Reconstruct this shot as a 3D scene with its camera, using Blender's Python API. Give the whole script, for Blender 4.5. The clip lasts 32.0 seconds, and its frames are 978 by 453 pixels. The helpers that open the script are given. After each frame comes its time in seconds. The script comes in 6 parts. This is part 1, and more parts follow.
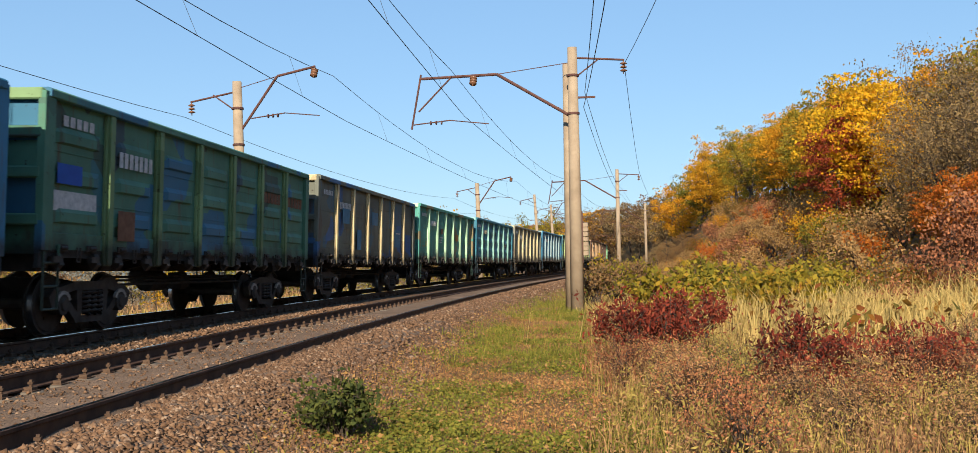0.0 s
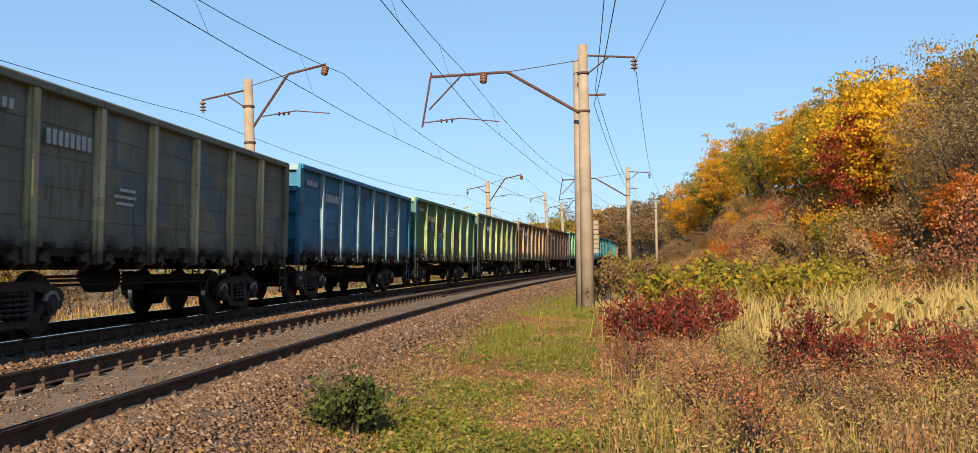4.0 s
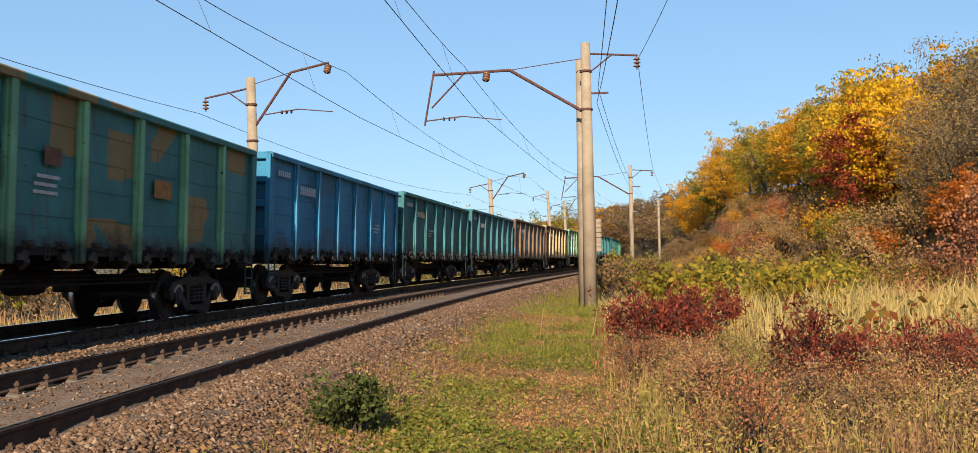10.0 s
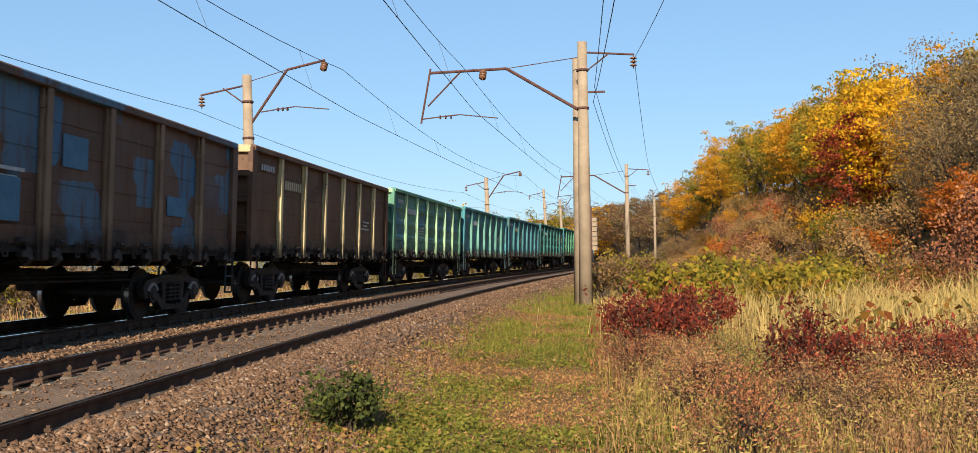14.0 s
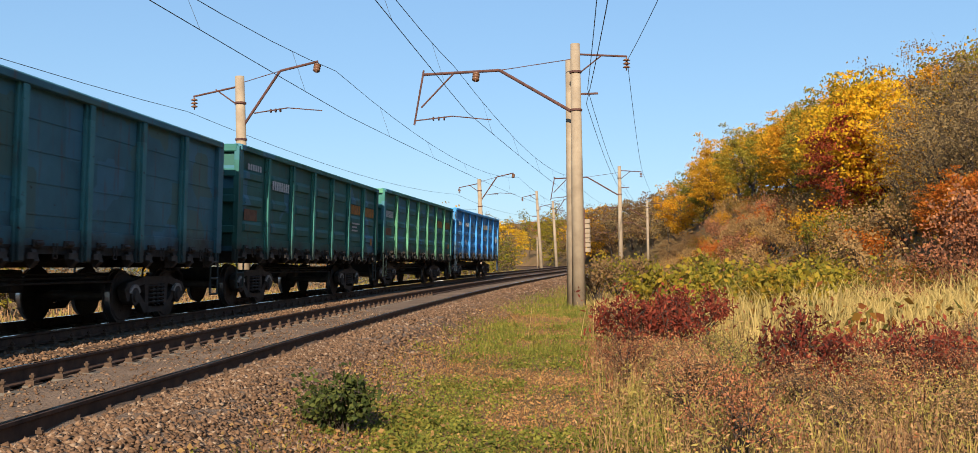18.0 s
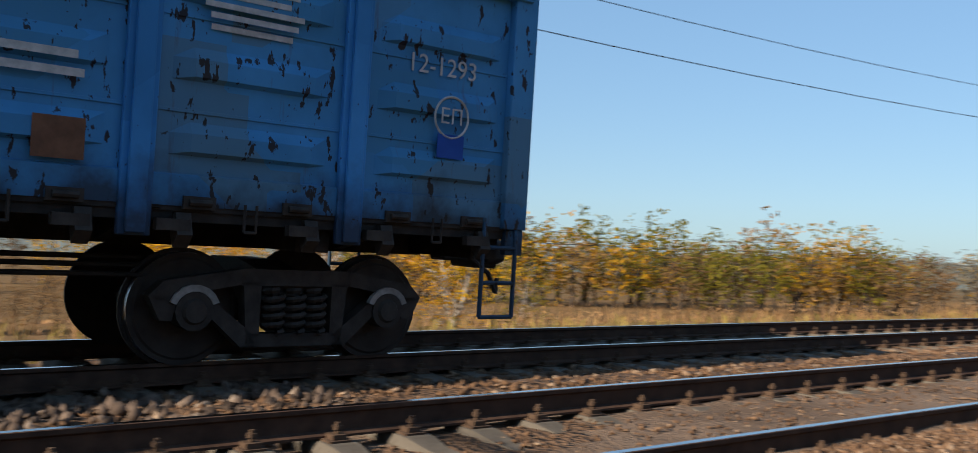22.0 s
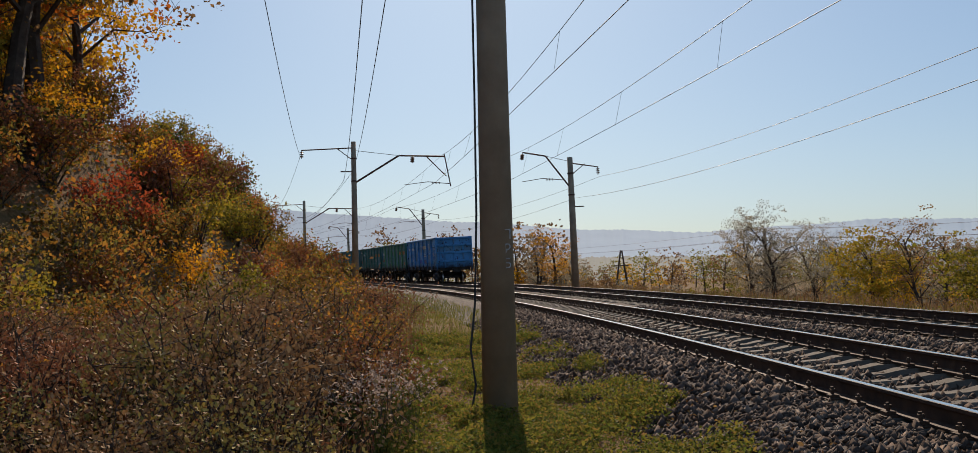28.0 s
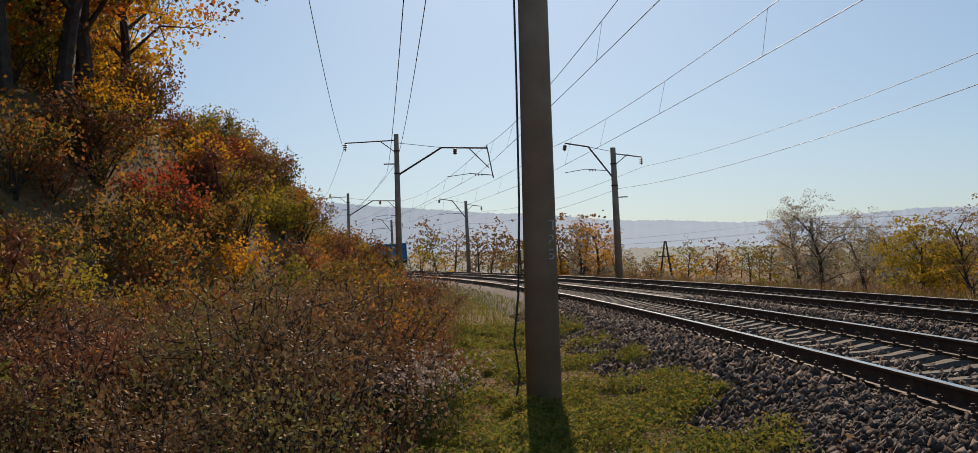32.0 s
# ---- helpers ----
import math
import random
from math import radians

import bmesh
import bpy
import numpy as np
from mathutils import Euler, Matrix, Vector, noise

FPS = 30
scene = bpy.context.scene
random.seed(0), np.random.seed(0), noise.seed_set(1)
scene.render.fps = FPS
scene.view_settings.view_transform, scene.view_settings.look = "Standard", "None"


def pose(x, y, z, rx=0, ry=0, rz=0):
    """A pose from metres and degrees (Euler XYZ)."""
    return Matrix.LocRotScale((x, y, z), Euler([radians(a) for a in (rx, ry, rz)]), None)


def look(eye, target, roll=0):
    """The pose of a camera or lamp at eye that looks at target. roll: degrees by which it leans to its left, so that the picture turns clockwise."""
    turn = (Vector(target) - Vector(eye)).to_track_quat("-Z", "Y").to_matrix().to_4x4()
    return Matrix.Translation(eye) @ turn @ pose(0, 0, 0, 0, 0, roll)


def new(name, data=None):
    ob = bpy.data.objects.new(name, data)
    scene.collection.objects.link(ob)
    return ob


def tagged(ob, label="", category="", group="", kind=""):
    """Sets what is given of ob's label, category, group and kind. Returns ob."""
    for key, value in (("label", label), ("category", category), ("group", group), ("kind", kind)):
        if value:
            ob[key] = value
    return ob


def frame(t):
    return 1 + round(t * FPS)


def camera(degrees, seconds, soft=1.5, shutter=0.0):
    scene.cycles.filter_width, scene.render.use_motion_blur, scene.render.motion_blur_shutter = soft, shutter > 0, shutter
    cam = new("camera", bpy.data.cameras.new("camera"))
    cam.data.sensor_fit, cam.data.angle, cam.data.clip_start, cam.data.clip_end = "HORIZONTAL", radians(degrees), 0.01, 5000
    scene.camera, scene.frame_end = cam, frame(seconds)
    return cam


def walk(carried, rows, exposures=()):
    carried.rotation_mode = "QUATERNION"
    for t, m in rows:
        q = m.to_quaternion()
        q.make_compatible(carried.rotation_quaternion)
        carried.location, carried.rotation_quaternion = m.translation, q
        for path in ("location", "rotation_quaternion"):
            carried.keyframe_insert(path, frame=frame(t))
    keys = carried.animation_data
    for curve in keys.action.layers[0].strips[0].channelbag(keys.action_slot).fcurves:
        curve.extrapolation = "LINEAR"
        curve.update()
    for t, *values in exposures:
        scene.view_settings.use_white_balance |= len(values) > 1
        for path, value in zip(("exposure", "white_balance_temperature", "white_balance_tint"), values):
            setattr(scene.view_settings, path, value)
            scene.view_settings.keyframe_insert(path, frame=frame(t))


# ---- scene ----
# Railway curve at the foot of an autumn hill: a freight train of open wagons runs past, then away.
# exposure, white balance
EXPO = ((0, 0.86, 6620, 12.5), (21.7, 0.86, 6620, 12.5), (22.1, 0.72, 6620, 12.5), (22.4, 1.3, 6800, 13), (22.8, 1.75, 6950, 15), (23.1, 1.35, 6950, 17), (23.6, 0.55, 6900, 18), (24.3, 0.3, 6900, 18), (25.2, 0.3, 6950, 18), (32, 0.3, 6950, 18))
cam = camera(53.27, 32.0, soft=0.55, shutter=0.1)
EYE = (0.0, 0.0, 1.034)
# seconds, yaw, pitch, roll of the hand-held camera, which stands still and turns
walk(cam, [(t, pose(*EYE, 90 + p, r, y)) for t, y, p, r in (
    (0, 3.00, 2.64, 1.01), (0.5, 3.06, 2.62, 0.95), (1, 3.12, 2.62, 0.94), (1.5, 3.21, 2.64, 1.00),
    (2, 3.24, 2.64, 1.00), (2.5, 3.35, 2.58, 0.98), (3, 3.46, 2.58, 0.97), (3.5, 3.55, 2.55, 0.97),
    (5.5, 3.71, 2.49, 0.93), (6, 3.78, 2.48, 0.94), (6.5, 3.84, 2.47, 0.89), (7, 3.83, 2.47, 0.93),
    (7.5, 3.79, 2.48, 0.93), (8, 3.88, 2.42, 0.88), (8.5, 3.90, 2.41, 0.91), (9, 3.84, 2.42, 0.90),
    (9.5, 3.81, 2.40, 0.96), (10, 3.76, 2.42, 0.95), (10.5, 3.82, 2.42, 0.89), (11, 3.90, 2.34, 0.69),
    (11.5, 3.80, 2.26, 0.76), (12, 3.56, 2.25, 0.83), (12.5, 3.56, 2.31, 0.96), (13, 3.49, 2.30, 0.88),
    (13.5, 3.48, 2.28, 0.74), (14, 3.51, 2.32, 0.71), (14.5, 3.49, 2.36, 0.68), (16.5, 3.33, 2.18, 0.66),
    (17, 3.12, 2.25, 0.68), (17.5, 3.10, 2.34, 0.73), (18, 3.10, 2.41, 0.68), (18.5, 3.11, 2.42, 0.62),
    (19, 3.19, 2.48, 0.64), (19.5, 3.21, 2.49, 0.63), (20, 3.26, 2.57, 0.58), (20.5, 3.32, 2.59, 0.56),
    (20.6, 3.54, 2.66, 0.24), (21, 7.22, 2.45, 0.09), (21.4, 16.39, 2.27, -0.26), (21.7, 27.65, 2.19, -1.23),
    (21.8, 35.52, 2.23, -1.09), (21.9, 42.86, 2.02, -1.68), (22, 51.32, 1.76, -2.39), (22.1, 59.80, 1.60, -2.28),
    (22.2, 69.40, 1.50, -3.02), (22.3, 79.60, 1.54, -3.15), (22.4, 89.40, 2.09, -3.40), (22.5, 98.90, 2.11, -3.10),
    (22.6, 108.60, 2.44, -3.09), (22.7, 117.50, 2.25, -2.86), (22.8, 125.30, 2.23, -2.95), (22.9, 132.00, 2.05, -3.03),
    (23, 139.09, 1.53, -2.52), (23.1, 145.06, 0.86, -2.23), (23.2, 149.17, 0.87, -1.81), (23.4, 155.25, 0.63, -1.23),
    (23.7, 161.25, 0.22, -0.66), (24, 164.27, 0.30, -0.82), (24.5, 167.77, 0.45, -0.75), (25, 170.60, 0.60, -0.50),
    (25.5, 172.56, 0.92, -0.36), (27.5, 176.77, 2.20, 1.42), (28, 177.43, 2.20, 1.37), (28.5, 179.05, 2.12, 1.45),
    (29, 179.31, 1.77, 1.46), (29.5, 179.47, 1.59, 1.02), (30, 179.64, 1.60, 1.16), (30.5, 179.67, 1.66, 1.25),
    (31, 179.78, 1.79, 1.36), (31.5, 179.79, 1.79, 1.45), (32, 179.96, 1.76, 1.61),
    )], exposures=EXPO)

# ---- light ----
SUN_AZ, SUN_EL = radians(178), radians(28)
world = bpy.data.worlds.new("world")
scene.world = world
world.use_nodes = True
sky = world.node_tree.nodes.new("ShaderNodeTexSky")
sky.sky_type, sky.sun_disc = "NISHITA", False
sky.sun_elevation, sky.sun_rotation = SUN_EL, radians(182)
sky.air_density, sky.dust_density, sky.ozone_density = 1.0, 0.6, 2.8
back = world.node_tree.nodes["Background"]
back.inputs["Strength"].default_value = 0.15
soften = world.node_tree.nodes.new("ShaderNodeGamma")
soften.inputs["Gamma"].default_value = 0.45
world.node_tree.links.new(sky.outputs["Color"], soften.inputs["Color"])
clear = world.node_tree.nodes.new("ShaderNodeHueSaturation")
clear.inputs["Saturation"].default_value = 1.3
world.node_tree.links.new(soften.outputs["Color"], clear.inputs["Color"])
hazy = world.node_tree.nodes.new("ShaderNodeMix")
hazy.data_type, hazy.blend_type = "RGBA", "MULTIPLY"
hazy.inputs[0].default_value = 1.0
hazy.inputs[7].default_value = (0.93, 1.24, 1.50, 1.0)
world.node_tree.links.new(clear.outputs["Color"], hazy.inputs[6])
world.node_tree.links.new(hazy.outputs[2], back.inputs["Color"])
TO_SUN = Vector((-math.sin(SUN_AZ) * math.cos(SUN_EL), math.cos(SUN_AZ) * math.cos(SUN_EL), math.sin(SUN_EL)))
sun = new("sun", bpy.data.lights.new("sun", "SUN"))
sun.data.energy, sun.data.angle, sun.data.color = 5.0, radians(0.5), (1.0, 0.87, 0.69)
sun.matrix_world = look(TO_SUN * 50, (0, 0, 0))


# ---- materials ----
def lin(r, g, b):
    return tuple(((c / 255 + 0.055) / 1.055) ** 2.4 if c > 10 else c / 3294.6 for c in (r, g, b)) + (1.0,)


class Mat:
    """A small builder of node materials."""

    def __init__(self, name, rough=0.8, metal=0.0):
        self.m = bpy.data.materials.new(name)
        self.m.use_nodes = True
        self.t = self.m.node_tree
        self.b = self.t.nodes["Principled BSDF"]
        self.b.inputs["Roughness"].default_value = rough
        self.b.inputs["Metallic"].default_value = metal
        self.co = self.node("ShaderNodeTexCoord").outputs["Object"]

    def node(self, kind, **props):
        n = self.t.nodes.new(kind)
        for k, v in props.items():
            n.inputs[k].default_value = v
        return n

    def link(self, a, b):
        self.t.links.new(a, b)

    def noise(self, scale, detail=4.0, rough=0.6, stretch=None, world_co=False, shift=0.0):
        n = self.node("ShaderNodeTexNoise", Scale=scale, Detail=detail, Roughness=rough)
        co = self.node("ShaderNodeNewGeometry").outputs["Position"] if world_co else self.co
        if stretch or shift:
            mp = self.node("ShaderNodeMapping")
            mp.inputs["Scale"].default_value = stretch or (1, 1, 1)
            mp.inputs["Location"].default_value = (shift, shift * 0.7, -shift)
            self.link(co, mp.inputs["Vector"])
            co = mp.outputs["Vector"]
        self.link(co, n.inputs["Vector"])
        return n.outputs["Fac"]

    def ramp(self, fac, *stops):
        r = self.node("ShaderNodeValToRGB")
        e = r.color_ramp.elements
        while len(e) < len(stops):
            e.new(0.5)
        for el, (pos, col) in zip(e, stops):
            el.position, el.color = pos, col
        self.link(fac, r.inputs["Fac"])
        return r.outputs["Color"]

    def mix(self, fac, a, b, blend="MIX"):
        n = self.t.nodes.new("ShaderNodeMix")
        n.data_type, n.blend_type = "RGBA", blend
        for v, s in ((fac, n.inputs[0]), (a, n.inputs[6]), (b, n.inputs[7])):
            if isinstance(v, (int, float, tuple)):
                s.default_value = v
            else:
                self.link(v, s)
        return n.outputs[2]

    def color(self, c):
        if isinstance(c, tuple):
            self.b.inputs["Base Color"].default_value = c
        else:
            self.link(c, self.b.inputs["Base Color"])
        return self

    def bump(self, fac, strength=0.4, dist=0.02):
        n = self.node("ShaderNodeBump", Strength=strength, Distance=dist)
        self.link(fac, n.inputs["Height"])
        self.link(n.outputs["Normal"], self.b.inputs["Normal"])
        return self

    def random(self, island=False):
        if island:
            return self.node("ShaderNodeNewGeometry").outputs["Random Per Island"]
        return self.node("ShaderNodeObjectInfo").outputs["Random"]


GREY = lambda v: (v, v, v, 1.0)


def mottled(name, dark, light, scale=3.0, rough=0.85, fine=40.0, bump=0.4, dist=0.02, metal=0.0, world_co=False):
    m = Mat(name, rough, metal)
    m.b.inputs["Specular IOR Level"].default_value = 0.2
    a = m.noise(scale, 5, world_co=world_co)
    b = m.noise(fine, 3, world_co=world_co)
    c = m.mix(b, m.ramp(a, (0.3, dark), (0.7, light)), GREY(0.5), "OVERLAY")
    f = m.node("ShaderNodeMath")
    f.operation = "ADD"
    m.link(a, f.inputs[0])
    m.link(b, f.inputs[1])
    return m.color(c).bump(f.outputs[0], bump, dist).m


def leafy(name, cols, shade=0.42, rough=0.8):
    """Thin leaves that let the light through; colours vary leaf by leaf and plant by plant."""
    m = Mat(name, rough)
    m.b.inputs["Specular IOR Level"].default_value = 0.15
    n = len(cols)
    stops = [(i / max(n - 1, 1), c) for i, c in enumerate(cols)]
    isl = m.random(True)
    obj = m.random()
    add = m.node("ShaderNodeMath")
    add.operation = "MULTIPLY_ADD"
    m.link(isl, add.inputs[0])
    add.inputs[1].default_value = 0.62
    half = m.node("ShaderNodeMath")
    half.operation = "MULTIPLY"
    m.link(obj, half.inputs[0])
    half.inputs[1].default_value = 0.38
    m.link(half.outputs[0], add.inputs[2])
    c = m.ramp(add.outputs[0], *stops)
    v = m.noise(0.7, 3, world_co=True)
    c = m.mix(0.8, c, m.ramp(v, (0.3, GREY(0.72)), (0.7, GREY(1.0))), "MULTIPLY")
    m.color(c)
    tr = m.node("ShaderNodeBsdfTranslucent")
    m.link(c, tr.inputs["Color"])
    mx = m.node("ShaderNodeMixShader", Fac=shade)
    m.link(m.b.outputs[0], mx.inputs[1])
    m.link(tr.outputs[0], mx.inputs[2])
    m.link(mx.outputs[0], m.t.nodes["Material Output"].inputs["Surface"])
    return m.m


def ground_material():
    m = Mat("ground_soil", 1.0)
    m.b.inputs["Specular IOR Level"].default_value = 0.05
    a = m.noise(0.35, 6, world_co=True)
    b = m.noise(9, 6, world_co=True)
    c = m.ramp(a, (0.3, (0.085, 0.066, 0.028, 1)), (0.5, (0.14, 0.092, 0.04, 1)), (0.7, (0.19, 0.11, 0.055, 1)))
    c = m.mix(m.ramp(b, (0.4, GREY(0)), (0.65, GREY(1))), c, (0.18, 0.108, 0.055, 1))
    return m.color(c).bump(b, 0.8, 0.06).m


def ballast_material():
    m = Mat("ballast_stone", 0.9)
    v = m.node("ShaderNodeTexVoronoi", Scale=17.0)
    m.link(m.co, v.inputs["Vector"])
    big = m.noise(0.5, 4)
    m.b.inputs["Specular IOR Level"].default_value = 0.15
    c = m.mix(big, (0.11, 0.066, 0.040, 1), (0.17, 0.104, 0.064, 1))
    sep = m.node("ShaderNodeSeparateColor")
    m.link(v.outputs["Color"], sep.inputs["Color"])
    c = m.mix(0.7, c, m.ramp(sep.outputs["Red"], (0, GREY(0.45)), (1, GREY(1.0))), "MULTIPLY")
    m.color(c)
    return m.bump(v.outputs["Distance"], 0.9, 0.05).m


M = {}
M["ground"] = ground_material()
M["ballast"] = ballast_material()
M["dust"] = mottled("dusty_ballast", (0.1, 0.066, 0.043, 1), (0.19, 0.132, 0.092, 1), 1.2, 0.95, 22, 0.8, 0.05)


def stone_material(name, *cols):
    m = Mat(name, 0.9)
    m.b.inputs["Specular IOR Level"].default_value = 0.1
    c = m.ramp(m.random(True), *zip((0, 0.45, 0.85, 1), cols))
    n = m.noise(30, 3)
    return m.color(m.mix(0.5, c, n, "OVERLAY")).bump(n, 0.3, 0.01).m


M["stone"] = stone_material("dusty_crushed_stone", (0.088, 0.052, 0.031, 1), (0.145, 0.083, 0.048, 1), (0.19, 0.115, 0.068, 1), (0.27, 0.195, 0.135, 1))
# less dusty stretch seen against the sun, backlight shade put into both colours
M["backlit_stone"] = stone_material("grey_backlit_stone", (0.045, 0.033, 0.026, 1), (0.088, 0.064, 0.050, 1), (0.132, 0.096, 0.074, 1), (0.21, 0.165, 0.13, 1))
M["backlit_bed"] = mottled("grey_backlit_ballast", (0.038, 0.029, 0.024, 1), (0.09, 0.068, 0.055, 1), 3.0, 0.95, 22, 0.8, 0.05)
M["rail_side"] = mottled("rusty_rail", (0.035, 0.02, 0.014, 1), (0.09, 0.05, 0.032, 1), 6, 0.75, 60, 0.2, 0.005)
M["rail_top"] = mottled("polished_rail_head", (0.34, 0.34, 0.35, 1), (0.48, 0.48, 0.5, 1), 3, 0.16, 90, 0.03, 0.002, 1.0)
M["sleeper"] = mottled("sleeper_concrete", (0.075, 0.064, 0.05, 1), (0.14, 0.12, 0.095, 1), 4, 0.9, 45, 0.4, 0.01)
M["clip"] = mottled("rusty_fastening", (0.05, 0.03, 0.02, 1), (0.11, 0.07, 0.045, 1), 20, 0.8, 80, 0.3, 0.004)
M["mast"] = mottled("mast_concrete", (0.21, 0.16, 0.11, 1), (0.33, 0.265, 0.185, 1), 1.5, 0.9, 30, 0.25, 0.008)
M["iron"] = mottled("bracket_iron", (0.05, 0.024, 0.02, 1), (0.11, 0.05, 0.04, 1), 5, 0.7, 60, 0.2, 0.004)
M["wire"] = mottled("wire_copper", (0.03, 0.035, 0.04, 1), (0.06, 0.065, 0.07, 1), 1, 0.6, 20, 0.0, 0.001, 0.6)
M["insulator"] = mottled("insulator_brown", (0.12, 0.06, 0.035, 1), (0.2, 0.1, 0.06, 1), 8, 0.3, 40, 0.05, 0.002)
M["ceramic"] = mottled("insulator_tan", (0.4, 0.26, 0.14, 1), (0.55, 0.38, 0.22, 1), 8, 0.35, 40, 0.05, 0.002)
M["black"] = mottled("grimy_steel", (0.012, 0.011, 0.01, 1), (0.04, 0.036, 0.032, 1), 4, 0.75, 40, 0.3, 0.006)
M["bogie"] = mottled("bogie_cast_steel", (0.022, 0.019, 0.017, 1), (0.06, 0.052, 0.045, 1), 5, 0.7, 50, 0.3, 0.006)
M["scuffed"] = mottled("scuffed_casting", (0.16, 0.15, 0.14, 1), (0.32, 0.31, 0.29, 1), 9, 0.7, 50, 0.3, 0.004)
M["wheel"] = mottled("wheel_steel", (0.025, 0.02, 0.017, 1), (0.055, 0.045, 0.038, 1), 6, 0.65, 60, 0.2, 0.004)
M["tread"] = mottled("wheel_tread", (0.3, 0.3, 0.31, 1), (0.5, 0.5, 0.52, 1), 4, 0.3, 60, 0.02, 0.002, 1.0)
M["white"] = mottled("white_paint", (0.6, 0.6, 0.58, 1), (0.78, 0.78, 0.76, 1), 6, 0.7, 50, 0.1, 0.003)
M["bark"] = mottled("bark", (0.035, 0.026, 0.02, 1), (0.09, 0.07, 0.055, 1), 4, 0.95, 30, 0.8, 0.03)
M["birch_bark"] = mottled("pale_bark", (0.2, 0.17, 0.14, 1), (0.42, 0.38, 0.32, 1), 4, 0.9, 25, 0.5, 0.02)


def panel_coords(m):
    """Own coordinates for each piece, shifted by its random number."""
    sc = m.node("ShaderNodeVectorMath", )
    sc.operation = "SCALE"
    sc.inputs[0].default_value = (0.0, 71.0, 23.0)
    m.link(m.random(), sc.inputs["Scale"])
    ad = m.node("ShaderNodeVectorMath")
    ad.operation = "ADD"
    m.link(m.co, ad.inputs[0])
    m.link(sc.outputs[0], ad.inputs[1])
    return ad.outputs[0]


def paint(name, base, patch, patch2, rust=0.35, seed=0.0, flaked=0.0):
    """Old wagon paint: faded, with repainted rectangles, rust streaks and coal dust."""
    m = Mat(name, 0.62)
    m.b.inputs["Specular IOR Level"].default_value = 0.25
    own_z = m.node("ShaderNodeSeparateXYZ")
    m.link(m.co, own_z.inputs[0])
    m.co = panel_coords(m)
    c = m.mix(m.ramp(m.noise(0.8, 5, shift=seed), (0.3, GREY(0)), (0.7, GREY(1))), base, tuple(min(1, v * 1.55 + 0.012) for v in base[:3]) + (1,))
    blk = m.node("ShaderNodeTexVoronoi", Scale=1.0)
    blk.distance = "CHEBYCHEV"
    mp = m.node("ShaderNodeMapping")
    mp.inputs["Location"].default_value = (0, seed * 3.1, seed)
    mp.inputs["Scale"].default_value = (0.001, 0.95, 1.15)
    m.link(m.co, mp.inputs["Vector"])
    m.link(mp.outputs["Vector"], blk.inputs["Vector"])
    sep = m.node("ShaderNodeSeparateColor")
    m.link(blk.outputs["Color"], sep.inputs["Color"])
    c = m.mix(m.ramp(sep.outputs["Red"], (0.80, GREY(0)), (0.81, GREY(0.8))), c, patch)
    c = m.mix(m.ramp(sep.outputs["Green"], (0.86, GREY(0)), (0.87, GREY(0.75))), c, patch2)
    streak = m.noise(2.2, 6, stretch=(1, 3.0, 0.35), shift=seed + 5)
    c = m.mix(m.ramp(streak, (0.64 - rust * 0.25, GREY(0)), (0.78 - rust * 0.2, GREY(0.85))), c, (0.1, 0.045, 0.022, 1))
    chips = m.noise(9, 4, 0.7, shift=seed + 9)
    c = m.mix(m.ramp(chips, (0.66, GREY(0)), (0.69, GREY(0.9))), c, (0.03, 0.018, 0.012, 1))
    if flaked:
        flakes = m.noise(7, 5, 0.6, stretch=(1, 1.3, 0.6), shift=3.3)
        c = m.mix(m.ramp(flakes, (0.66 - flaked * 0.1, GREY(0)), (0.675 - flaked * 0.1, GREY(0.95))), c, (0.022, 0.014, 0.010, 1))
    grime = m.noise(0.5, 3, stretch=(1, 1, 2))
    c = m.mix(0.22, c, m.ramp(grime, (0.3, GREY(0.35)), (0.7, GREY(1))), "MULTIPLY")
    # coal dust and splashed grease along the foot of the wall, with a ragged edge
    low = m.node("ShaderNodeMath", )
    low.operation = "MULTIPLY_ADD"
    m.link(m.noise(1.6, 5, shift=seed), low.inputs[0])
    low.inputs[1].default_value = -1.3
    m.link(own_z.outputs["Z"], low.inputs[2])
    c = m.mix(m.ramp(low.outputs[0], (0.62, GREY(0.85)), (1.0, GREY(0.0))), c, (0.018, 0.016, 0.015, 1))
    return m.color(c).bump(m.noise(25, 3), 0.08, 0.004).m


# ---- mesh helpers ----
def fill_mesh(me, verts, faces):
    """Vertices and faces into mesh data; arrays go in at once."""
    if not hasattr(faces, "shape"):
        me.from_pydata([tuple(v) for v in verts], [], faces)
        return
    v, f = np.asarray(verts, np.float32), np.asarray(faces, np.int32)
    me.vertices.add(len(v))
    me.vertices.foreach_set("co", v.ravel())
    me.loops.add(f.size)
    me.loops.foreach_set("vertex_index", f.ravel())
    me.polygons.add(len(f))
    me.polygons.foreach_set("loop_start", np.arange(len(f), dtype=np.int32) * f.shape[1])
    me.update(calc_edges=True)


def ob_from(name, verts, faces, material, parent=None, smooth=False, label=""):
    me = bpy.data.meshes.new(name)
    fill_mesh(me, verts, faces)
    for mt in (material if isinstance(material, (list, tuple)) else [material]):
        me.materials.append(mt)
    if smooth:
        me.polygons.foreach_set("use_smooth", [True] * len(me.polygons))
    ob = new(name, me)
    if parent:
        ob.parent = parent
    if label:
        ob["label"] = label
    return ob


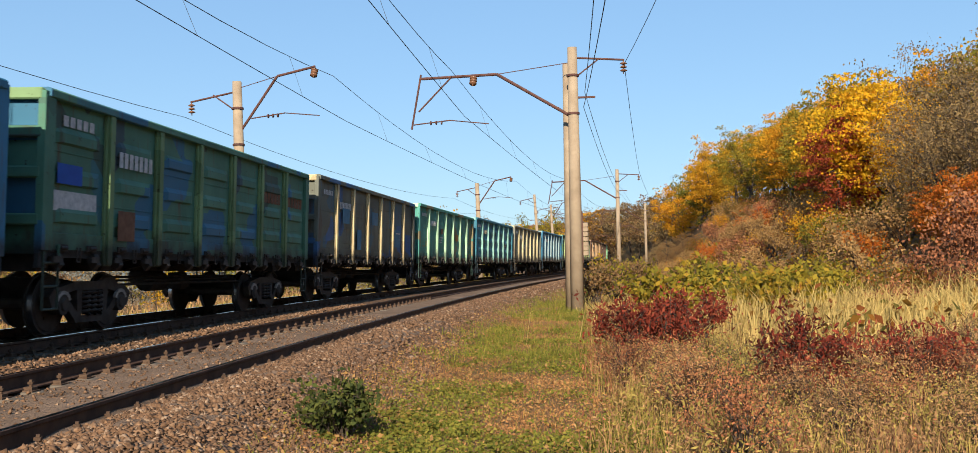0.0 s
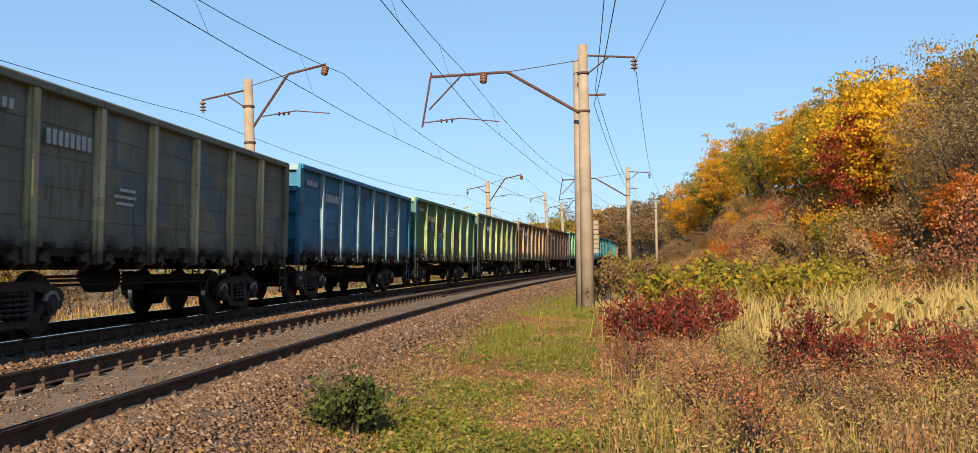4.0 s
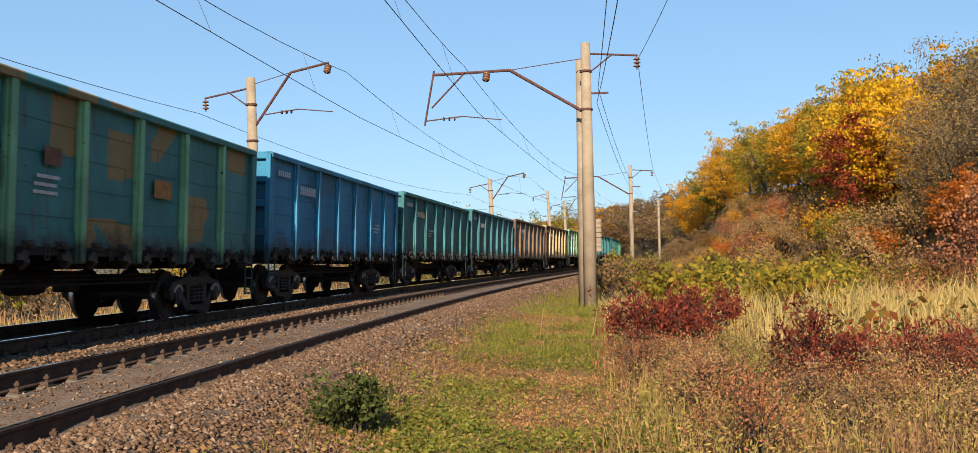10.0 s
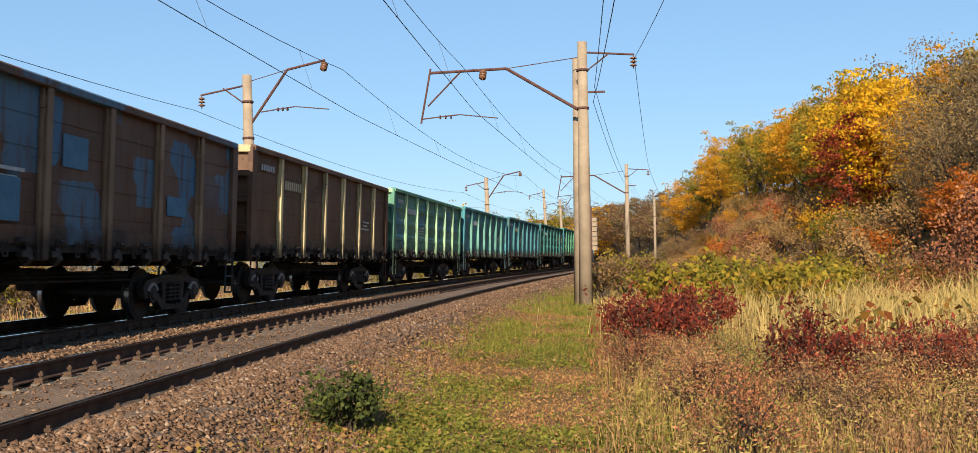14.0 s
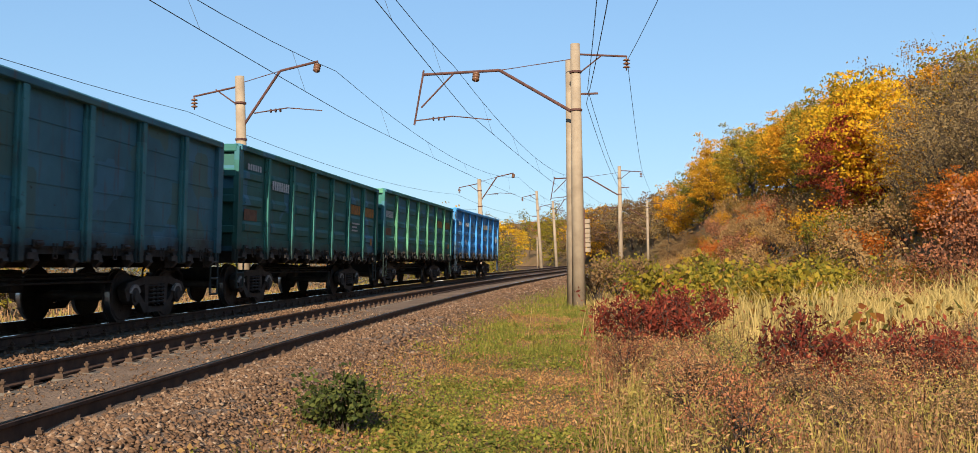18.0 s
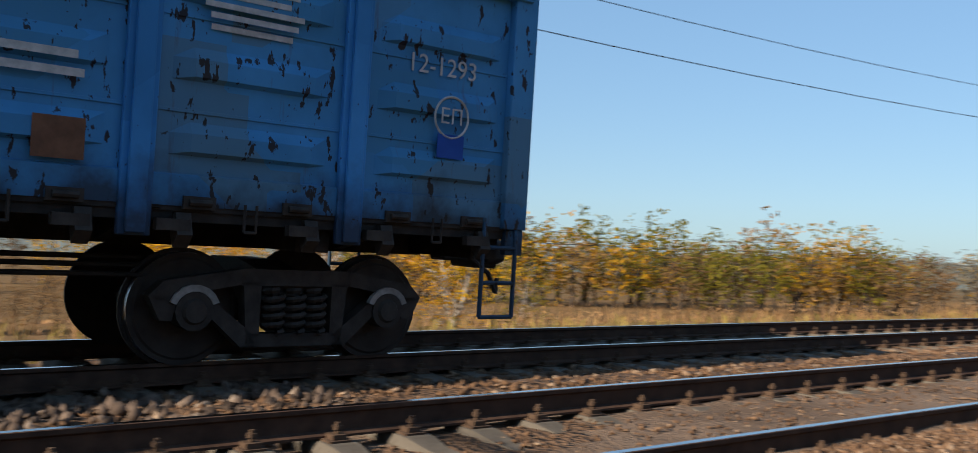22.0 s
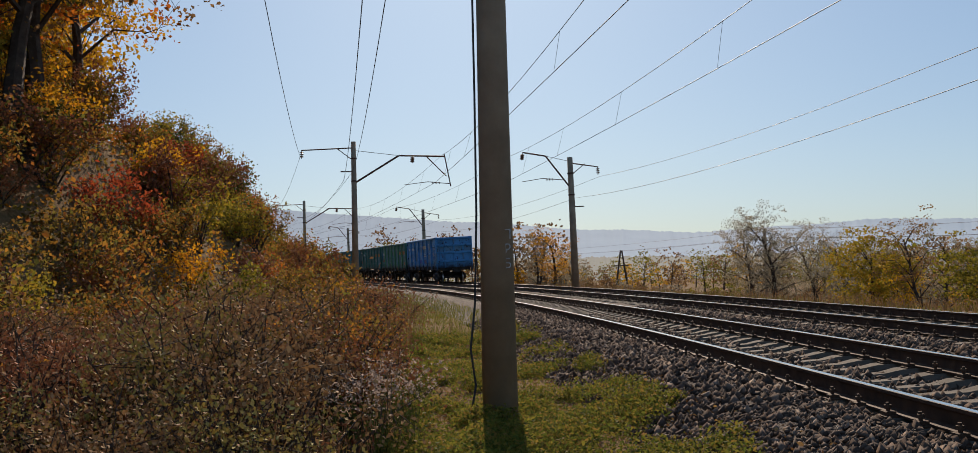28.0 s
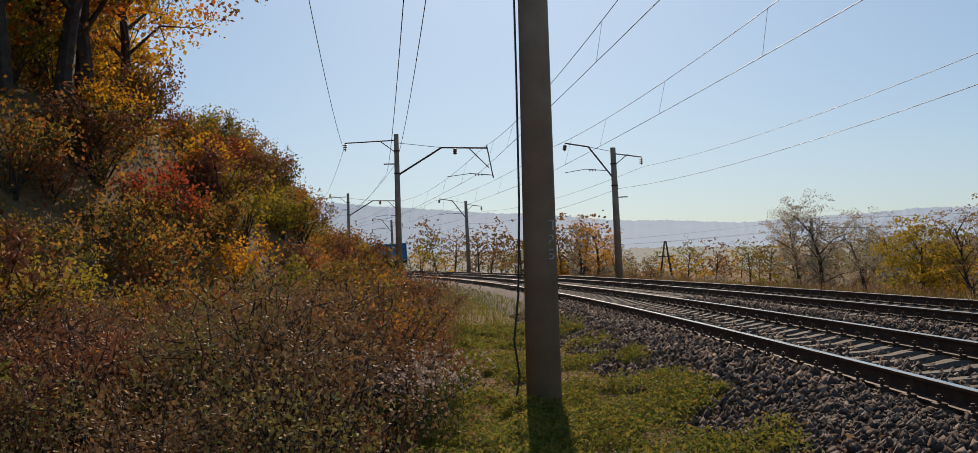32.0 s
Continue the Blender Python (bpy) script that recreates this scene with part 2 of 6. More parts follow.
def mesh_part(name, me, parent, m=None, label=""):
    ob = new(name, me)
    ob.parent = parent
    if m is not None:
        ob.matrix_basis = m
    if label:
        ob["label"] = label
    return ob


def done(name, bm, *materials, smooth=False, bevel=0.0):
    """Turns a bmesh into mesh data."""
    if bevel:
        bmesh.ops.bevel(bm, geom=bm.edges[:], offset=bevel, segments=1, affect="EDGES", clamp_overlap=True)
    me = bpy.data.meshes.new(name)
    bm.to_mesh(me)
    bm.free()
    for mt in materials:
        me.materials.append(mt)
    if smooth:
        me.polygons.foreach_set("use_smooth", [True] * len(me.polygons))
    return me


def part(name, bm, material, parent, label="", m=None, smooth=False, bevel=0.0):
    return mesh_part(name, done(name, bm, material, smooth=smooth, bevel=bevel), parent, m, label)


def box(bm, x0, x1, y0, y1, z0, z1, m=None):
    vs = bmesh.ops.create_cube(bm, size=1)["verts"]
    mt = Matrix.Translation(((x0 + x1) / 2, (y0 + y1) / 2, (z0 + z1) / 2)) @ Matrix.Diagonal((abs(x1 - x0), abs(y1 - y0), abs(z1 - z0), 1))
    bmesh.ops.transform(bm, matrix=(m @ mt) if m else mt, verts=vs)
    return vs


def tube(bm, a, b, r, r2=None, n=8):
    a, b = Vector(a), Vector(b)
    d = b - a
    vs = bmesh.ops.create_cone(bm, cap_ends=True, segments=n, radius1=r, radius2=r if r2 is None else r2, depth=d.length)["verts"]
    bmesh.ops.transform(bm, matrix=Matrix.Translation((a + b) / 2) @ d.to_track_quat("Z", "Y").to_matrix().to_4x4(), verts=vs)
    return vs


def hull(bm, pts, y0, y1):
    """A prism along y with the outline pts in (x, z)."""
    a = [bm.verts.new((x, y0, z)) for x, z in pts]
    b = [bm.verts.new((x, y1, z)) for x, z in pts]
    n = len(pts)
    bm.faces.new(a)
    bm.faces.new(b[::-1])
    for i in range(n):
        bm.faces.new((a[i], b[i], b[(i + 1) % n], a[(i + 1) % n]))
    bmesh.ops.recalc_face_normals(bm, faces=bm.faces[:])


# ---- the line of the railway ----
# arc length along the near track from the point beside the camera; offset to the inside of the curve
D1, TRACKS, CANT = 4.572, 4.215, 0.05
SS = np.arange(-700.0, 700.5, 0.5)
KAPPA = np.where(SS > 130, -0.0027, np.where(SS > 95, 0.0004, np.where(SS < -110, 0.0012, 0.002696 - 9.17e-6 * SS - 2.41e-7 * SS ** 2)))
KAPPA = np.where((SS < -330) | (SS > 420), 0.0, KAPPA)


def integral(v):
    c = np.concatenate(([0.0], np.cumsum((v[1:] + v[:-1]) / 2 * 0.5)))
    return c - np.interp(0.0, SS, c)


TH = integral(KAPPA)
CX, CY = integral(np.sin(TH)) - D1, integral(np.cos(TH))
SC = np.clip(SS, -120, 130)
CZ = 0.00683 * SC + 1.78e-5 * SC ** 2


def heading(s):
    return np.interp(s, SS, TH)


def at(s, off=0.0, z=0.0):
    th = heading(s)
    return np.array([np.interp(s, SS, CX) + off * np.cos(th), np.interp(s, SS, CY) - off * np.sin(th), np.interp(s, SS, CZ) + z])


def rail_pose(s, off=0.0, z=0.0, turn=0.0):
    x, y, zz = at(s, off, z)
    return pose(x, y, zz, 0, 0, math.degrees(-heading(s)) + turn)


COARSE = slice(None, None, 8)
PTS = np.stack([CX[COARSE], CY[COARSE]], 1)
S_C = SS[COARSE]


def along(x, y):
    """Arc length and offset of points of the plan (arrays)."""
    x, y = np.atleast_1d(np.asarray(x, float)), np.atleast_1d(np.asarray(y, float))
    s = np.empty_like(x)
    for i in range(0, len(x), 4000):
        q = slice(i, i + 4000)
        s[q] = S_C[((x[q, None] - PTS[:, 0]) ** 2 + (y[q, None] - PTS[:, 1]) ** 2).argmin(1)]
    for _ in range(3):
        th = heading(s)
        s = s + (x - np.interp(s, SS, CX)) * np.sin(th) + (y - np.interp(s, SS, CY)) * np.cos(th)
        s = np.clip(s, -700, 700)
    th = heading(s)
    return s, (x - np.interp(s, SS, CX)) * np.cos(th) - (y - np.interp(s, SS, CY)) * np.sin(th)


def smooth(a, b, v):
    t = np.clip((v - a) / (b - a), 0, 1)
    return t * t * (3 - 2 * t)


def foot(s):
    """Offset of the foot of the hill."""
    return np.interp(s, [-700, -42, -15, 10, 28, 60, 100, 125, 150, 700], [7, 7, 11.5, 13.5, 13, 10.5, 9.0, 7, 6, 6])


def wobble(x, y):
    return (np.sin(x * 0.71 + 1.3 * np.sin(y * 0.37)) + np.sin(y * 0.83 + 1.7 * np.sin(x * 0.29)) + 0.5 * np.sin(x * 2.3 + y * 1.9)) / 2.5


def ground_z(x, y):
    shape = np.shape(x)
    x, y = np.ravel(np.asarray(x, float)), np.ravel(np.asarray(y, float))
    s, o = along(x, y)
    base = np.interp(s, SS, CZ)
    z = np.full_like(x, -0.62) + 0.05 * wobble(x * 2, y * 2)
    u = np.maximum(o - foot(s), 0)
    hill = np.interp(u, [0, 2, 4, 6.5, 9, 14, 22, 40, 80, 160, 600], [0, 1.2, 3.6, 6.6, 7.5, 8.6, 10.5, 15, 24, 34, 60])
    hill = hill * np.interp(s, [-30, -12, 20, 42, 70, 95, 125], [1, 0.62, 0.45, 0.42, 0.68, 0.95, 1.12])
    hill = np.minimum(hill, np.interp(s, [140, 185, 240, 330], [60, 15, 8, 5]))
    hill = hill * (1 + 0.06 * wobble(x * 0.3, y * 0.3)) + 0.25 * smooth(0, 4, u) * wobble(x * 0.9, y * 0.9)
    z += hill
    w = -(o + TRACKS)
    z += 16 * np.exp(-((x + 8) / 90) ** 2 - ((y - 440) / 80) ** 2) * smooth(12, 60, abs(o + 2))
    z -= 3.2 * smooth(7.5, 26, w) + 0.6 * smooth(26, 120, w)
    z -= 0.35 * (smooth(-8.6, -7.0, o) * (1 - smooth(1.6, 2.6, o)))
    near = smooth(900, 500, np.hypot(x, y))
    return (z * (near * 0.9 + 0.1) + base).reshape(shape)


def gz(x, y):
    return float(ground_z(np.array([x]), np.array([y]))[0])


def build_ground():
    u = np.linspace(-1, 1, 281)
    g = np.sinh(u * 6.3) / math.sinh(6.3) * 2600
    gx, gy = np.meshgrid(g + 1.0, g)
    z = ground_z(gx, gy)
    n = len(u)
    verts = np.stack([gx.ravel(), gy.ravel(), z.ravel()], 1)
    i = np.arange(n * n).reshape(n, n)
    faces = np.stack([i[:-1, :-1].ravel(), i[:-1, 1:].ravel(), i[1:, 1:].ravel(), i[1:, :-1].ravel()], 1)
    ob = ob_from("ground", verts, faces, M["ground"], smooth=True)
    tagged(ob, "dry autumn grass and soil along the railway and up the hillside", "ground", kind="structure")


build_ground()


def sweep(name, ss, outline, material, parent=None, noise_amp=0.0, fill=None):
    """A strip swept along the line; outline: offsets and heights; fill(s) adds heights."""
    lo = np.array([p[0] for p in outline])
    hi = np.array([p[1] for p in outline])
    verts = []
    for s in ss:
        th = heading(s)
        x, y, zb = np.interp(s, SS, CX), np.interp(s, SS, CY), np.interp(s, SS, CZ)
        h = hi + (fill(s, lo) if fill else 0)
        xs, ys = x + lo * math.cos(th), y - lo * math.sin(th)
        if noise_amp:
            h = h + noise_amp * (wobble(xs * 2.3, ys * 2.3) * 0.35 + np.random.uniform(-0.5, 0.5, len(lo)))
        verts.append(np.stack([xs, ys, zb + h], 1))
    verts = np.concatenate(verts)
    n, k = len(ss), len(lo)
    i = np.arange(n * k).reshape(n, k)
    faces = np.stack([i[:-1, :-1].ravel(), i[:-1, 1:].ravel(), i[1:, 1:].ravel(), i[1:, :-1].ravel()], 1)
    return ob_from(name, verts, faces, material, parent, smooth=True)


FINE = np.concatenate([np.arange(-420, -40, 4.0), np.arange(-40, 45, 0.3), np.arange(45, 460, 4.0)])


def bed_fill(s, lo):
    """Earth and dust cover the sleepers of the near track on the stretch beyond the camera."""
    c = smooth(1.5, 6, s)
    return c * 0.065 * (1 - smooth(1.35, 2.2, abs(lo))) + 0.02 * c


LO = np.concatenate([np.arange(-9.2, -7.0, 0.2), np.arange(-7.0, 2.0, 0.12), np.arange(2.0, 3.5, 0.15)])
BED = [(o, float(np.interp(o, [-9.2, -8.0, -6.2, -5.6, -2.9, -2.1, -1.5, 1.45, 1.75, 2.7, 3.5], [-1.0, -0.62, -0.28, -0.24, -0.22, -0.15, -0.24, -0.26, -0.32, -0.64, -0.72]))) for o in LO]
bed = sweep("track_bed", FINE, BED, [M["ballast"], M["dust"], M["backlit_bed"]], noise_amp=0.035, fill=bed_fill)
COLS = len(LO) - 1
bed.data.polygons.foreach_set("material_index", [1 if FINE[i // COLS] > 3.5 + 1.5 * math.sin(i * 12.9) and abs(LO[i % COLS]) < 1.7 else (2 if FINE[i // COLS] < 1.0 + math.sin(i * 7.7) else 0) for i in range(len(bed.data.polygons))])
tagged(bed, "brown crushed-stone ballast bed under two tracks", "ballast", kind="structure")


# ---- tracks ----
def rail_outline(off, z):
    pts = [(-0.075, -0.18), (0.075, -0.18), (0.075, -0.165), (0.012, -0.145), (0.012, -0.045), (0.037, -0.03), (0.037, -0.004), (0.028, 0.0),
           (-0.028, 0.0), (-0.037, -0.004), (-0.037, -0.03), (-0.012, -0.045), (-0.012, -0.145), (-0.075, -0.165), (-0.075, -0.18)]
    return [(off + x, z + h) for x, h in pts]


def build_rail(parent, off, z, s0, s1, label=""):
    ss = np.concatenate([np.arange(max(s0, -420), -60, 4.0), np.arange(max(-60, s0), min(60, s1), 1.0), np.arange(60, s1 + 1, 4.0)]) if s1 > 60 else np.arange(s0, s1, 1.0)
    ob = sweep("rail", ss, rail_outline(off, z), [M["rail_side"], M["rail_top"]], parent)
    me = ob.data
    k = 14
    me.polygons.foreach_set("material_index", [1 if i % k == 7 else 0 for i in range(len(me.polygons))])
    me.polygons.foreach_set("use_smooth", [False] * len(me.polygons))
    if label:
        ob["label"] = label
    return ob


def sleeper_mesh():
    bm = bmesh.new()
    stations = [(-1.35, -0.20, 0.15), (-1.05, -0.19, 0.15), (-0.55, -0.185, 0.14), (-0.35, -0.215, 0.11), (0.35, -0.215, 0.11), (0.55, -0.185, 0.14), (1.05, -0.19, 0.15), (1.35, -0.20, 0.15)]
    rings = []
    for x, z, w in stations:
        rings.append([bm.verts.new(v) for v in ((x, -w, -0.40), (x, -w, z - 0.05), (x, -w * 0.72, z), (x, w * 0.72, z), (x, w, z - 0.05), (x, w, -0.40))])
    for a, b in zip(rings, rings[1:]):
        for i in range(5):
            bm.faces.new((a[i], a[i + 1], b[i + 1], b[i]))
    bm.faces.new(rings[0][::-1])
    bm.faces.new(rings[-1])
    bmesh.ops.recalc_face_normals(bm, faces=bm.faces[:])
    return done("sleeper", bm, M["sleeper"])


def clip_mesh():
    bm = bmesh.new()
    for x in (-0.795, 0.795):
        box(bm, x - 0.19, x + 0.19, -0.08, 0.08, -0.188, -0.172)
        for d in (-0.125, 0.125):
            box(bm, x + d - 0.045, x + d + 0.045, -0.05, 0.05, -0.175, -0.14)
            tube(bm, (x + d, 0, -0.15), (x + d, 0, -0.07), 0.016, n=6)
            tube(bm, (x + d, 0, -0.115), (x + d, 0, -0.09), 0.03, n=6)
    return done("fastening", bm, M["clip"])


SLEEPER, CLIP = sleeper_mesh(), clip_mesh()
STEP = 0.545


def build_track(off, dz, e, near, far, label):
    track = new("track")
    tagged(track, label, "railway track", kind="structure")
    for side in (1, -1):
        build_rail(track, off + side * 0.795, dz - side * e / 2, -420, 455)
    s = near
    while s < far:
        m = rail_pose(s + random.uniform(-0.015, 0.015), off, dz, random.uniform(-0.5, 0.5)) @ pose(0, 0, 0, 0, math.degrees(e / 1.6), 0)
        sl = mesh_part("sleeper", SLEEPER, track, m)
        mesh_part("fastening", CLIP, sl)
        s += STEP
    return track


build_track(0.0, 0.0, 0.08, -58, 34, "near track with worn rails on concrete sleepers in ballast")
far_track = build_track(-TRACKS, 0.05, 0.05, -48, 40, "far track with polished rails on concrete sleepers")
build_rail(far_track, -TRACKS + 0.45, -0.02, -120, 24, "spare rail lying between the running rails")


# ---- masts and overhead line ----
def insulator(parent, name, p, n=3, material=None, length=0.36, tilt=None):
    """A string of discs hanging from p."""
    bm = bmesh.new()
    outline = [(0.0, 0.0), (0.018, 0.0)]
    for i in range(n):
        z = -0.08 - i * length / n
        outline += [(0.018, z), (0.06, z), (0.13, z - 0.05), (0.05, z - 0.08), (0.018, z - 0.085)]
    outline += [(0.018, -length - 0.12), (0.0, -length - 0.12)]
    rings = [[bm.verts.new((r * math.cos(k * math.tau / 12), r * math.sin(k * math.tau / 12), z)) for k in range(12)] for r, z in outline[1:-1]]
    for p0, q0 in zip(rings, rings[1:]):
        for k in range(12):
            bm.faces.new((p0[k], q0[k], q0[(k + 1) % 12], p0[(k + 1) % 12]))
    bm.faces.new(rings[0])
    bm.faces.new(rings[-1][::-1])
    bmesh.ops.recalc_face_normals(bm, faces=bm.faces[:])
    return part(name, bm, material or M["insulator"], parent, "brown disc insulator string", Matrix.Translation(p) @ (tilt or Matrix()), smooth=True)


def mast(s, off, top, lean=(0, 0), radius=0.2, side=1, arm=True, feeder=True, twin=False, long_arm=False, label="", bar=True, box_on=False):
    """A round concrete mast. side: +1 when the tracks lie towards +x of the mast's own frame. Its y axis runs along the line."""
    x, y, _ = at(s, off)
    z0 = gz(x, y) - 0.35
    zr = float(np.interp(s, SS, CZ))
    thing = new("overhead_line_mast")
    thing.matrix_basis = pose(x, y, z0, lean[0], lean[1], math.degrees(-heading(s)))
    tagged(thing, label or "round concrete mast carrying the overhead line on iron brackets", "mast", "overhead line masts")
    h = top + zr - z0
    bm = bmesh.new()
    tube(bm, (0, 0, 0), (0, 0, h), radius * 1.18, radius * 0.8, n=20)
    part("pole", bm, M["mast"], thing, smooth=True)
    if twin:
        bm = bmesh.new()
        tube(bm, (-0.22, 0.7, 0), (-0.22, 0.7, h - 0.4), radius * 1.1, radius * 0.78, n=20)
        part("strut_pole", bm, M["mast"], thing, smooth=True)
    for z in (h - 1.0, h - 2.3):
        bm = bmesh.new()
        tube(bm, (0, 0, z), (0, 0, z + 0.07), radius * 1.05, n=16)
        part("clamp", bm, M["iron"], thing)
    d = side
    if arm:
        bm = bmesh.new()
        if long_arm:
            tube(bm, (0, 0, h - 2.4), (d * 2.6, 0, h - 0.8), 0.055, n=8)
            tube(bm, (d * 2.6, 0, h - 0.8), (d * 5.3, 0, h - 0.85), 0.05, n=8)
            tube(bm, (0, 0, h - 0.5), (d * 2.6, 0, h - 0.8), 0.014, n=6)
            tube(bm, (d * 5.25, 0, h - 0.7), (d * 5.6, 0, h - 2.6), 0.035, n=8)
            tube(bm, (d * 4.2, 0, h - 0.85), (d * 5.35, 0, h - 2.0), 0.03, n=8)
        else:
            tube(bm, (0, 0, h - 1.9), (d * 1.5, 0, h + 0.1), 0.05, n=8)
            tube(bm, (d * 1.5, 0, h + 0.1), (d * 2.9, 0, h + 0.35), 0.045, n=8)
            tube(bm, (0, 0, h - 0.25), (d * 1.5, 0, h + 0.1), 0.014, n=6)
        part("bracket", bm, M["iron"], thing, "dark rusty iron bracket arm")
        ix = d * (3.4 if long_arm else 2.9)
        insulator(thing, "insulator", (ix, 0, h - 0.82 if long_arm else h + 0.3), tilt=pose(0, 0, 0, -35, 0, 0))
        # registration arm
        bm = bmesh.new()
        zz = h - (2.45 if long_arm else 1.35)
        a = d * (5.6 if long_arm else 0.5)
        b = d * (2.9 if long_arm else 3.0)
        tube(bm, (a, 0, zz), ((a + b) / 2, 0, zz + 0.12), 0.022, n=6)
        tube(bm, ((a + b) / 2, 0, zz + 0.12), (b, 0, zz - 0.05), 0.018, n=6)
        for k in (0.25, 0.32, 0.39):
            tube(bm, (a + (b - a) * k - 0.02, 0, zz + 0.05), (a + (b - a) * k + 0.02, 0, zz + 0.05), 0.07, n=10)
        part("registration_arm", bm, M["iron"], thing)
    if feeder:
        bm = bmesh.new()
        reach = feeder if feeder > 1 else 1.75
        drop = 0.5 if long_arm else 0.62
        tube(bm, (0, 0, h - 0.35), (-d * reach, 0, h - drop), 0.035, n=8)
        tube(bm, (0, 0, h - 1.1), (-d * 0.9, 0, h - 0.42), 0.025, n=8)
        part("feeder_bracket", bm, M["iron"], thing)
        insulator(thing, "insulator", (-d * (reach - 0.03), 0, h - drop), 3)
    if bar:
        bm = bmesh.new()
        zb = h - 3.0 if not long_arm else h - 1.75
        box(bm, -0.75 if d > 0 else -0.05, 0.05 if d > 0 else 0.75, -0.04, 0.04, zb, zb + 0.06)
        part("cross_bar", bm, M["iron"], thing)
    if box_on:
        z1 = h * (0.36 if side > 0 else 0.24)
        wide = 0.26 if side > 0 else 0.18
        for k in range(7):
            bm = bmesh.new()
            box(bm, 0.24, 0.24 + wide, -wide * 0.7, wide * 0.7, z1 + k * 0.16, z1 + k * 0.16 + 0.145)
            part("weight", bm, M["black"] if side > 0 else M["mast"], thing, bevel=0.012)
        bm = bmesh.new()
        box(bm, 0.2, 0.238, -0.05, 0.05, z1 - 0.25, z1 + 1.5)
        part("weight_guide", bm, M["iron"], thing)
    return thing


OUT = -TRACKS - 3.55
OUTER = [(-153, 7.7), (-105.5, 7.65), (-57.1, 7.65), (-10.4, 7.9), (33.4, 7.7), (79.6, 7.7)]
for s, top in OUTER:
    mast(s, OUT + (0.45 if s > 0 else 0.0), top, lean=(0, -1.4 if s > 0 else 1.2), side=1, box_on=(s == 33.4), bar=True)
mast(113, OUT + 0.4, 8.9, lean=(0, -3), side=1, arm=False, radius=0.18)
mast(124, OUT + 0.6, 8.3, lean=(0, -2.5), side=1, radius=0.18)
for s in (172, 220, 268, 316):
    mast(s, OUT, 8.0, side=1, radius=0.17)
INNER = [(-105, 5.2, 8.6), (-57, 5.3, 8.55), (-11.0, 3.83, 8.7), (33.4, 4.4, 8.35), (79.6, 4.0, 8.4), (126, 4.2, 8.2), (172, 4.2, 8.2), (220, 4.2, 8.2), (268, 4.2, 8.2)]
for s, off, top in INNER:
    mast(s, off, top, side=-1, long_arm=True, feeder=2.95 if s < -20 else 1.75, twin=(s == 33.4), box_on=(s == 33.4), radius=0.2 if s == 33.4 else 0.17)


def wire(name, pts, r, parent=None, sag=0.0, label=""):
    """A wire hung through the points, with sag between them."""
    cu = bpy.data.curves.new(name, "CURVE")
    cu.dimensions, cu.bevel_depth, cu.bevel_resolution = "3D", r, 1
    full = []
    for k, (a, b) in enumerate(zip(pts, pts[1:])):
        a, b = Vector(a), Vector(b)
        drop = sag[k] if isinstance(sag, list) else sag
        for i in range(12):
            t = i / 12
            p = a.lerp(b, t)
            p.z -= drop * 4 * t * (1 - t)
            full.append(p)
    full.append(Vector(pts[-1]))
    sp = cu.splines.new("POLY")
    sp.points.add(len(full) - 1)
    for q, p in zip(sp.points, full):
        q.co = (*p, 1)
    cu.materials.append(M["wire"])
    ob = new(name, cu)
    if parent:
        ob.parent = parent
    if label:
        tagged(ob, label, "wire")
    return ob


def overhead(off, masts, stag, low, high):
    """Carrier wire, contact wire and droppers over one track."""
    line = new("overhead_line")
    tagged(line, "dark overhead contact line with carrier wire and droppers", "overhead line")
    carry = [tuple(at(s, off + 0.1 + (stag if i % 2 else -stag) * 0.4, 7.75)) for i, s in enumerate(masts)]
    cont = [tuple(at(s, off + 0.36 + (stag if i % 2 else -stag), 6.14)) for i, s in enumerate(masts)]
    sags = [high if a >= -12 else low for a in masts]
    wire("carrier_wire", carry, 0.010, line, sags)
    wire("contact_wire", cont, 0.010, line, 0.1)
    for (a, b), (c, d), sag in zip(zip(carry, carry[1:]), zip(cont, cont[1:]), sags):
        for t in (0.12, 0.3, 0.5, 0.7, 0.88):
            p, q = Vector(a).lerp(Vector(b), t), Vector(c).lerp(Vector(d), t)
            p.z -= sag * 4 * t * (1 - t)
            q.z -= 0.1 * 4 * t * (1 - t)
            wire("dropper", [p, q], 0.005, line)


overhead(-TRACKS, [-200, -153, -105.5, -57.1, -10.4, 33.4, 79.6, 124, 172, 220, 268, 316], 0.3, 0.55, 1.05)
overhead(0.0, [-200, -153, -105, -57, -11, 33.4, 79.6, 126, 172, 220, 268], 0.3, 0.75, 0.85)
for off, z in ((OUT - 1.72, 6.5), (OUT - 0.1, 5.2)):
    wire("feeder_wire", [tuple(at(s, off, z)) for s in (-200, -153, -105.5, -57.1, -10.4, 33.4, 79.6, 124, 172, 220, 268, 316)], 0.009, None, 0.6, "dark feeder wire strung along the outer masts")
INNER_S = (-200, -153, -105, -57, -11, 33.4, 79.6, 126, 172)
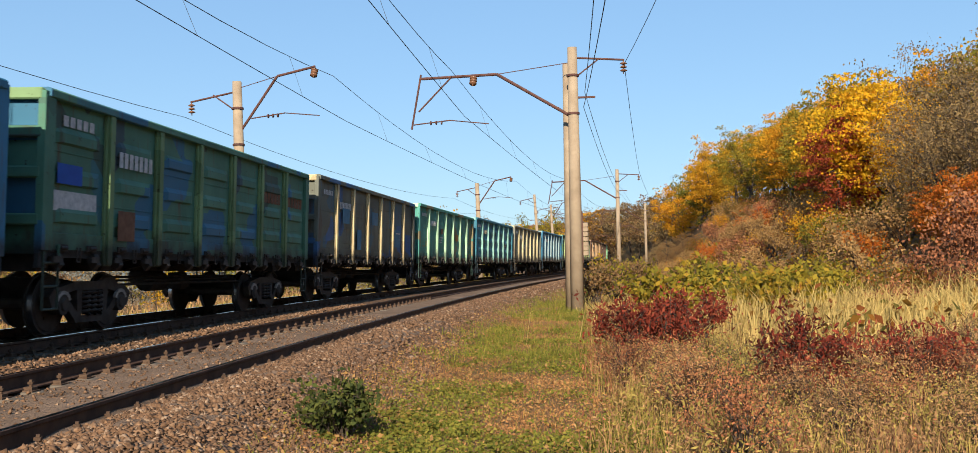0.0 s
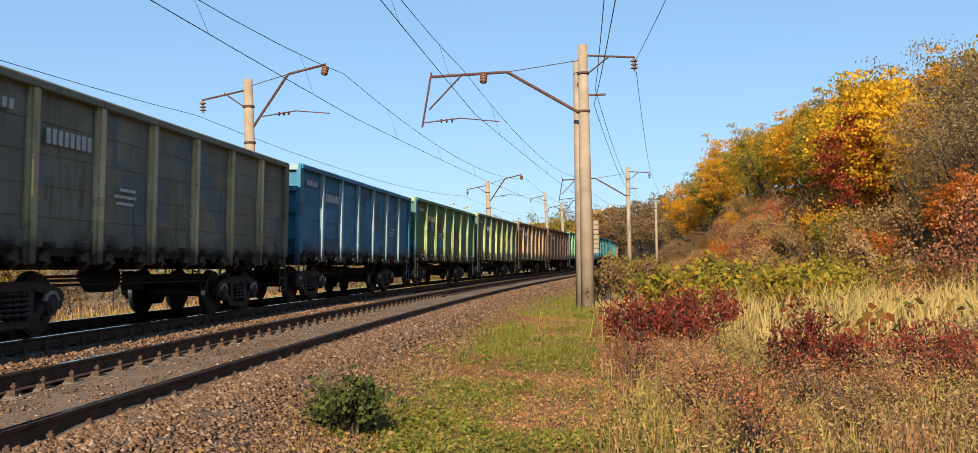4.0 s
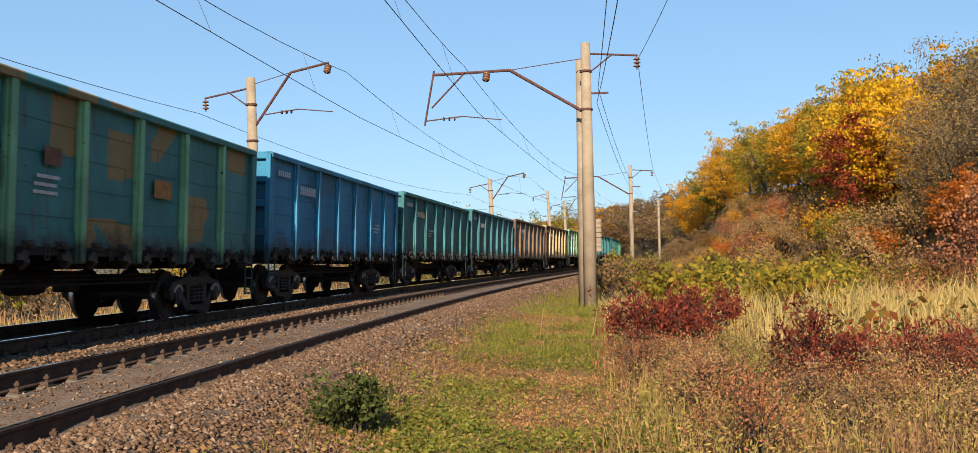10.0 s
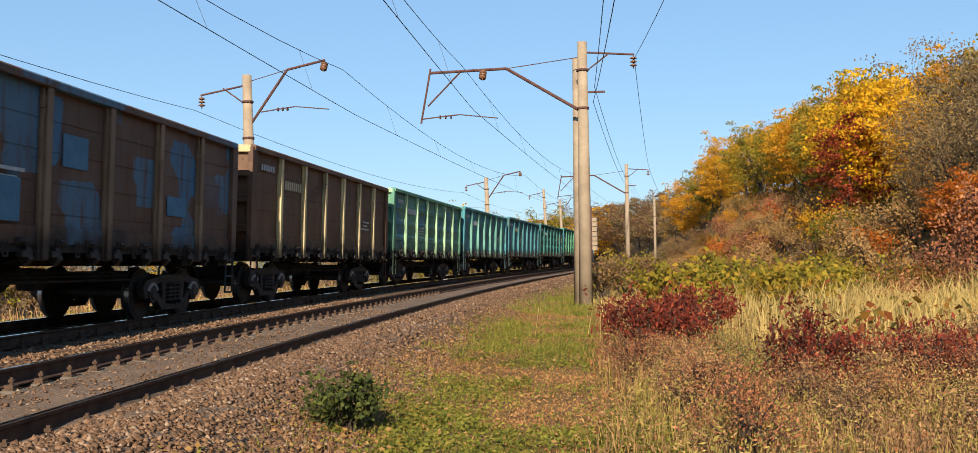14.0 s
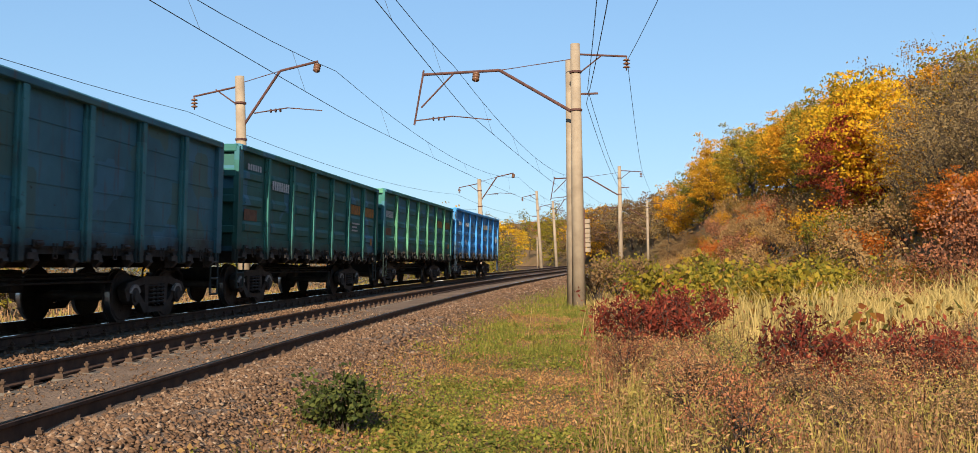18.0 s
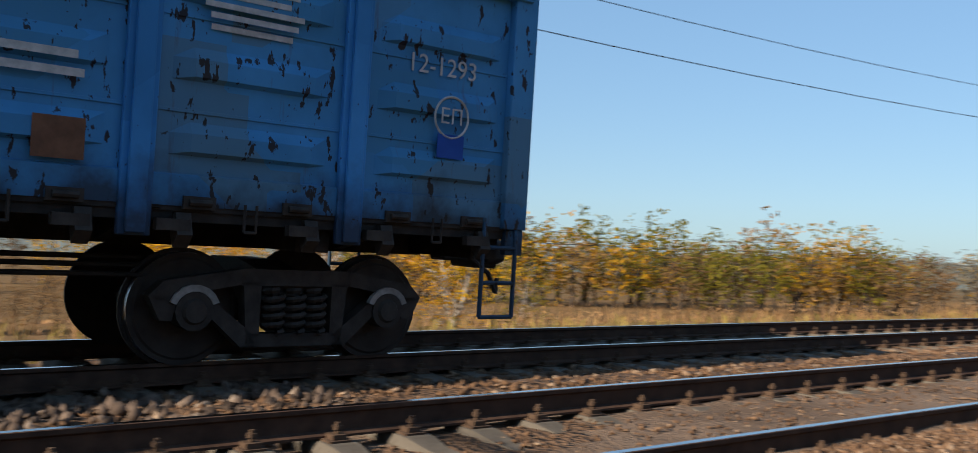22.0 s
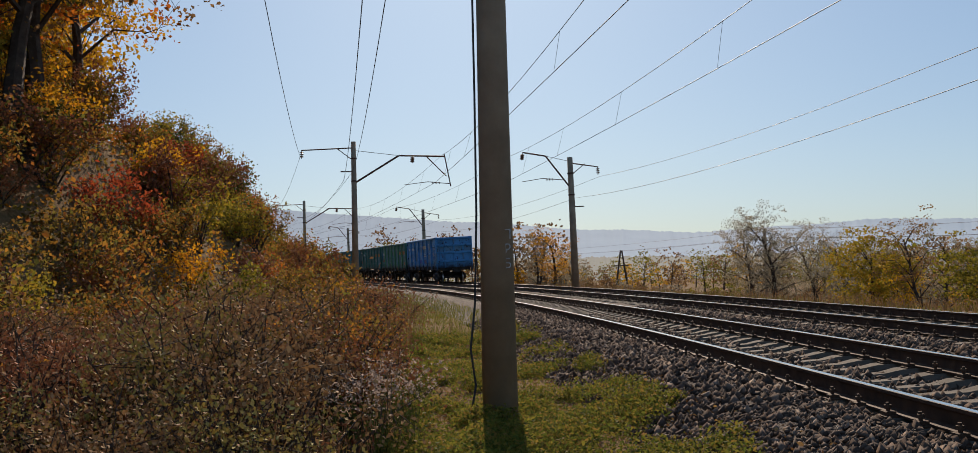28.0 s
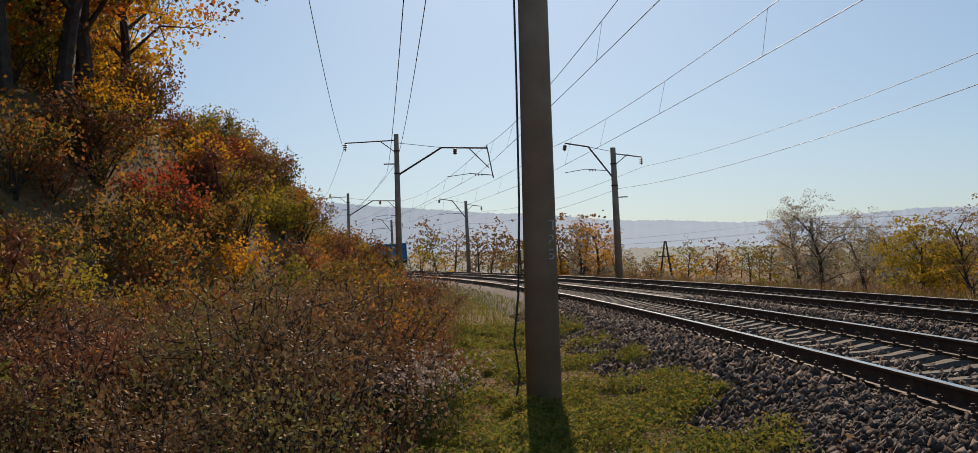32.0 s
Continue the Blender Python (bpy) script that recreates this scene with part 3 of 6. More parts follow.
for offs, z in (((8.3, 8.3, 8.3, 8.3, 6.95, 6.15, 5.9, 6.0, 6.0), 7.72), ((5.7, 5.7, 5.7, 5.4, 4.55, 4.8, 4.4, 4.6, 4.6), 6.8), ((6.1, 6.1, 6.1, 5.9, 5.05, 4.75, 4.4, 4.6, 4.6), 6.3)):
    wire("feeder_wire", [tuple(at(s, o, z)) for s, o in zip(INNER_S, offs)], 0.010, None, 0.7, "dark feeder wire strung along the inner masts")


# ---- the train ----
PITCH, HALF, HW, TOP = 13.92, 6.42, 1.43, 3.66
RIBS = (3.02, 2.42, 1.84)
BEAMS = (TOP - 0.19, TOP - 0.74, TOP - 1.32, 1.66)
POSTS = [-HALF + 2 * HALF * k / 7 for k in range(1, 7)]


def wall_panel(w, z0, z1, pressed=True):
    """One wall sheet facing +x with weld seams and a thicker foot; a pressed one has swellings."""
    bm = bmesh.new()
    e, a, hgt, dep = w / 2 - 0.01, w / 2 - 0.24, 0.13, 0.055
    ys = (-e, -a, -a + 0.16, a - 0.16, a, e)
    levels = {z0: 1, z0 + 0.24: 1, z0 + 0.25: 0, z1: 0}
    for r in RIBS if pressed else ():
        levels.update({r - hgt: 0, r - hgt + 0.03: 2, r + hgt * 0.3: 2, r + hgt: 0})
    for z in [z0 + (z1 - z0) * q for q in ((0.33, 0.66) if pressed else (0.2, 0.4, 0.6, 0.8))]:
        levels.update({z - 0.014: 0, z - 0.012: 3, z + 0.012: 3, z + 0.014: 0})
    rows = []
    for z in sorted(levels):
        k = levels[z]
        rows.append([bm.verts.new(({0: 0.0, 1: 0.03, 2: dep if i in (2, 3) else 0.0, 3: 0.012}[k], y, z)) for i, y in enumerate(ys)])
    for p, q in zip(rows, rows[1:]):
        for i in range(5):
            bm.faces.new((p[i], p[i + 1], q[i + 1], q[i]))
    rim = [rows[0][i] for i in range(6)] + [r[5] for r in rows[1:]] + rows[-1][4::-1] + [r[0] for r in rows[-2:0:-1]]
    back = [bm.verts.new((-0.02, v.co.y, v.co.z)) for v in rim]
    for i in range(len(rim)):
        j = (i + 1) % len(rim)
        bm.faces.new((rim[j], rim[i], back[i], back[j]))
    bm.faces.new(back[::-1])
    bmesh.ops.recalc_face_normals(bm, faces=bm.faces[:])
    return bm


def helix(r, wire_r, turns, z0, z1, seg=10, n=5):
    tb_v, tb_f = [], []
    count = int(turns * seg)
    for k in range(count + 1):
        a = k * math.tau / seg
        z = z0 + (z1 - z0) * k / count
        for j in range(n):
            q = j * math.tau / n
            rr = r + wire_r * math.cos(q)
            tb_v.append((rr * math.cos(a), rr * math.sin(a), z + wire_r * math.sin(q)))
    for k in range(count):
        for j in range(n):
            p, q = k * n + j, k * n + (j + 1) % n
            tb_f.append((p, q, q + n, p + n))
    me = bpy.data.meshes.new("spring")
    me.from_pydata(tb_v, [], tb_f)
    me.materials.append(M["bogie"])
    return me


def wagon_meshes():
    """Mesh data shared by all wagons: paint slots are filled on the objects."""
    d = {}
    z0, z1 = 1.32, TOP - 0.12
    w = 2 * HALF / 7
    d["panel"] = done("panel", wall_panel(w, z0, z1), None)
    d["panel_flat"] = done("panel", wall_panel(w, z0, z1, False), None)
    bm = bmesh.new()
    box(bm, 0.0, 0.06, -0.125, 0.125, 1.08, z1 + 0.005)
    box(bm, 0.06, 0.105, -0.075, 0.075, 1.1, z1 - 0.02)
    d["post"] = done("post", bm, None, bevel=0.008)
    bm = bmesh.new()
    hull(bm, [(-0.03, 1.3), (0.09, 1.3), (0.09, 3.6), (-0.03, 3.6)], -0.14, 0.14)
    hull(bm, [(-0.03, 1.05), (0.05, 1.05), (0.05, 1.3), (-0.03, 1.3)], -0.08, 0.14)
    d["corner"] = done("corner_post", bm, None, bevel=0.008)
    bm = bmesh.new()
    hull(bm, [(-0.07, TOP - 0.14), (0.12, TOP - 0.14), (0.12, TOP - 0.03), (0.07, TOP), (-0.07, TOP)], -HALF - 0.05, HALF + 0.05)
    d["rail"] = done("top_rail", bm, None, bevel=0.01)
    bm = bmesh.new()
    box(bm, -HW, HW, -0.02, 0.0, 1.25, TOP - 0.1)
    d["end"] = done("end_wall", bm, None)
    bm = bmesh.new()
    box(bm, -0.06, 0.06, 0.0, 0.06, 1.25, TOP - 0.1)
    d["end_post"] = done("end_post", bm, None)
    for k, z in enumerate(BEAMS):
        bm = bmesh.new()
        hull(bm, [(-HW, z), (HW, z), (HW, z + 0.17), (-HW, z + 0.17)], 0.0, 0.11)
        d["beam%d" % k] = done("end_beam", bm, None, bevel=0.02)
    bm = bmesh.new()
    box(bm, -1.42, 1.42, -HALF, HALF, 1.28, 1.36)
    d["floor"] = done("floor", bm, M["black"])
    bm = bmesh.new()
    box(bm, -0.22, 0.22, -6.2, 6.2, 0.98, 1.26)
    d["frame"] = done("centre_sill", bm, M["black"])
    bm = bmesh.new()
    box(bm, -1.3, 1.3, -0.16, 0.16, 1.0, 1.27)
    d["bolster_beam"] = done("cross_beam", bm, M["black"])
    bm = bmesh.new()
    hull(bm, [(-1.45, 1.3), (-0.2, 1.0), (0.2, 1.0), (1.45, 1.3)], -0.05, 0.05)
    d["bearer"] = done("floor_bearer", bm, M["black"])
    bm = bmesh.new()
    box(bm, 1.2, 1.4, -HALF, HALF, 1.2, 1.33)
    d["sill"] = done("side_sill", bm, M["black"])
    # unloading hatches: hinges and latches below the wall
    bm = bmesh.new()
    box(bm, -0.02, 0.05, -0.13, 0.13, 1.3, 1.4)
    tube(bm, (0.06, -0.09, 1.35), (0.06, 0.09, 1.35), 0.028, n=8)
    d["hinge"] = done("hatch_hinge", bm, M["bogie"])
    bm = bmesh.new()
    hull(bm, [(-0.05, 1.27), (0.05, 1.27), (0.11, 1.1), (0.02, 1.0), (-0.05, 1.1)], -0.06, 0.06)
    box(bm, 0.02, 0.1, -0.22, 0.04, 1.13, 1.22)
    d["latch"] = done("hatch_latch", bm, M["bogie"])
    bm = bmesh.new()
    for yy in (-0.05, 0.05):
        tube(bm, (0.06, yy, 1.14), (0.06, yy, 1.36), 0.013, n=6)
    tube(bm, (0.06, -0.05, 1.14), (0.06, 0.05, 1.14), 0.013, n=6)
    d["loop"] = done("tie_loop", bm, M["bogie"])
    # brake gear under the floor
    bm = bmesh.new()
    tube(bm, (0.35, -0.9, 0.78), (0.35, -0.2, 0.78), 0.2, n=16)
    d["brake_cylinder"] = done("brake_cylinder", bm, M["black"])
    bm = bmesh.new()
    tube(bm, (-0.5, 0.5, 0.85), (-0.5, 1.5, 0.85), 0.19, n=16)
    d["air_tank"] = done("air_tank", bm, M["black"])
    bm = bmesh.new()
    tube(bm, (0, -3.1, 0), (0, 3.1, 0), 0.022, n=6)
    d["brake_rod"] = done("brake_rod", bm, M["black"])
    bm = bmesh.new()
    box(bm, 0.2, 0.5, 0.5, 0.85, 0.6, 0.95)
    d["valve_box"] = done("valve_box", bm, M["black"], bevel=0.02)
    bm = bmesh.new()
    way = [(0.45, 0.2, 1.0), (0.5, 0.45, 0.82), (0.42, 0.62, 0.62), (0.3, 0.74, 0.6), (0.22, 0.8, 0.74)]
    for p, q in zip(way, way[1:]):
        tube(bm, p, q, 0.026, n=6)
    d["hose"] = done("brake_hose", bm, M["black"])
    bm = bmesh.new()
    box(bm, -0.13, 0.13, 0, 0.62, 0.93, 1.19)
    box(bm, -0.26, 0.2, 0.38, 0.72, 0.86, 1.25)
    hull(bm, [(0.2, 0.9), (0.34, 0.95), (0.34, 1.15), (0.2, 1.2)], 0.45, 0.72)
    d["coupler"] = done("coupler", bm, M["black"], bevel=0.025)
    bm = bmesh.new()
    for y in (-0.2, 0.2):
        tube(bm, (0, y, 0.45), (0, y, 1.4), 0.022, n=8)
    for z in (0.45, 0.78, 1.12):
        tube(bm, (0, -0.2, z), (0, 0.2, z), 0.02, n=8)
    d["step"] = done("step_ladder", bm, None)
    bm = bmesh.new()
    for x in (-0.19, 0.19):
        box(bm, x - 0.02, x + 0.02, 0.12, 0.15, 1.3, TOP - 0.15)
    for k in range(6):
        tube(bm, (-0.19, 0.135, 1.5 + k * 0.36), (0.19, 0.135, 1.5 + k * 0.36), 0.013, n=6)
    d["ladder"] = done("end_ladder", bm, None)
    bm = bmesh.new()
    tube(bm, (0, 0, 0), (0, -0.55, 0), 0.025, n=8)
    ring = bmesh.ops.create_circle(bm, segments=20, radius=0.24)
    for k in range(20):
        a, b = k * math.tau / 20, (k + 1) * math.tau / 20
        tube(bm, (0.24 * math.cos(a), 0, 0.24 * math.sin(a)), (0.24 * math.cos(b), 0, 0.24 * math.sin(b)), 0.017, n=6)
    for k in range(3):
        a = k * math.tau / 3
        tube(bm, (0, 0, 0), (0.24 * math.cos(a), 0, 0.24 * math.sin(a)), 0.014, n=6)
    bmesh.ops.delete(bm, geom=ring["verts"], context="VERTS")
    d["handwheel"] = done("brake_wheel", bm, M["black"])
    # bogie: a cast frame with a spring opening and two lightening holes
    bm = bmesh.new()
    for bar in ([(-1.3, 0.6), (-1.18, 0.72), (-0.5, 0.83), (-0.5, 0.7), (-1.05, 0.6), (-1.2, 0.56)], [(-0.52, 0.83), (0.52, 0.83), (0.52, 0.69), (-0.52, 0.69)],
                [(1.3, 0.6), (1.18, 0.72), (0.5, 0.83), (0.5, 0.7), (1.05, 0.6), (1.2, 0.56)],
                [(-1.0, 0.62), (-0.86, 0.64), (-0.42, 0.3), (-0.36, 0.17), (-0.5, 0.17)], [(1.0, 0.62), (0.86, 0.64), (0.42, 0.3), (0.36, 0.17), (0.5, 0.17)],
                [(-0.48, 0.17), (0.48, 0.17), (0.44, 0.28), (-0.44, 0.28)], [(-0.46, 0.25), (-0.34, 0.25), (-0.34, 0.72), (-0.5, 0.72)], [(0.46, 0.25), (0.34, 0.25), (0.34, 0.72), (0.5, 0.72)],
                [(-1.3, 0.6), (-1.2, 0.4), (-1.1, 0.4), (-1.06, 0.6)], [(1.3, 0.6), (1.2, 0.4), (1.1, 0.4), (1.06, 0.6)]):
        hull(bm, bar, -0.07, 0.07)
    bmesh.ops.transform(bm, matrix=Matrix.Rotation(radians(90), 4, "Z"), verts=bm.verts[:])
    bmesh.ops.recalc_face_normals(bm, faces=bm.faces[:])
    d["side_frame"] = done("side_frame", bm, M["bogie"])
    bm = bmesh.new()
    tube(bm, (-0.1, 0, 0.475), (0.1, 0, 0.475), 0.16, n=16)
    tube(bm, (0.1, 0, 0.475), (0.13, 0, 0.475), 0.11, 0.09, n=16)
    d["axle_box"] = done("axle_box", bm, M["bogie"])
    bm = bmesh.new()
    ring = []
    for k in range(8):
        a = radians(20 + k * 20)
        ring.append([bm.verts.new((x, r * math.cos(a), 0.475 + r * math.sin(a))) for x, r in ((0.05, 0.165), (0.1, 0.165), (0.1, 0.22), (0.05, 0.22))])
    for p, q in zip(ring, ring[1:]):
        for i in range(4):
            bm.faces.new((p[i], p[(i + 1) % 4], q[(i + 1) % 4], q[i]))
    bm.faces.new(ring[0])
    bm.faces.new(ring[-1][::-1])
    bmesh.ops.recalc_face_normals(bm, faces=bm.faces[:])
    d["adapter"] = done("adapter", bm, M["scuffed"])
    d["springs"] = helix(0.085, 0.026, 5, 0.29, 0.66)
    bm = bmesh.new()
    hull(bm, [(-1.02, 0.6), (-0.9, 0.52), (0.9, 0.52), (1.02, 0.6), (1.02, 0.75), (0.3, 0.88), (-0.3, 0.88), (-1.02, 0.75)], -0.2, 0.2)
    d["bolster"] = done("bolster", bm, M["bogie"])
    bm = bmesh.new()
    tube(bm, (-1.05, 0, 0), (1.05, 0, 0), 0.085, n=12)
    for s in (-1, 1):
        tube(bm, (s * 0.73, 0, 0), (s * 0.765, 0, 0), 0.505, n=36)
        tube(bm, (s * 0.76, 0, 0), (s * 0.86, 0, 0), 0.475, 0.47, n=36)
        tube(bm, (s * 0.86, 0, 0), (s * 0.875, 0, 0), 0.43, 0.41, n=36)
        for k in range(3):
            a = k * math.tau / 3
            tube(bm, (s * 0.87, 0.25 * math.cos(a), 0.25 * math.sin(a)), (s * 0.885, 0.25 * math.cos(a), 0.25 * math.sin(a)), 0.035, n=8)
    me = done("wheelset", bm, M["wheel"], M["tread"])
    for f in me.polygons:
        c, nrm = f.center, f.normal
        if 0.755 < abs(c.x) < 0.86 and math.hypot(c.y, c.z) > 0.44 and abs(nrm.x) < 0.5:
            f.material_index = 1
    d["wheelset"] = me
    return d


WM = wagon_meshes()
WHEELS = []


def painted(name, key, parent, m, mat, label=""):
    ob = mesh_part(name, WM[key], parent, m, label)
    if mat is not None and len(ob.material_slots):
        ob.material_slots[0].link = "OBJECT"
        ob.material_slots[0].material = mat
    return ob


def wagon(label, body, post, end_mat=None, pressed=True):
    car = new("open_wagon")
    tagged(car, label, "freight wagon", "wagons of the train")
    mesh_part("floor", WM["floor"], car)
    mesh_part("centre_sill", WM["frame"], car)
    for y in (-4.325, 4.325, -6.2, 6.2):
        mesh_part("cross_beam", WM["bolster_beam"], car, Matrix.Translation((0, y, 0)))
    for y in (-5.2, -2.9, -1.5, 0.0, 1.5, 2.9, 5.2):
        mesh_part("floor_bearer", WM["bearer"], car, Matrix.Translation((0, y, 0)))
    for k in ("brake_cylinder", "air_tank", "valve_box"):
        mesh_part(k, WM[k], car)
    for x, z in ((0.75, 0.82), (0.85, 0.75), (0.65, 0.88)):
        mesh_part("brake_rod", WM["brake_rod"], car, Matrix.Translation((x, 0, z)))
    w = 2 * HALF / 7
    flip = pose(0, 0, 0, 0, 0, 180)
    for sd in (1, -1):
        turn = Matrix() if sd > 0 else flip
        for k in range(7):
            y = -HALF + w * (k + 0.5)
            painted("wall_panel", "panel" if pressed else "panel_flat", car, turn @ Matrix.Translation((HW - 0.03, y, 0)), body)
            if sd < 0:
                continue
            for q in (-0.42, 0.42):
                mesh_part("hatch_hinge", WM["hinge"], car, Matrix.Translation((HW - 0.02, y + q, 0)))
                mesh_part("hatch_latch", WM["latch"], car, Matrix.Translation((HW - 0.02, y + q * 1.3, 0)))
            mesh_part("tie_loop", WM["loop"], car, Matrix.Translation((HW - 0.02, y, 0)))
        for y in POSTS:
            painted("side_post", "post", car, turn @ Matrix.Translation((HW - 0.03, y, 0)), post)
        for y in (-HALF, HALF):
            painted("corner_post", "corner", car, turn @ Matrix.Translation((HW - 0.03, y, 0)) @ (Matrix() if y > 0 else Matrix.Diagonal((1, -1, 1, 1))), body)
            painted("step_ladder", "step", car, turn @ Matrix.Translation((HW + 0.03, y * 0.975, 0)), body)
        painted("top_rail", "rail", car, turn @ Matrix.Translation((HW - 0.03, 0, 0)), body)
        # ends
        t2 = Matrix.Translation((0, HALF + 0.04, 0)) if sd > 0 else flip @ Matrix.Translation((0, HALF + 0.04, 0))
        painted("end_wall", "end", car, t2, end_mat or body)
        mesh_part("side_sill", WM["sill"], car, turn)
        for x in (-0.75, 0.0, 0.75):
            painted("end_post", "end_post", car, t2 @ Matrix.Translation((x, 0, 0)), end_mat or body)
        # top beam takes the post paint, mostly paler, to put front light into colour
        for k in range(4):
            painted("end_beam", "beam%d" % k, car, t2, post if k == 0 else end_mat or body)
        painted("end_ladder", "ladder", car, t2 @ Matrix.Translation((1.0, 0, 0)), body)
        mesh_part("coupler", WM["coupler"], car, t2 @ Matrix.Translation((0, 0.1, 0)))
        mesh_part("brake_hose", WM["hose"], car, t2)
        bogie = new("bogie")
        bogie.parent = car
        bogie.matrix_basis = Matrix.Translation((0, sd * 4.325, 0))
        mesh_part("bolster", WM["bolster"], bogie)
        for q in (1, -1):
            mesh_part("side_frame", WM["side_frame"], bogie, Matrix.Translation((q * 1.02, 0, 0)))
            for y in (-0.2, 0.0, 0.2):
                mesh_part("spring", WM["springs"], bogie, Matrix.Translation((q * 1.05, y, 0)))
            for y in (-0.925, 0.925):
                mesh_part("axle_box", WM["axle_box"], bogie, pose(q * 1.02, y, 0, 0, 0, 0 if q > 0 else 180))
                if q > 0:
                    mesh_part("adapter", WM["adapter"], bogie, Matrix.Translation((1.02, y, 0)))
            ws = mesh_part("wheelset", WM["wheelset"], bogie, Matrix.Translation((0, q * 0.925, 0.475)))
            WHEELS.append((ws, q * 0.925))
    mesh_part("brake_wheel", WM["handwheel"], car, Matrix.Translation((-1.2, HALF + 0.45, 1.2)) @ pose(0, 0, 0, 0, 0, 0), "round black hand-brake wheel")
    return car


# from the last wagon forwards: label, body, patches, post colour, rust
BLUE, TEAL, GREEN, BROWN, OLIVE = lin(58, 106, 160), lin(52, 112, 118), lin(56, 92, 68), lin(92, 68, 52), lin(112, 108, 80)
DGREEN, DTEAL, GREYGREEN, NAVY = lin(38, 72, 60), lin(44, 92, 104), lin(78, 92, 76), lin(44, 84, 122)
CREAM, PALE, YELLOW = lin(176, 160, 120), lin(120, 160, 130), lin(178, 160, 84)
SKY, RUST, STEELB = lin(70, 120, 170), lin(96, 60, 40), lin(60, 112, 132)
FLEET = [
    ("sky-blue open wagon with rust chips at the tail of the train", lin(50, 120, 168), lin(60, 130, 174), lin(84, 124, 146), lin(46, 122, 180), 0.12),
    # post colour is paler and yellower, sunlight on the posts painted in
    ("green open wagon with posts tinted as if sunlit and orange lettering", lin(36, 92, 84), STEELB, lin(40, 96, 110), lin(72, 128, 96), 0.12),
    ("dark green open wagon with faded orange lettering", lin(30, 82, 76), STEELB, lin(46, 92, 84), lin(44, 102, 94), 0.15),
    ("dark teal open wagon stained with coal dust", DTEAL, STEELB, lin(70, 100, 90), lin(52, 108, 112), 0.3),
    ("teal open wagon with faded panels", TEAL, lin(70, 130, 120), lin(58, 100, 96), lin(90, 140, 126), 0.2),
    ("pale green open wagon with light posts", lin(78, 122, 100), lin(90, 136, 110), STEELB, lin(140, 172, 136), 0.2),
    ("rusty brown open wagon with cream posts", BROWN, lin(104, 86, 62), lin(80, 60, 50), CREAM, 0.7),
    ("rusty brown open wagon with repainted blue patches", lin(86, 66, 54), lin(74, 118, 142), lin(60, 110, 140), lin(120, 98, 76), 0.6),
    ("dark teal open wagon with streaked walls", lin(40, 88, 94), STEELB, lin(56, 96, 92), lin(54, 104, 108), 0.2),
    ("dark teal open wagon with plain posts", lin(40, 94, 96), lin(52, 106, 108), lin(50, 92, 88), lin(50, 104, 106), 0.15),
    ("blue open wagon with faded walls", lin(38, 108, 138), lin(52, 122, 150), lin(52, 96, 116), lin(48, 118, 148), 0.15),
    ("teal-green open wagon with bright posts and an orange patch", lin(50, 106, 104), lin(150, 116, 60), lin(60, 118, 112), lin(110, 160, 120), 0.2),
    ("rust-brown open wagon with dark posts", lin(92, 80, 60), lin(104, 92, 66), RUST, lin(70, 54, 46), 0.65),
    ("rust-brown open wagon with cream-edged posts", lin(94, 72, 56), lin(84, 84, 70), RUST, lin(150, 124, 92), 0.7),
    ("grey-green open wagon with yellowish posts", GREYGREEN, lin(84, 100, 96), lin(100, 92, 66), lin(140, 150, 100), 0.35),
    ("green open wagon with blue patches and brown plates", lin(62, 100, 70), lin(64, 112, 130), lin(118, 84, 60), lin(130, 146, 98), 0.2),
    ("deep blue open wagon with dirty walls", lin(46, 106, 134), lin(58, 114, 140), lin(56, 90, 110), lin(124, 148, 152), 0.2),
    ("olive open wagon with straw-coloured posts", lin(98, 100, 88), lin(116, 114, 96), lin(86, 104, 110), lin(166, 158, 124), 0.35),
    ("dark teal-blue open wagon with scuffed walls", lin(42, 100, 116), STEELB, lin(60, 90, 100), lin(116, 160, 150), 0.2),
    ("sea-green open wagon with pale posts and an orange plate", lin(60, 124, 112), lin(80, 140, 126), lin(140, 110, 70), lin(142, 176, 146), 0.2),
    ("grey-olive open wagon with blue repainted panels and cream posts", lin(84, 88, 78), lin(48, 98, 150), lin(70, 104, 120), lin(166, 152, 116), 0.35),
    ("dark green open wagon with blue patches and white lettering", lin(62, 104, 86), lin(46, 100, 136), lin(58, 70, 66), lin(96, 122, 84), 0.25),
    ("blue open wagon with dusty walls", lin(38, 100, 132), lin(50, 112, 142), lin(56, 96, 108), lin(48, 108, 138), 0.2),
    ("green open wagon with faded walls", lin(56, 90, 72), lin(60, 110, 130), lin(80, 90, 70), lin(90, 120, 84), 0.3),
]
TRAIN = []
for n, (label, body, p1, p2, post, rust) in enumerate(FLEET):
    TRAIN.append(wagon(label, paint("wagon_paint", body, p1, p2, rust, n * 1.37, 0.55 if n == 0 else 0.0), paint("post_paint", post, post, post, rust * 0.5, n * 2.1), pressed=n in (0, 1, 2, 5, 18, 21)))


def rear_of_train(t):
    u = t - 20.0
    return 33.943 - 13.927 * u + 0.00973 * u * u - 0.000286 * u ** 3


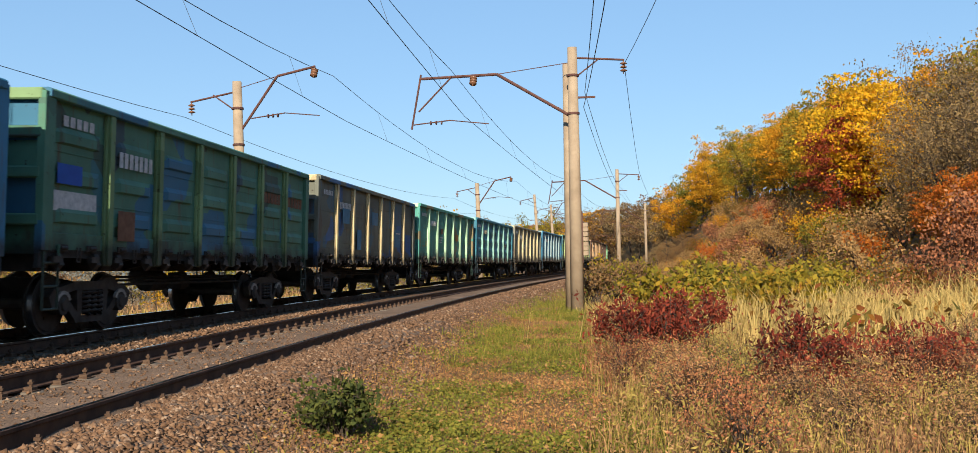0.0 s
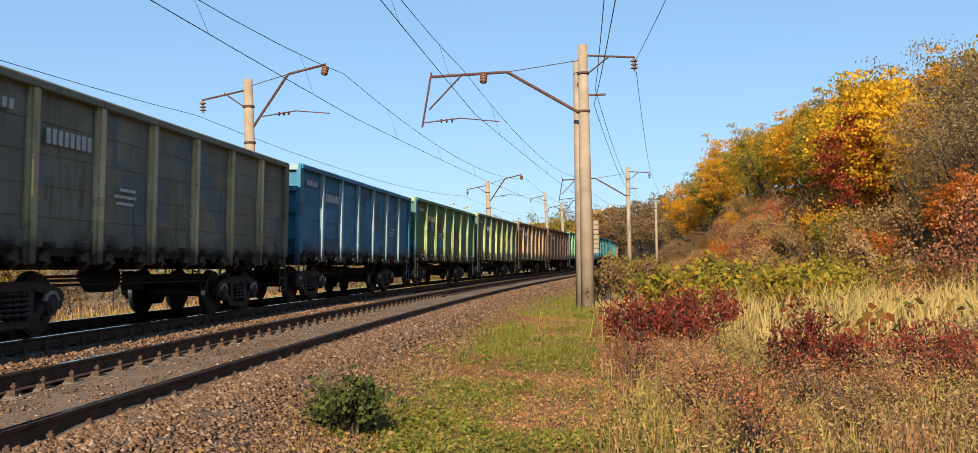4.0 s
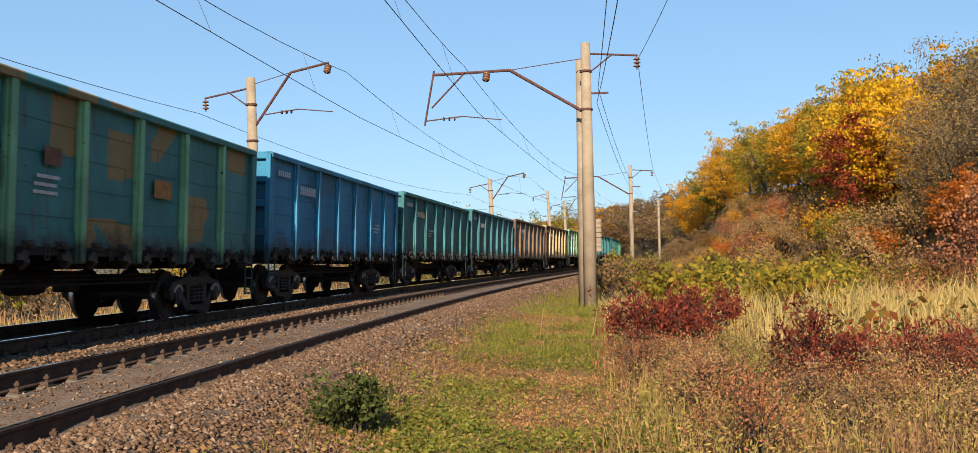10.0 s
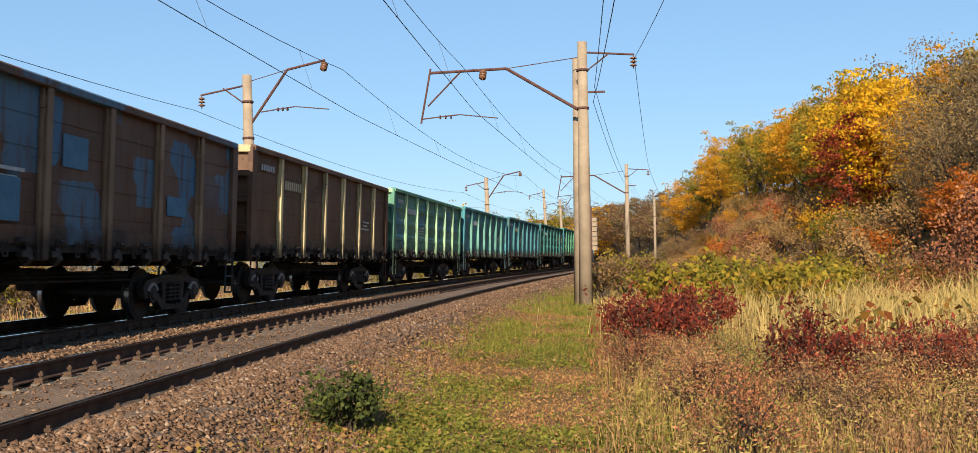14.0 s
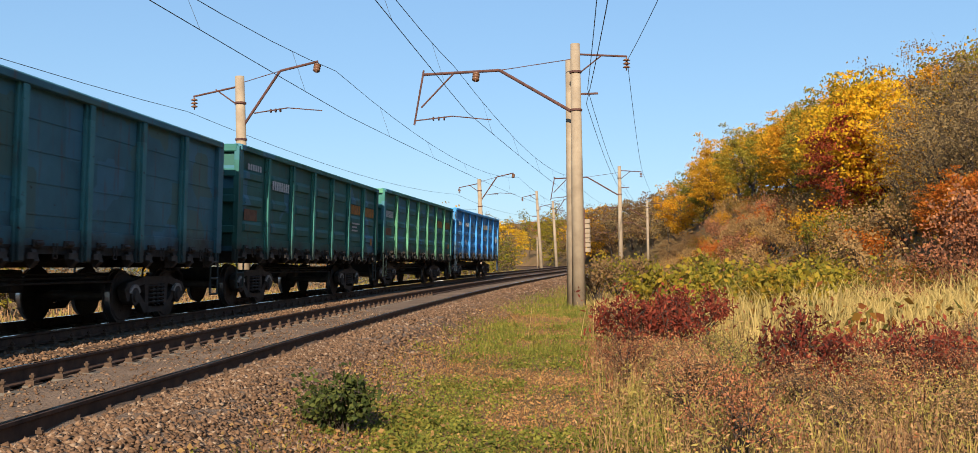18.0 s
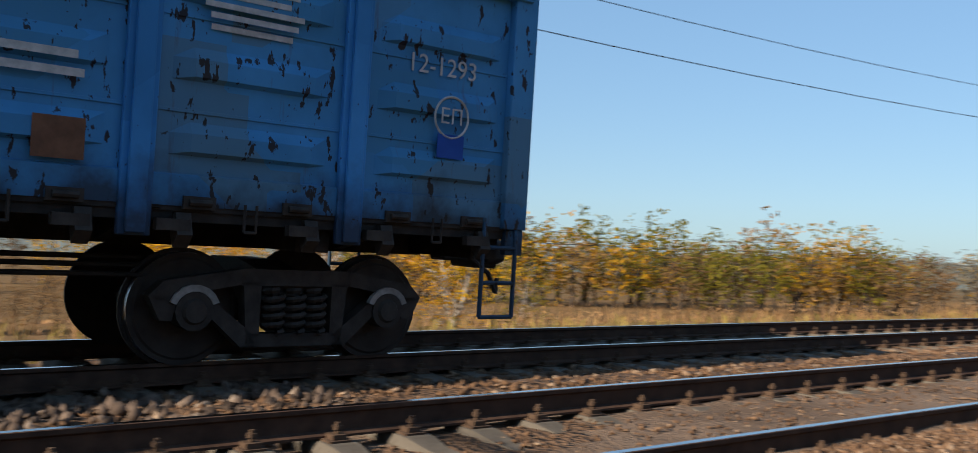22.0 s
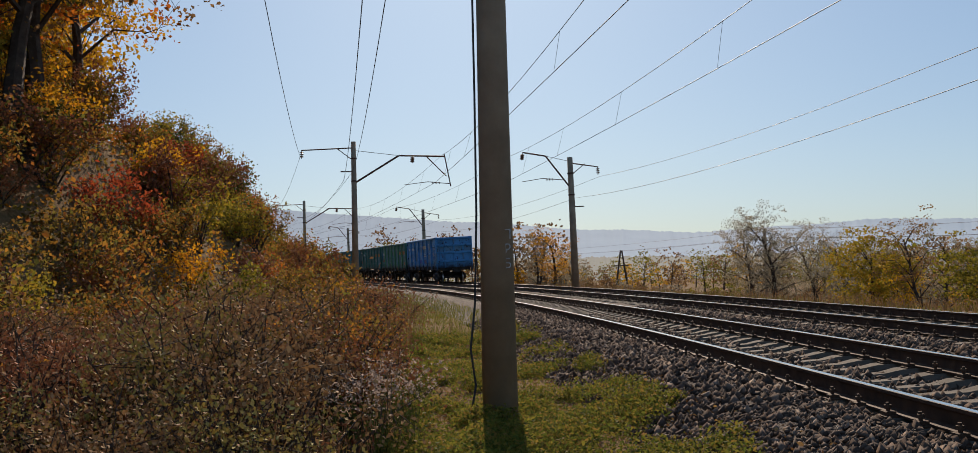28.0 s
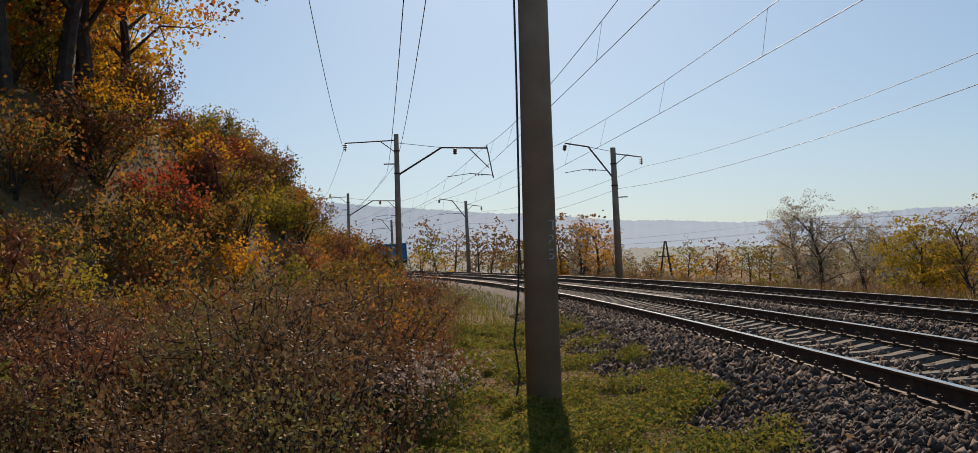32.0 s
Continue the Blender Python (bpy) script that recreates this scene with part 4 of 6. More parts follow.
def motions():
    lean = math.degrees(CANT / 1.6)
    for n, car in enumerate(TRAIN):
        rows = []
        for k in range(65):
            t = k * 0.5
            s = rear_of_train(t) - HALF - n * PITCH
            s = min(max(s, -680.0), 680.0)
            rows.append((t, rail_pose(s, -TRACKS, 0.05) @ pose(0, 0, 0, 0, lean, 0)))
        walk(car, rows)
    times = [k * 0.05 for k in range(641)]
    turns = [math.degrees((rear_of_train(0) - rear_of_train(t)) / 0.475) for t in times]
    spin = [pose(0, 0, 0, a % 360, 0, 0) for a in turns]
    for ws, y in WHEELS:
        walk(ws, [(t, Matrix.Translation((0, y, 0.475)) @ m) for t, m in zip(times, spin)])


# ---- plants ----
RNG = np.random.default_rng(7)


def kites(cent, size, aspect=0.62, droop=0.0, rng=RNG, flat=0.0):
    """Leaves: folded kites round the given centres."""
    n = len(cent)
    d = rng.normal(size=(n, 3))
    d[:, 2] = d[:, 2] * (1 - flat) - droop
    d /= np.linalg.norm(d, axis=1)[:, None]
    q = rng.normal(size=(n, 3))
    q[:, 2] *= 1 - flat
    w = np.cross(d, q)
    w /= np.linalg.norm(w, axis=1)[:, None] + 1e-9
    nn = np.cross(d, w)
    L = (np.broadcast_to(size, n) * rng.uniform(0.65, 1.35, n))[:, None]
    a = cent - d * L * 0.5
    t = cent + d * L * 0.5
    m = cent - d * L * 0.05
    v = np.stack([a, m + w * L * aspect * 0.5 + nn * L * 0.08, t, m - w * L * aspect * 0.5 + nn * L * 0.08], 1).reshape(-1, 3)
    i = np.arange(n) * 4
    return v, np.stack([i, i + 1, i + 2, i + 3], 1)


def blade_strip(base, height, width, lean, rng=RNG, bend=0.35):
    """Grass blades, two segments each, bending over."""
    n = len(base)
    a = rng.uniform(0, math.tau, n)
    side = np.stack([np.cos(a), np.sin(a), np.zeros(n)], 1)
    b = rng.uniform(0, math.tau, n)
    ln = (np.broadcast_to(lean, n) * rng.uniform(0.2, 1.3, n))[:, None] * np.stack([np.cos(b), np.sin(b), np.zeros(n)], 1)
    h = (np.broadcast_to(height, n) * rng.uniform(0.55, 1.25, n))[:, None]
    w = (np.broadcast_to(width, n) * rng.uniform(0.7, 1.3, n))[:, None]
    up = np.array([0, 0, 1.0])
    mid = base + up * h * 0.6 + ln * h * 0.35
    tip = base + up * h * (1 - bend * rng.uniform(0, 1, (n, 1))) + ln * h
    v = np.stack([base - side * w / 2, base + side * w / 2, mid + side * w * 0.4, mid - side * w * 0.4, tip], 1).reshape(-1, 3)
    i = np.arange(n) * 5
    return v, np.concatenate([np.stack([i, i + 1, i + 2], 1), np.stack([i, i + 2, i + 3], 1), np.stack([i + 3, i + 2, i + 4], 1)])


class Tubes:
    """Collects bent tapering branches into one mesh."""

    def __init__(self):
        self.v, self.f = [], []

    def add(self, pts, radii, n=5):
        base = len(self.v)
        for k, (p, r) in enumerate(zip(pts, radii)):
            p = Vector(p)
            d = (Vector(pts[min(k + 1, len(pts) - 1)]) - Vector(pts[max(k - 1, 0)])).normalized()
            x = d.orthogonal().normalized()
            y = d.cross(x)
            for j in range(n):
                a = math.tau * j / n
                self.v.append(tuple(p + x * (r * math.cos(a)) + y * (r * math.sin(a))))
        for k in range(len(pts) - 1):
            for j in range(n):
                a, b = base + k * n + j, base + k * n + (j + 1) % n
                self.f.append((a, b, b + n, a + n))


RAW = {}


def tree_data(seed, height, spread, trunk, leaves, leaf, bare=0.0, twigs=0, low=0.22, clumps=120, fine=0.1):
    """Mesh data of a trunk with limbs and of a crown of leaves in uneven clumps."""
    rng = np.random.default_rng(seed)
    tb, plain = Tubes(), Tubes()
    pts = [np.array([0, 0, -0.4])]
    d = np.array([rng.normal() * 0.06, rng.normal() * 0.06, 1.0])
    for k in range(6):
        d = d + rng.normal(size=3) * [0.09, 0.09, 0.0]
        pts.append(pts[-1] + d / np.linalg.norm(d) * height * 0.14)
    for q in (tb, plain):
        q.add(pts, np.linspace(trunk * 1.25, trunk * 0.3, 7), 7)
    tips = []
    for k in range(14):
        h = low + (0.8 - low) * (k + rng.uniform()) / 14
        j = h / 0.14
        i = min(int(j), 5)
        p0 = pts[i] + (pts[i + 1] - pts[i]) * (j - i)
        a = k * 2.4 + rng.uniform(-0.5, 0.5)
        reach = spread * (0.55 + 0.5 * math.sin(math.pi * min(1, (h - low) / (0.95 - low) * 0.85 + 0.12))) * rng.uniform(0.75, 1.1)
        e = np.array([math.cos(a) * reach, math.sin(a) * reach, height * rng.uniform(0.08, 0.24)])
        m1 = p0 + e * 0.5 + np.array([0, 0, 0.08 * height * rng.uniform(0.2, 1)])
        for q in (tb, plain):
            q.add([p0, m1, p0 + e], [trunk * 0.36, trunk * 0.2, trunk * 0.06], 4)
        tips += [p0 + e, m1 + e * 0.2]
        for q in range(3):
            b = p0 + e * rng.uniform(0.35, 0.95)
            o = rng.normal(size=3) * spread * 0.3 + np.array([0, 0, height * 0.05])
            tb.add([b, b + o], [trunk * 0.12, trunk * 0.02], 3)
            tips.append(b + o)
            for _ in range(twigs):
                o2 = o + rng.normal(size=3) * spread * 0.22 + np.array([0, 0, 0.12 * spread])
                tb.add([b + o * 0.5, b + o2], [trunk * 0.05, trunk * 0.012], 3)
                tips.append(b + o2)
    tips.append(pts[-1])
    me_t = bpy.data.meshes.new("trunk")
    me_t.from_pydata(tb.v, [], tb.f)
    me_t.materials.append(None)
    # clumps at the branch ends and over a lobed outline
    c = np.array(tips)
    g = rng.normal(size=(clumps, 3))
    g /= np.linalg.norm(g, axis=1)[:, None]
    az = np.arctan2(g[:, 1], g[:, 0])
    ph = rng.uniform(0, 6.28, 3)
    lobe = 1 + 0.16 * np.sin(2 * az + ph[0] + g[:, 2] * 2) + 0.14 * np.sin(5 * az + ph[1] - g[:, 2] * 5) + 0.08 * np.sin(9 * az + ph[2])
    mid, half = height * (1 + low) / 2, height * (1 - low) / 2
    shell = g * np.array([spread, spread, half]) * (lobe * rng.uniform(0.8, 1.0, clumps))[:, None] + [pts[4][0], pts[4][1], mid]
    c = np.concatenate([c, shell[rng.uniform(size=clumps) > bare]])
    c = c[rng.uniform(size=len(c)) > bare * 0.6]
    pick = rng.integers(0, len(c), int(leaves * (1 - bare * 0.5)))
    w = rng.uniform(0.7, 1.3, len(c))[pick]
    off = np.clip(rng.normal(size=(len(pick), 3)), -1.7, 1.7) * (spread * fine * w)[:, None] * np.array([1, 1, 0.42])
    p = c[pick] + off
    v, f = kites(p, leaf, 0.72, 0.3, rng, flat=0.25)
    RAW[me_t] = (np.array(plain.v), np.array(plain.f), p, leaf)
    me_c = bpy.data.meshes.new("crown")
    fill_mesh(me_c, v, f)
    me_c.materials.append(None)
    return me_t, me_c


def bush_data(seed, height, radius, leaves, leaf, droop=0.3, stems=12):
    rng = np.random.default_rng(seed)
    tb = Tubes()
    tips = []
    for k in range(stems):
        a = rng.uniform(0, math.tau)
        r = radius * math.sqrt(rng.uniform(0.02, 1))
        e = np.array([math.cos(a) * r, math.sin(a) * r, height * rng.uniform(0.6, 1.05) * (1 - 0.35 * (r / radius) ** 2)])
        m1 = e * [0.4, 0.4, 0.55] + rng.normal(size=3) * 0.05 * radius
        tb.add([np.array([rng.normal() * 0.08, rng.normal() * 0.08, -0.1]), m1, e], [0.014 * height, 0.009 * height, 0.003], 4)
        for t in (0.45, 0.65, 0.8, 0.92, 1.0):
            tips.append(m1 + (e - m1) * t if t > 0.5 else m1)
            o = rng.normal(size=3) * radius * 0.22
            tips.append(tips[-1] + o)
            tb.add([tips[-2], tips[-1]], [0.005 * height, 0.002], 3)
    me_t = bpy.data.meshes.new("branchwork")
    me_t.from_pydata(tb.v, [], tb.f)
    me_t.materials.append(None)
    c = np.array(tips)
    pick = rng.integers(0, len(c), leaves)
    p = c[pick] + rng.normal(size=(leaves, 3)) * radius * 0.1
    p[:, 2] = np.maximum(p[:, 2], 0.03)
    v, f = kites(p, leaf, 0.6 if droop < 0.8 else 0.38, droop, rng)
    me_c = bpy.data.meshes.new("foliage")
    fill_mesh(me_c, v, f)
    me_c.materials.append(None)
    return me_t, me_c


def slot(ob, mat):
    ob.material_slots[0].link = "OBJECT"
    ob.material_slots[0].material = mat
    return ob


def plant(name, data, parts, x, y, scale, turn, bark, leaf, label, category, group="", sink=0.0):
    thing = new(name)
    thing.matrix_basis = Matrix.LocRotScale((x, y, gz(x, y) - sink), Euler((0, 0, turn)), (scale, scale, scale * random.uniform(0.92, 1.1)))
    tagged(thing, label, category, group)
    slot(mesh_part(parts[0], data[0], thing), bark)
    slot(mesh_part(parts[1], data[1], thing), leaf)
    return thing


LEAF = {
    "yellow": leafy("leaves_yellow", [(0.27, 0.22, 0.018, 1), (0.64, 0.39, 0.018, 1), (0.78, 0.47, 0.022, 1), (0.74, 0.34, 0.018, 1)]),
    "gold": leafy("leaves_gold", [(0.26, 0.20, 0.020, 1), (0.54, 0.30, 0.020, 1), (0.70, 0.34, 0.020, 1), (0.62, 0.22, 0.018, 1)]),
    "orange": leafy("leaves_orange", [(0.26, 0.13, 0.018, 1), (0.46, 0.15, 0.018, 1), (0.54, 0.13, 0.018, 1), (0.38, 0.075, 0.018, 1)]),
    "red": leafy("leaves_red", [(0.17, 0.045, 0.018, 1), (0.32, 0.06, 0.024, 1), (0.40, 0.085, 0.030, 1), (0.26, 0.04, 0.024, 1)]),
    "crimson": leafy("leaves_crimson", [(0.075, 0.022, 0.015, 1), (0.19, 0.036, 0.022, 1), (0.31, 0.060, 0.032, 1), (0.36, 0.14, 0.055, 1)], 0.35),
    "olive": leafy("leaves_olive", [(0.095, 0.10, 0.016, 1), (0.20, 0.18, 0.024, 1), (0.34, 0.26, 0.028, 1), (0.44, 0.25, 0.03, 1)]),
    "green": leafy("leaves_green", [(0.028, 0.042, 0.013, 1), (0.06, 0.08, 0.019, 1), (0.11, 0.12, 0.026, 1), (0.20, 0.165, 0.035, 1)], 0.25),
    "brown": leafy("leaves_brown", [(0.12, 0.07, 0.032, 1), (0.22, 0.13, 0.058, 1), (0.31, 0.175, 0.072, 1), (0.25, 0.175, 0.08, 1)]),
    "tan": leafy("leaves_tan", [(0.17, 0.10, 0.042, 1), (0.33, 0.20, 0.08, 1), (0.42, 0.25, 0.09, 1), (0.26, 0.13, 0.05, 1)], 0.3),
    "dull": leafy("leaves_dull", [(0.12, 0.085, 0.045, 1), (0.21, 0.15, 0.075, 1), (0.30, 0.20, 0.08, 1), (0.18, 0.115, 0.062, 1)], 0.3),
    # pale and greyed: the valley's haze is mixed into these leaf colours
    "haze": leafy("leaves_hazed", [(0.17, 0.15, 0.11, 1), (0.26, 0.23, 0.17, 1), (0.32, 0.28, 0.19, 1), (0.23, 0.19, 0.13, 1)], 0.5),
    "russet": leafy("russet_weed", [(0.085, 0.038, 0.022, 1), (0.23, 0.09, 0.045, 1), (0.38, 0.145, 0.062, 1), (0.44, 0.245, 0.115, 1)], 0.12),
    "sedge": leafy("olive_weed", [(0.09, 0.08, 0.022, 1), (0.20, 0.165, 0.042, 1), (0.35, 0.265, 0.068, 1), (0.46, 0.33, 0.10, 1)], 0.12),
    "straw": leafy("dry_grass", [(0.24, 0.18, 0.05, 1), (0.50, 0.36, 0.12, 1), (0.68, 0.50, 0.19, 1), (0.30, 0.26, 0.06, 1)], 0.4),
    "turf": leafy("turf", [(0.06, 0.078, 0.016, 1), (0.13, 0.15, 0.025, 1), (0.23, 0.22, 0.036, 1), (0.36, 0.27, 0.055, 1)], 0.3),
    "mixed": leafy("leaves_mixed", [(0.10, 0.05, 0.02, 1), (0.22, 0.13, 0.03, 1), (0.11, 0.115, 0.025, 1), (0.36, 0.17, 0.028, 1), (0.24, 0.07, 0.022, 1), (0.31, 0.23, 0.04, 1)], 0.5),
    "herb": leafy("herb_leaves", [(0.028, 0.045, 0.012, 1), (0.065, 0.09, 0.018, 1), (0.12, 0.145, 0.025, 1), (0.24, 0.21, 0.035, 1), (0.27, 0.15, 0.045, 1)], 0.4),
    "fluff": leafy("seed_fluff", [(0.22, 0.16, 0.13, 1), (0.32, 0.25, 0.21, 1), (0.42, 0.34, 0.29, 1)], 0.5, 0.9),
    "weed": leafy("dry_weed", [(0.10, 0.058, 0.032, 1), (0.26, 0.145, 0.068, 1), (0.43, 0.255, 0.11, 1), (0.31, 0.13, 0.062, 1)], 0.12),
    "litter": leafy("withered_leaves", [(0.10, 0.055, 0.03, 1), (0.24, 0.115, 0.05, 1), (0.37, 0.18, 0.065, 1), (0.45, 0.30, 0.10, 1)], 0.1),
}
TREES = [tree_data(11, 7.5, 3.0, 0.17, 6200, 0.21, clumps=95, low=0.16, fine=0.125), tree_data(12, 8.5, 2.8, 0.18, 6200, 0.21, clumps=95, low=0.16, fine=0.125), tree_data(13, 7.0, 3.0, 0.15, 5800, 0.20, clumps=90, low=0.14, fine=0.125), tree_data(14, 9.0, 3.2, 0.2, 6600, 0.22, clumps=105, low=0.16, fine=0.125)]
TALL = (7.5, 8.5, 7.0, 9.0)
THIN = [tree_data(21, 8.0, 2.3, 0.13, 2600, 0.14, 0.3, 2, 0.2, 60, 0.12), tree_data(22, 9.5, 2.2, 0.14, 2600, 0.14, 0.35, 2, 0.2, 60, 0.12), tree_data(23, 6.5, 2.6, 0.12, 2600, 0.14, 0.3, 2, 0.15, 60, 0.12)]
TWIGGY = [tree_data(28, 8.0, 3.0, 0.14, 6000, 0.115, 0.1, 3, 0.1, 150, 0.12), tree_data(29, 8.5, 2.8, 0.14, 6000, 0.115, 0.1, 3, 0.1, 150, 0.12)]
AIRY = [tree_data(24, 8.5, 2.7, 0.2, 9000, 0.10, 0.0, 6, 0.08, 1, 0.09), tree_data(25, 8.0, 2.5, 0.19, 9000, 0.10, 0.0, 6, 0.08, 1, 0.09)]
STOUT = [tree_data(26, 10.0, 4.0, 0.27, 6000, 0.16, 0.15, 2, 0.26, 80, 0.085), tree_data(27, 9.5, 3.8, 0.24, 6000, 0.16, 0.15, 2, 0.28, 80, 0.085)]
BUSH = [bush_data(31, 1.9, 1.3, 1700, 0.105), bush_data(32, 1.5, 1.4, 1600, 0.10), bush_data(33, 2.3, 1.2, 1700, 0.105), bush_data(34, 1.2, 1.1, 1400, 0.095)]
FINE_BUSH = [bush_data(35, 1.7, 1.2, 2400, 0.062, stems=24), bush_data(36, 1.4, 1.2, 2300, 0.06, stems=24), bush_data(37, 2.0, 1.1, 2400, 0.062, stems=26)]
FOOT_S, FOOT_O = [-700, -42, -15, 10, 28, 60, 100, 125, 150, 700], [7, 7, 11.5, 13.5, 13, 10.5, 9.0, 7, 6, 6]
KIND = {"yellow": "broad yellow-leaved maple on the hillside", "gold": "golden-leaved maple on the hillside", "orange": "orange-leaved tree on the hillside", "red": "red-leaved maple among yellow trees",
        "olive": "half-green tree turning yellow on the hillside", "brown": "brown thin-leaved tree on the hillside", "dull": "dull grey-brown tree on the hillside"}
SHRUB = {"mixed": "shrub with mixed brown, olive and orange leaves on the slope", "gold": "golden autumn shrub on the slope", "orange": "orange autumn shrub on the slope", "red": "red autumn shrub on the slope", "olive": "olive-green shrub on the slope", "brown": "brown withered shrub on the slope", "russet": "reddish-brown shrub on the slope", "tan": "tan withered shrub with fine twigs on the slope",
         "green": "green shrub on the slope", "yellow": "yellow autumn shrub on the slope"}


WOOD = []


def far_wood():
    """All trees too far to tell apart, joined: trunks and leaves by colour."""
    rng = np.random.default_rng(17)
    mats = ["bark"] + sorted({k for *_, k in WOOD})
    verts, faces, index, n = [], [], [], 0
    for me, x, y, size, turn, k in WOOD:
        v, f, c, leaf = RAW[me]
        ca, sa = math.cos(turn) * size, math.sin(turn) * size
        rot = np.array([[ca, -sa, 0], [sa, ca, 0], [0, 0, size]])
        o = np.array([x, y, gz(x, y)])
        verts.append(v @ rot.T + o)
        faces.append(f + n)
        index += [0] * len(f)
        n += len(v)
        pick = c[rng.integers(0, len(c), min(len(c) // 3, 620))] @ rot.T + o
        kv, kf = kites(pick, max(0.34 * size, 0.2), 0.75, 0.3, rng)
        verts.append(kv)
        faces.append(kf + n)
        index += [mats.index(k)] * len(kf)
        n += len(kv)
    ob = ob_from("far_wood", np.concatenate(verts), np.concatenate(faces), [M["bark"]] + [LEAF[k] for k in mats[1:]])
    ob.data.polygons.foreach_set("material_index", index)
    tagged(ob, "far thickets and woods in brown, olive and gold", "trees", kind="stuff")


def choose(weights):
    keys = list(weights)
    return random.choices(keys, [weights[k] for k in keys])[0]


def hill_trees():
    def put(s, u, kinds, size, thin=False):
        x, y, _ = at(s, float(np.interp(s, FOOT_S, FOOT_O)) + u)
        k = choose(kinds)
        plant("tree", random.choice(THIN if thin else TREES), ("trunk", "crown"), x, y, size, random.uniform(0, 6.28), M["bark"], LEAF[k], KIND[k], "tree", "trees on the hill")

    # the edge of the wood on the bend, sized to fit the camera's skyline: bearing, distance, elevation of the top,
    # leaves
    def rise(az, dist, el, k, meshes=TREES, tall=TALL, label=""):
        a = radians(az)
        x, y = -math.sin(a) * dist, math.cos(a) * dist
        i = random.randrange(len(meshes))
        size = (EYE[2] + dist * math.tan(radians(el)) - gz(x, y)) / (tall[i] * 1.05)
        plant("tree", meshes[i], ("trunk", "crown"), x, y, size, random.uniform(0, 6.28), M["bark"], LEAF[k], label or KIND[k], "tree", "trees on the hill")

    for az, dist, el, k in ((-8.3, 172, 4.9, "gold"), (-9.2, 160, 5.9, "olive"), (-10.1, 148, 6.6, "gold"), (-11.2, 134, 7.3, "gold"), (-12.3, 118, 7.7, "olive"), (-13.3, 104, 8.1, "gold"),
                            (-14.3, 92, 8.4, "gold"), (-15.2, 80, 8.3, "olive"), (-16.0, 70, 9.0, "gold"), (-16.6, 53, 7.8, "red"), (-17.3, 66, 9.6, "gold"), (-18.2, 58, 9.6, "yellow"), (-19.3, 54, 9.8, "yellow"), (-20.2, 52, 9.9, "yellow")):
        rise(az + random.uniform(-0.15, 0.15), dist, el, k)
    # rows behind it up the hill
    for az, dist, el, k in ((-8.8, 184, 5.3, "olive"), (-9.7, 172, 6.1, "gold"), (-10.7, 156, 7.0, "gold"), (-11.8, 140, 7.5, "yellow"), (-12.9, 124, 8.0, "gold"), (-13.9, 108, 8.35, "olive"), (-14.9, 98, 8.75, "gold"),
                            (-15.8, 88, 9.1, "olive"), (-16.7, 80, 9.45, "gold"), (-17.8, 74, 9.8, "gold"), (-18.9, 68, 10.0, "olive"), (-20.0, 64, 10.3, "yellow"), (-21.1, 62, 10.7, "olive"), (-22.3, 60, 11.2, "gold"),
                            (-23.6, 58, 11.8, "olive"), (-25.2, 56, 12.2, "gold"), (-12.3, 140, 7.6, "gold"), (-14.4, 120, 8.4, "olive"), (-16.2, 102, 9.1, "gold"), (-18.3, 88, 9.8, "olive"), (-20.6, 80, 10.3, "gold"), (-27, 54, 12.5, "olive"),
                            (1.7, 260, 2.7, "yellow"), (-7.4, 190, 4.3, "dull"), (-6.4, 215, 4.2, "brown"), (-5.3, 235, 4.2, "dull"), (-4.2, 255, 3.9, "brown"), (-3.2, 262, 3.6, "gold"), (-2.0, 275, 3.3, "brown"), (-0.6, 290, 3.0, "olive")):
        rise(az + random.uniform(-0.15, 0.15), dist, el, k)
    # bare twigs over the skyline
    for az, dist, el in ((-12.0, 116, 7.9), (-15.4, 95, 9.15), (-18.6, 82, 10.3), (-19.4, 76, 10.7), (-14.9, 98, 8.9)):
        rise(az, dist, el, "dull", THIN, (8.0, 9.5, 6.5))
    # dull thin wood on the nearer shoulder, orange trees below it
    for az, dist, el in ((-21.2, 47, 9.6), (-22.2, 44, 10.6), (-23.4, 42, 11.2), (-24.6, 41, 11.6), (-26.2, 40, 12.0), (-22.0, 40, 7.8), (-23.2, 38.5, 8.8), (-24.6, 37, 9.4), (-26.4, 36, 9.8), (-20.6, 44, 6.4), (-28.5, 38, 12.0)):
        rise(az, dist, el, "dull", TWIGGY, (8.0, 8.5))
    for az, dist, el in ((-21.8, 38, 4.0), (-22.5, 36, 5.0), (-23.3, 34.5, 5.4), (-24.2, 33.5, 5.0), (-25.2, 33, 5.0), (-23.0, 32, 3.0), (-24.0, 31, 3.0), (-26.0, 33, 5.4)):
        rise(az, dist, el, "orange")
    # the wood behind the camera, on the bench above the cutting
    def big(s, u, k, size):
        x, y, _ = at(s, float(np.interp(s, FOOT_S, FOOT_O)) + u)
        plant("tree", random.choice(STOUT), ("trunk", "crown"), x, y, size, random.uniform(0, 6.28), M["bark"], LEAF[k], "tall stout-trunked tree with " + k + " leaves above the cutting", "tree", "trees on the hill")
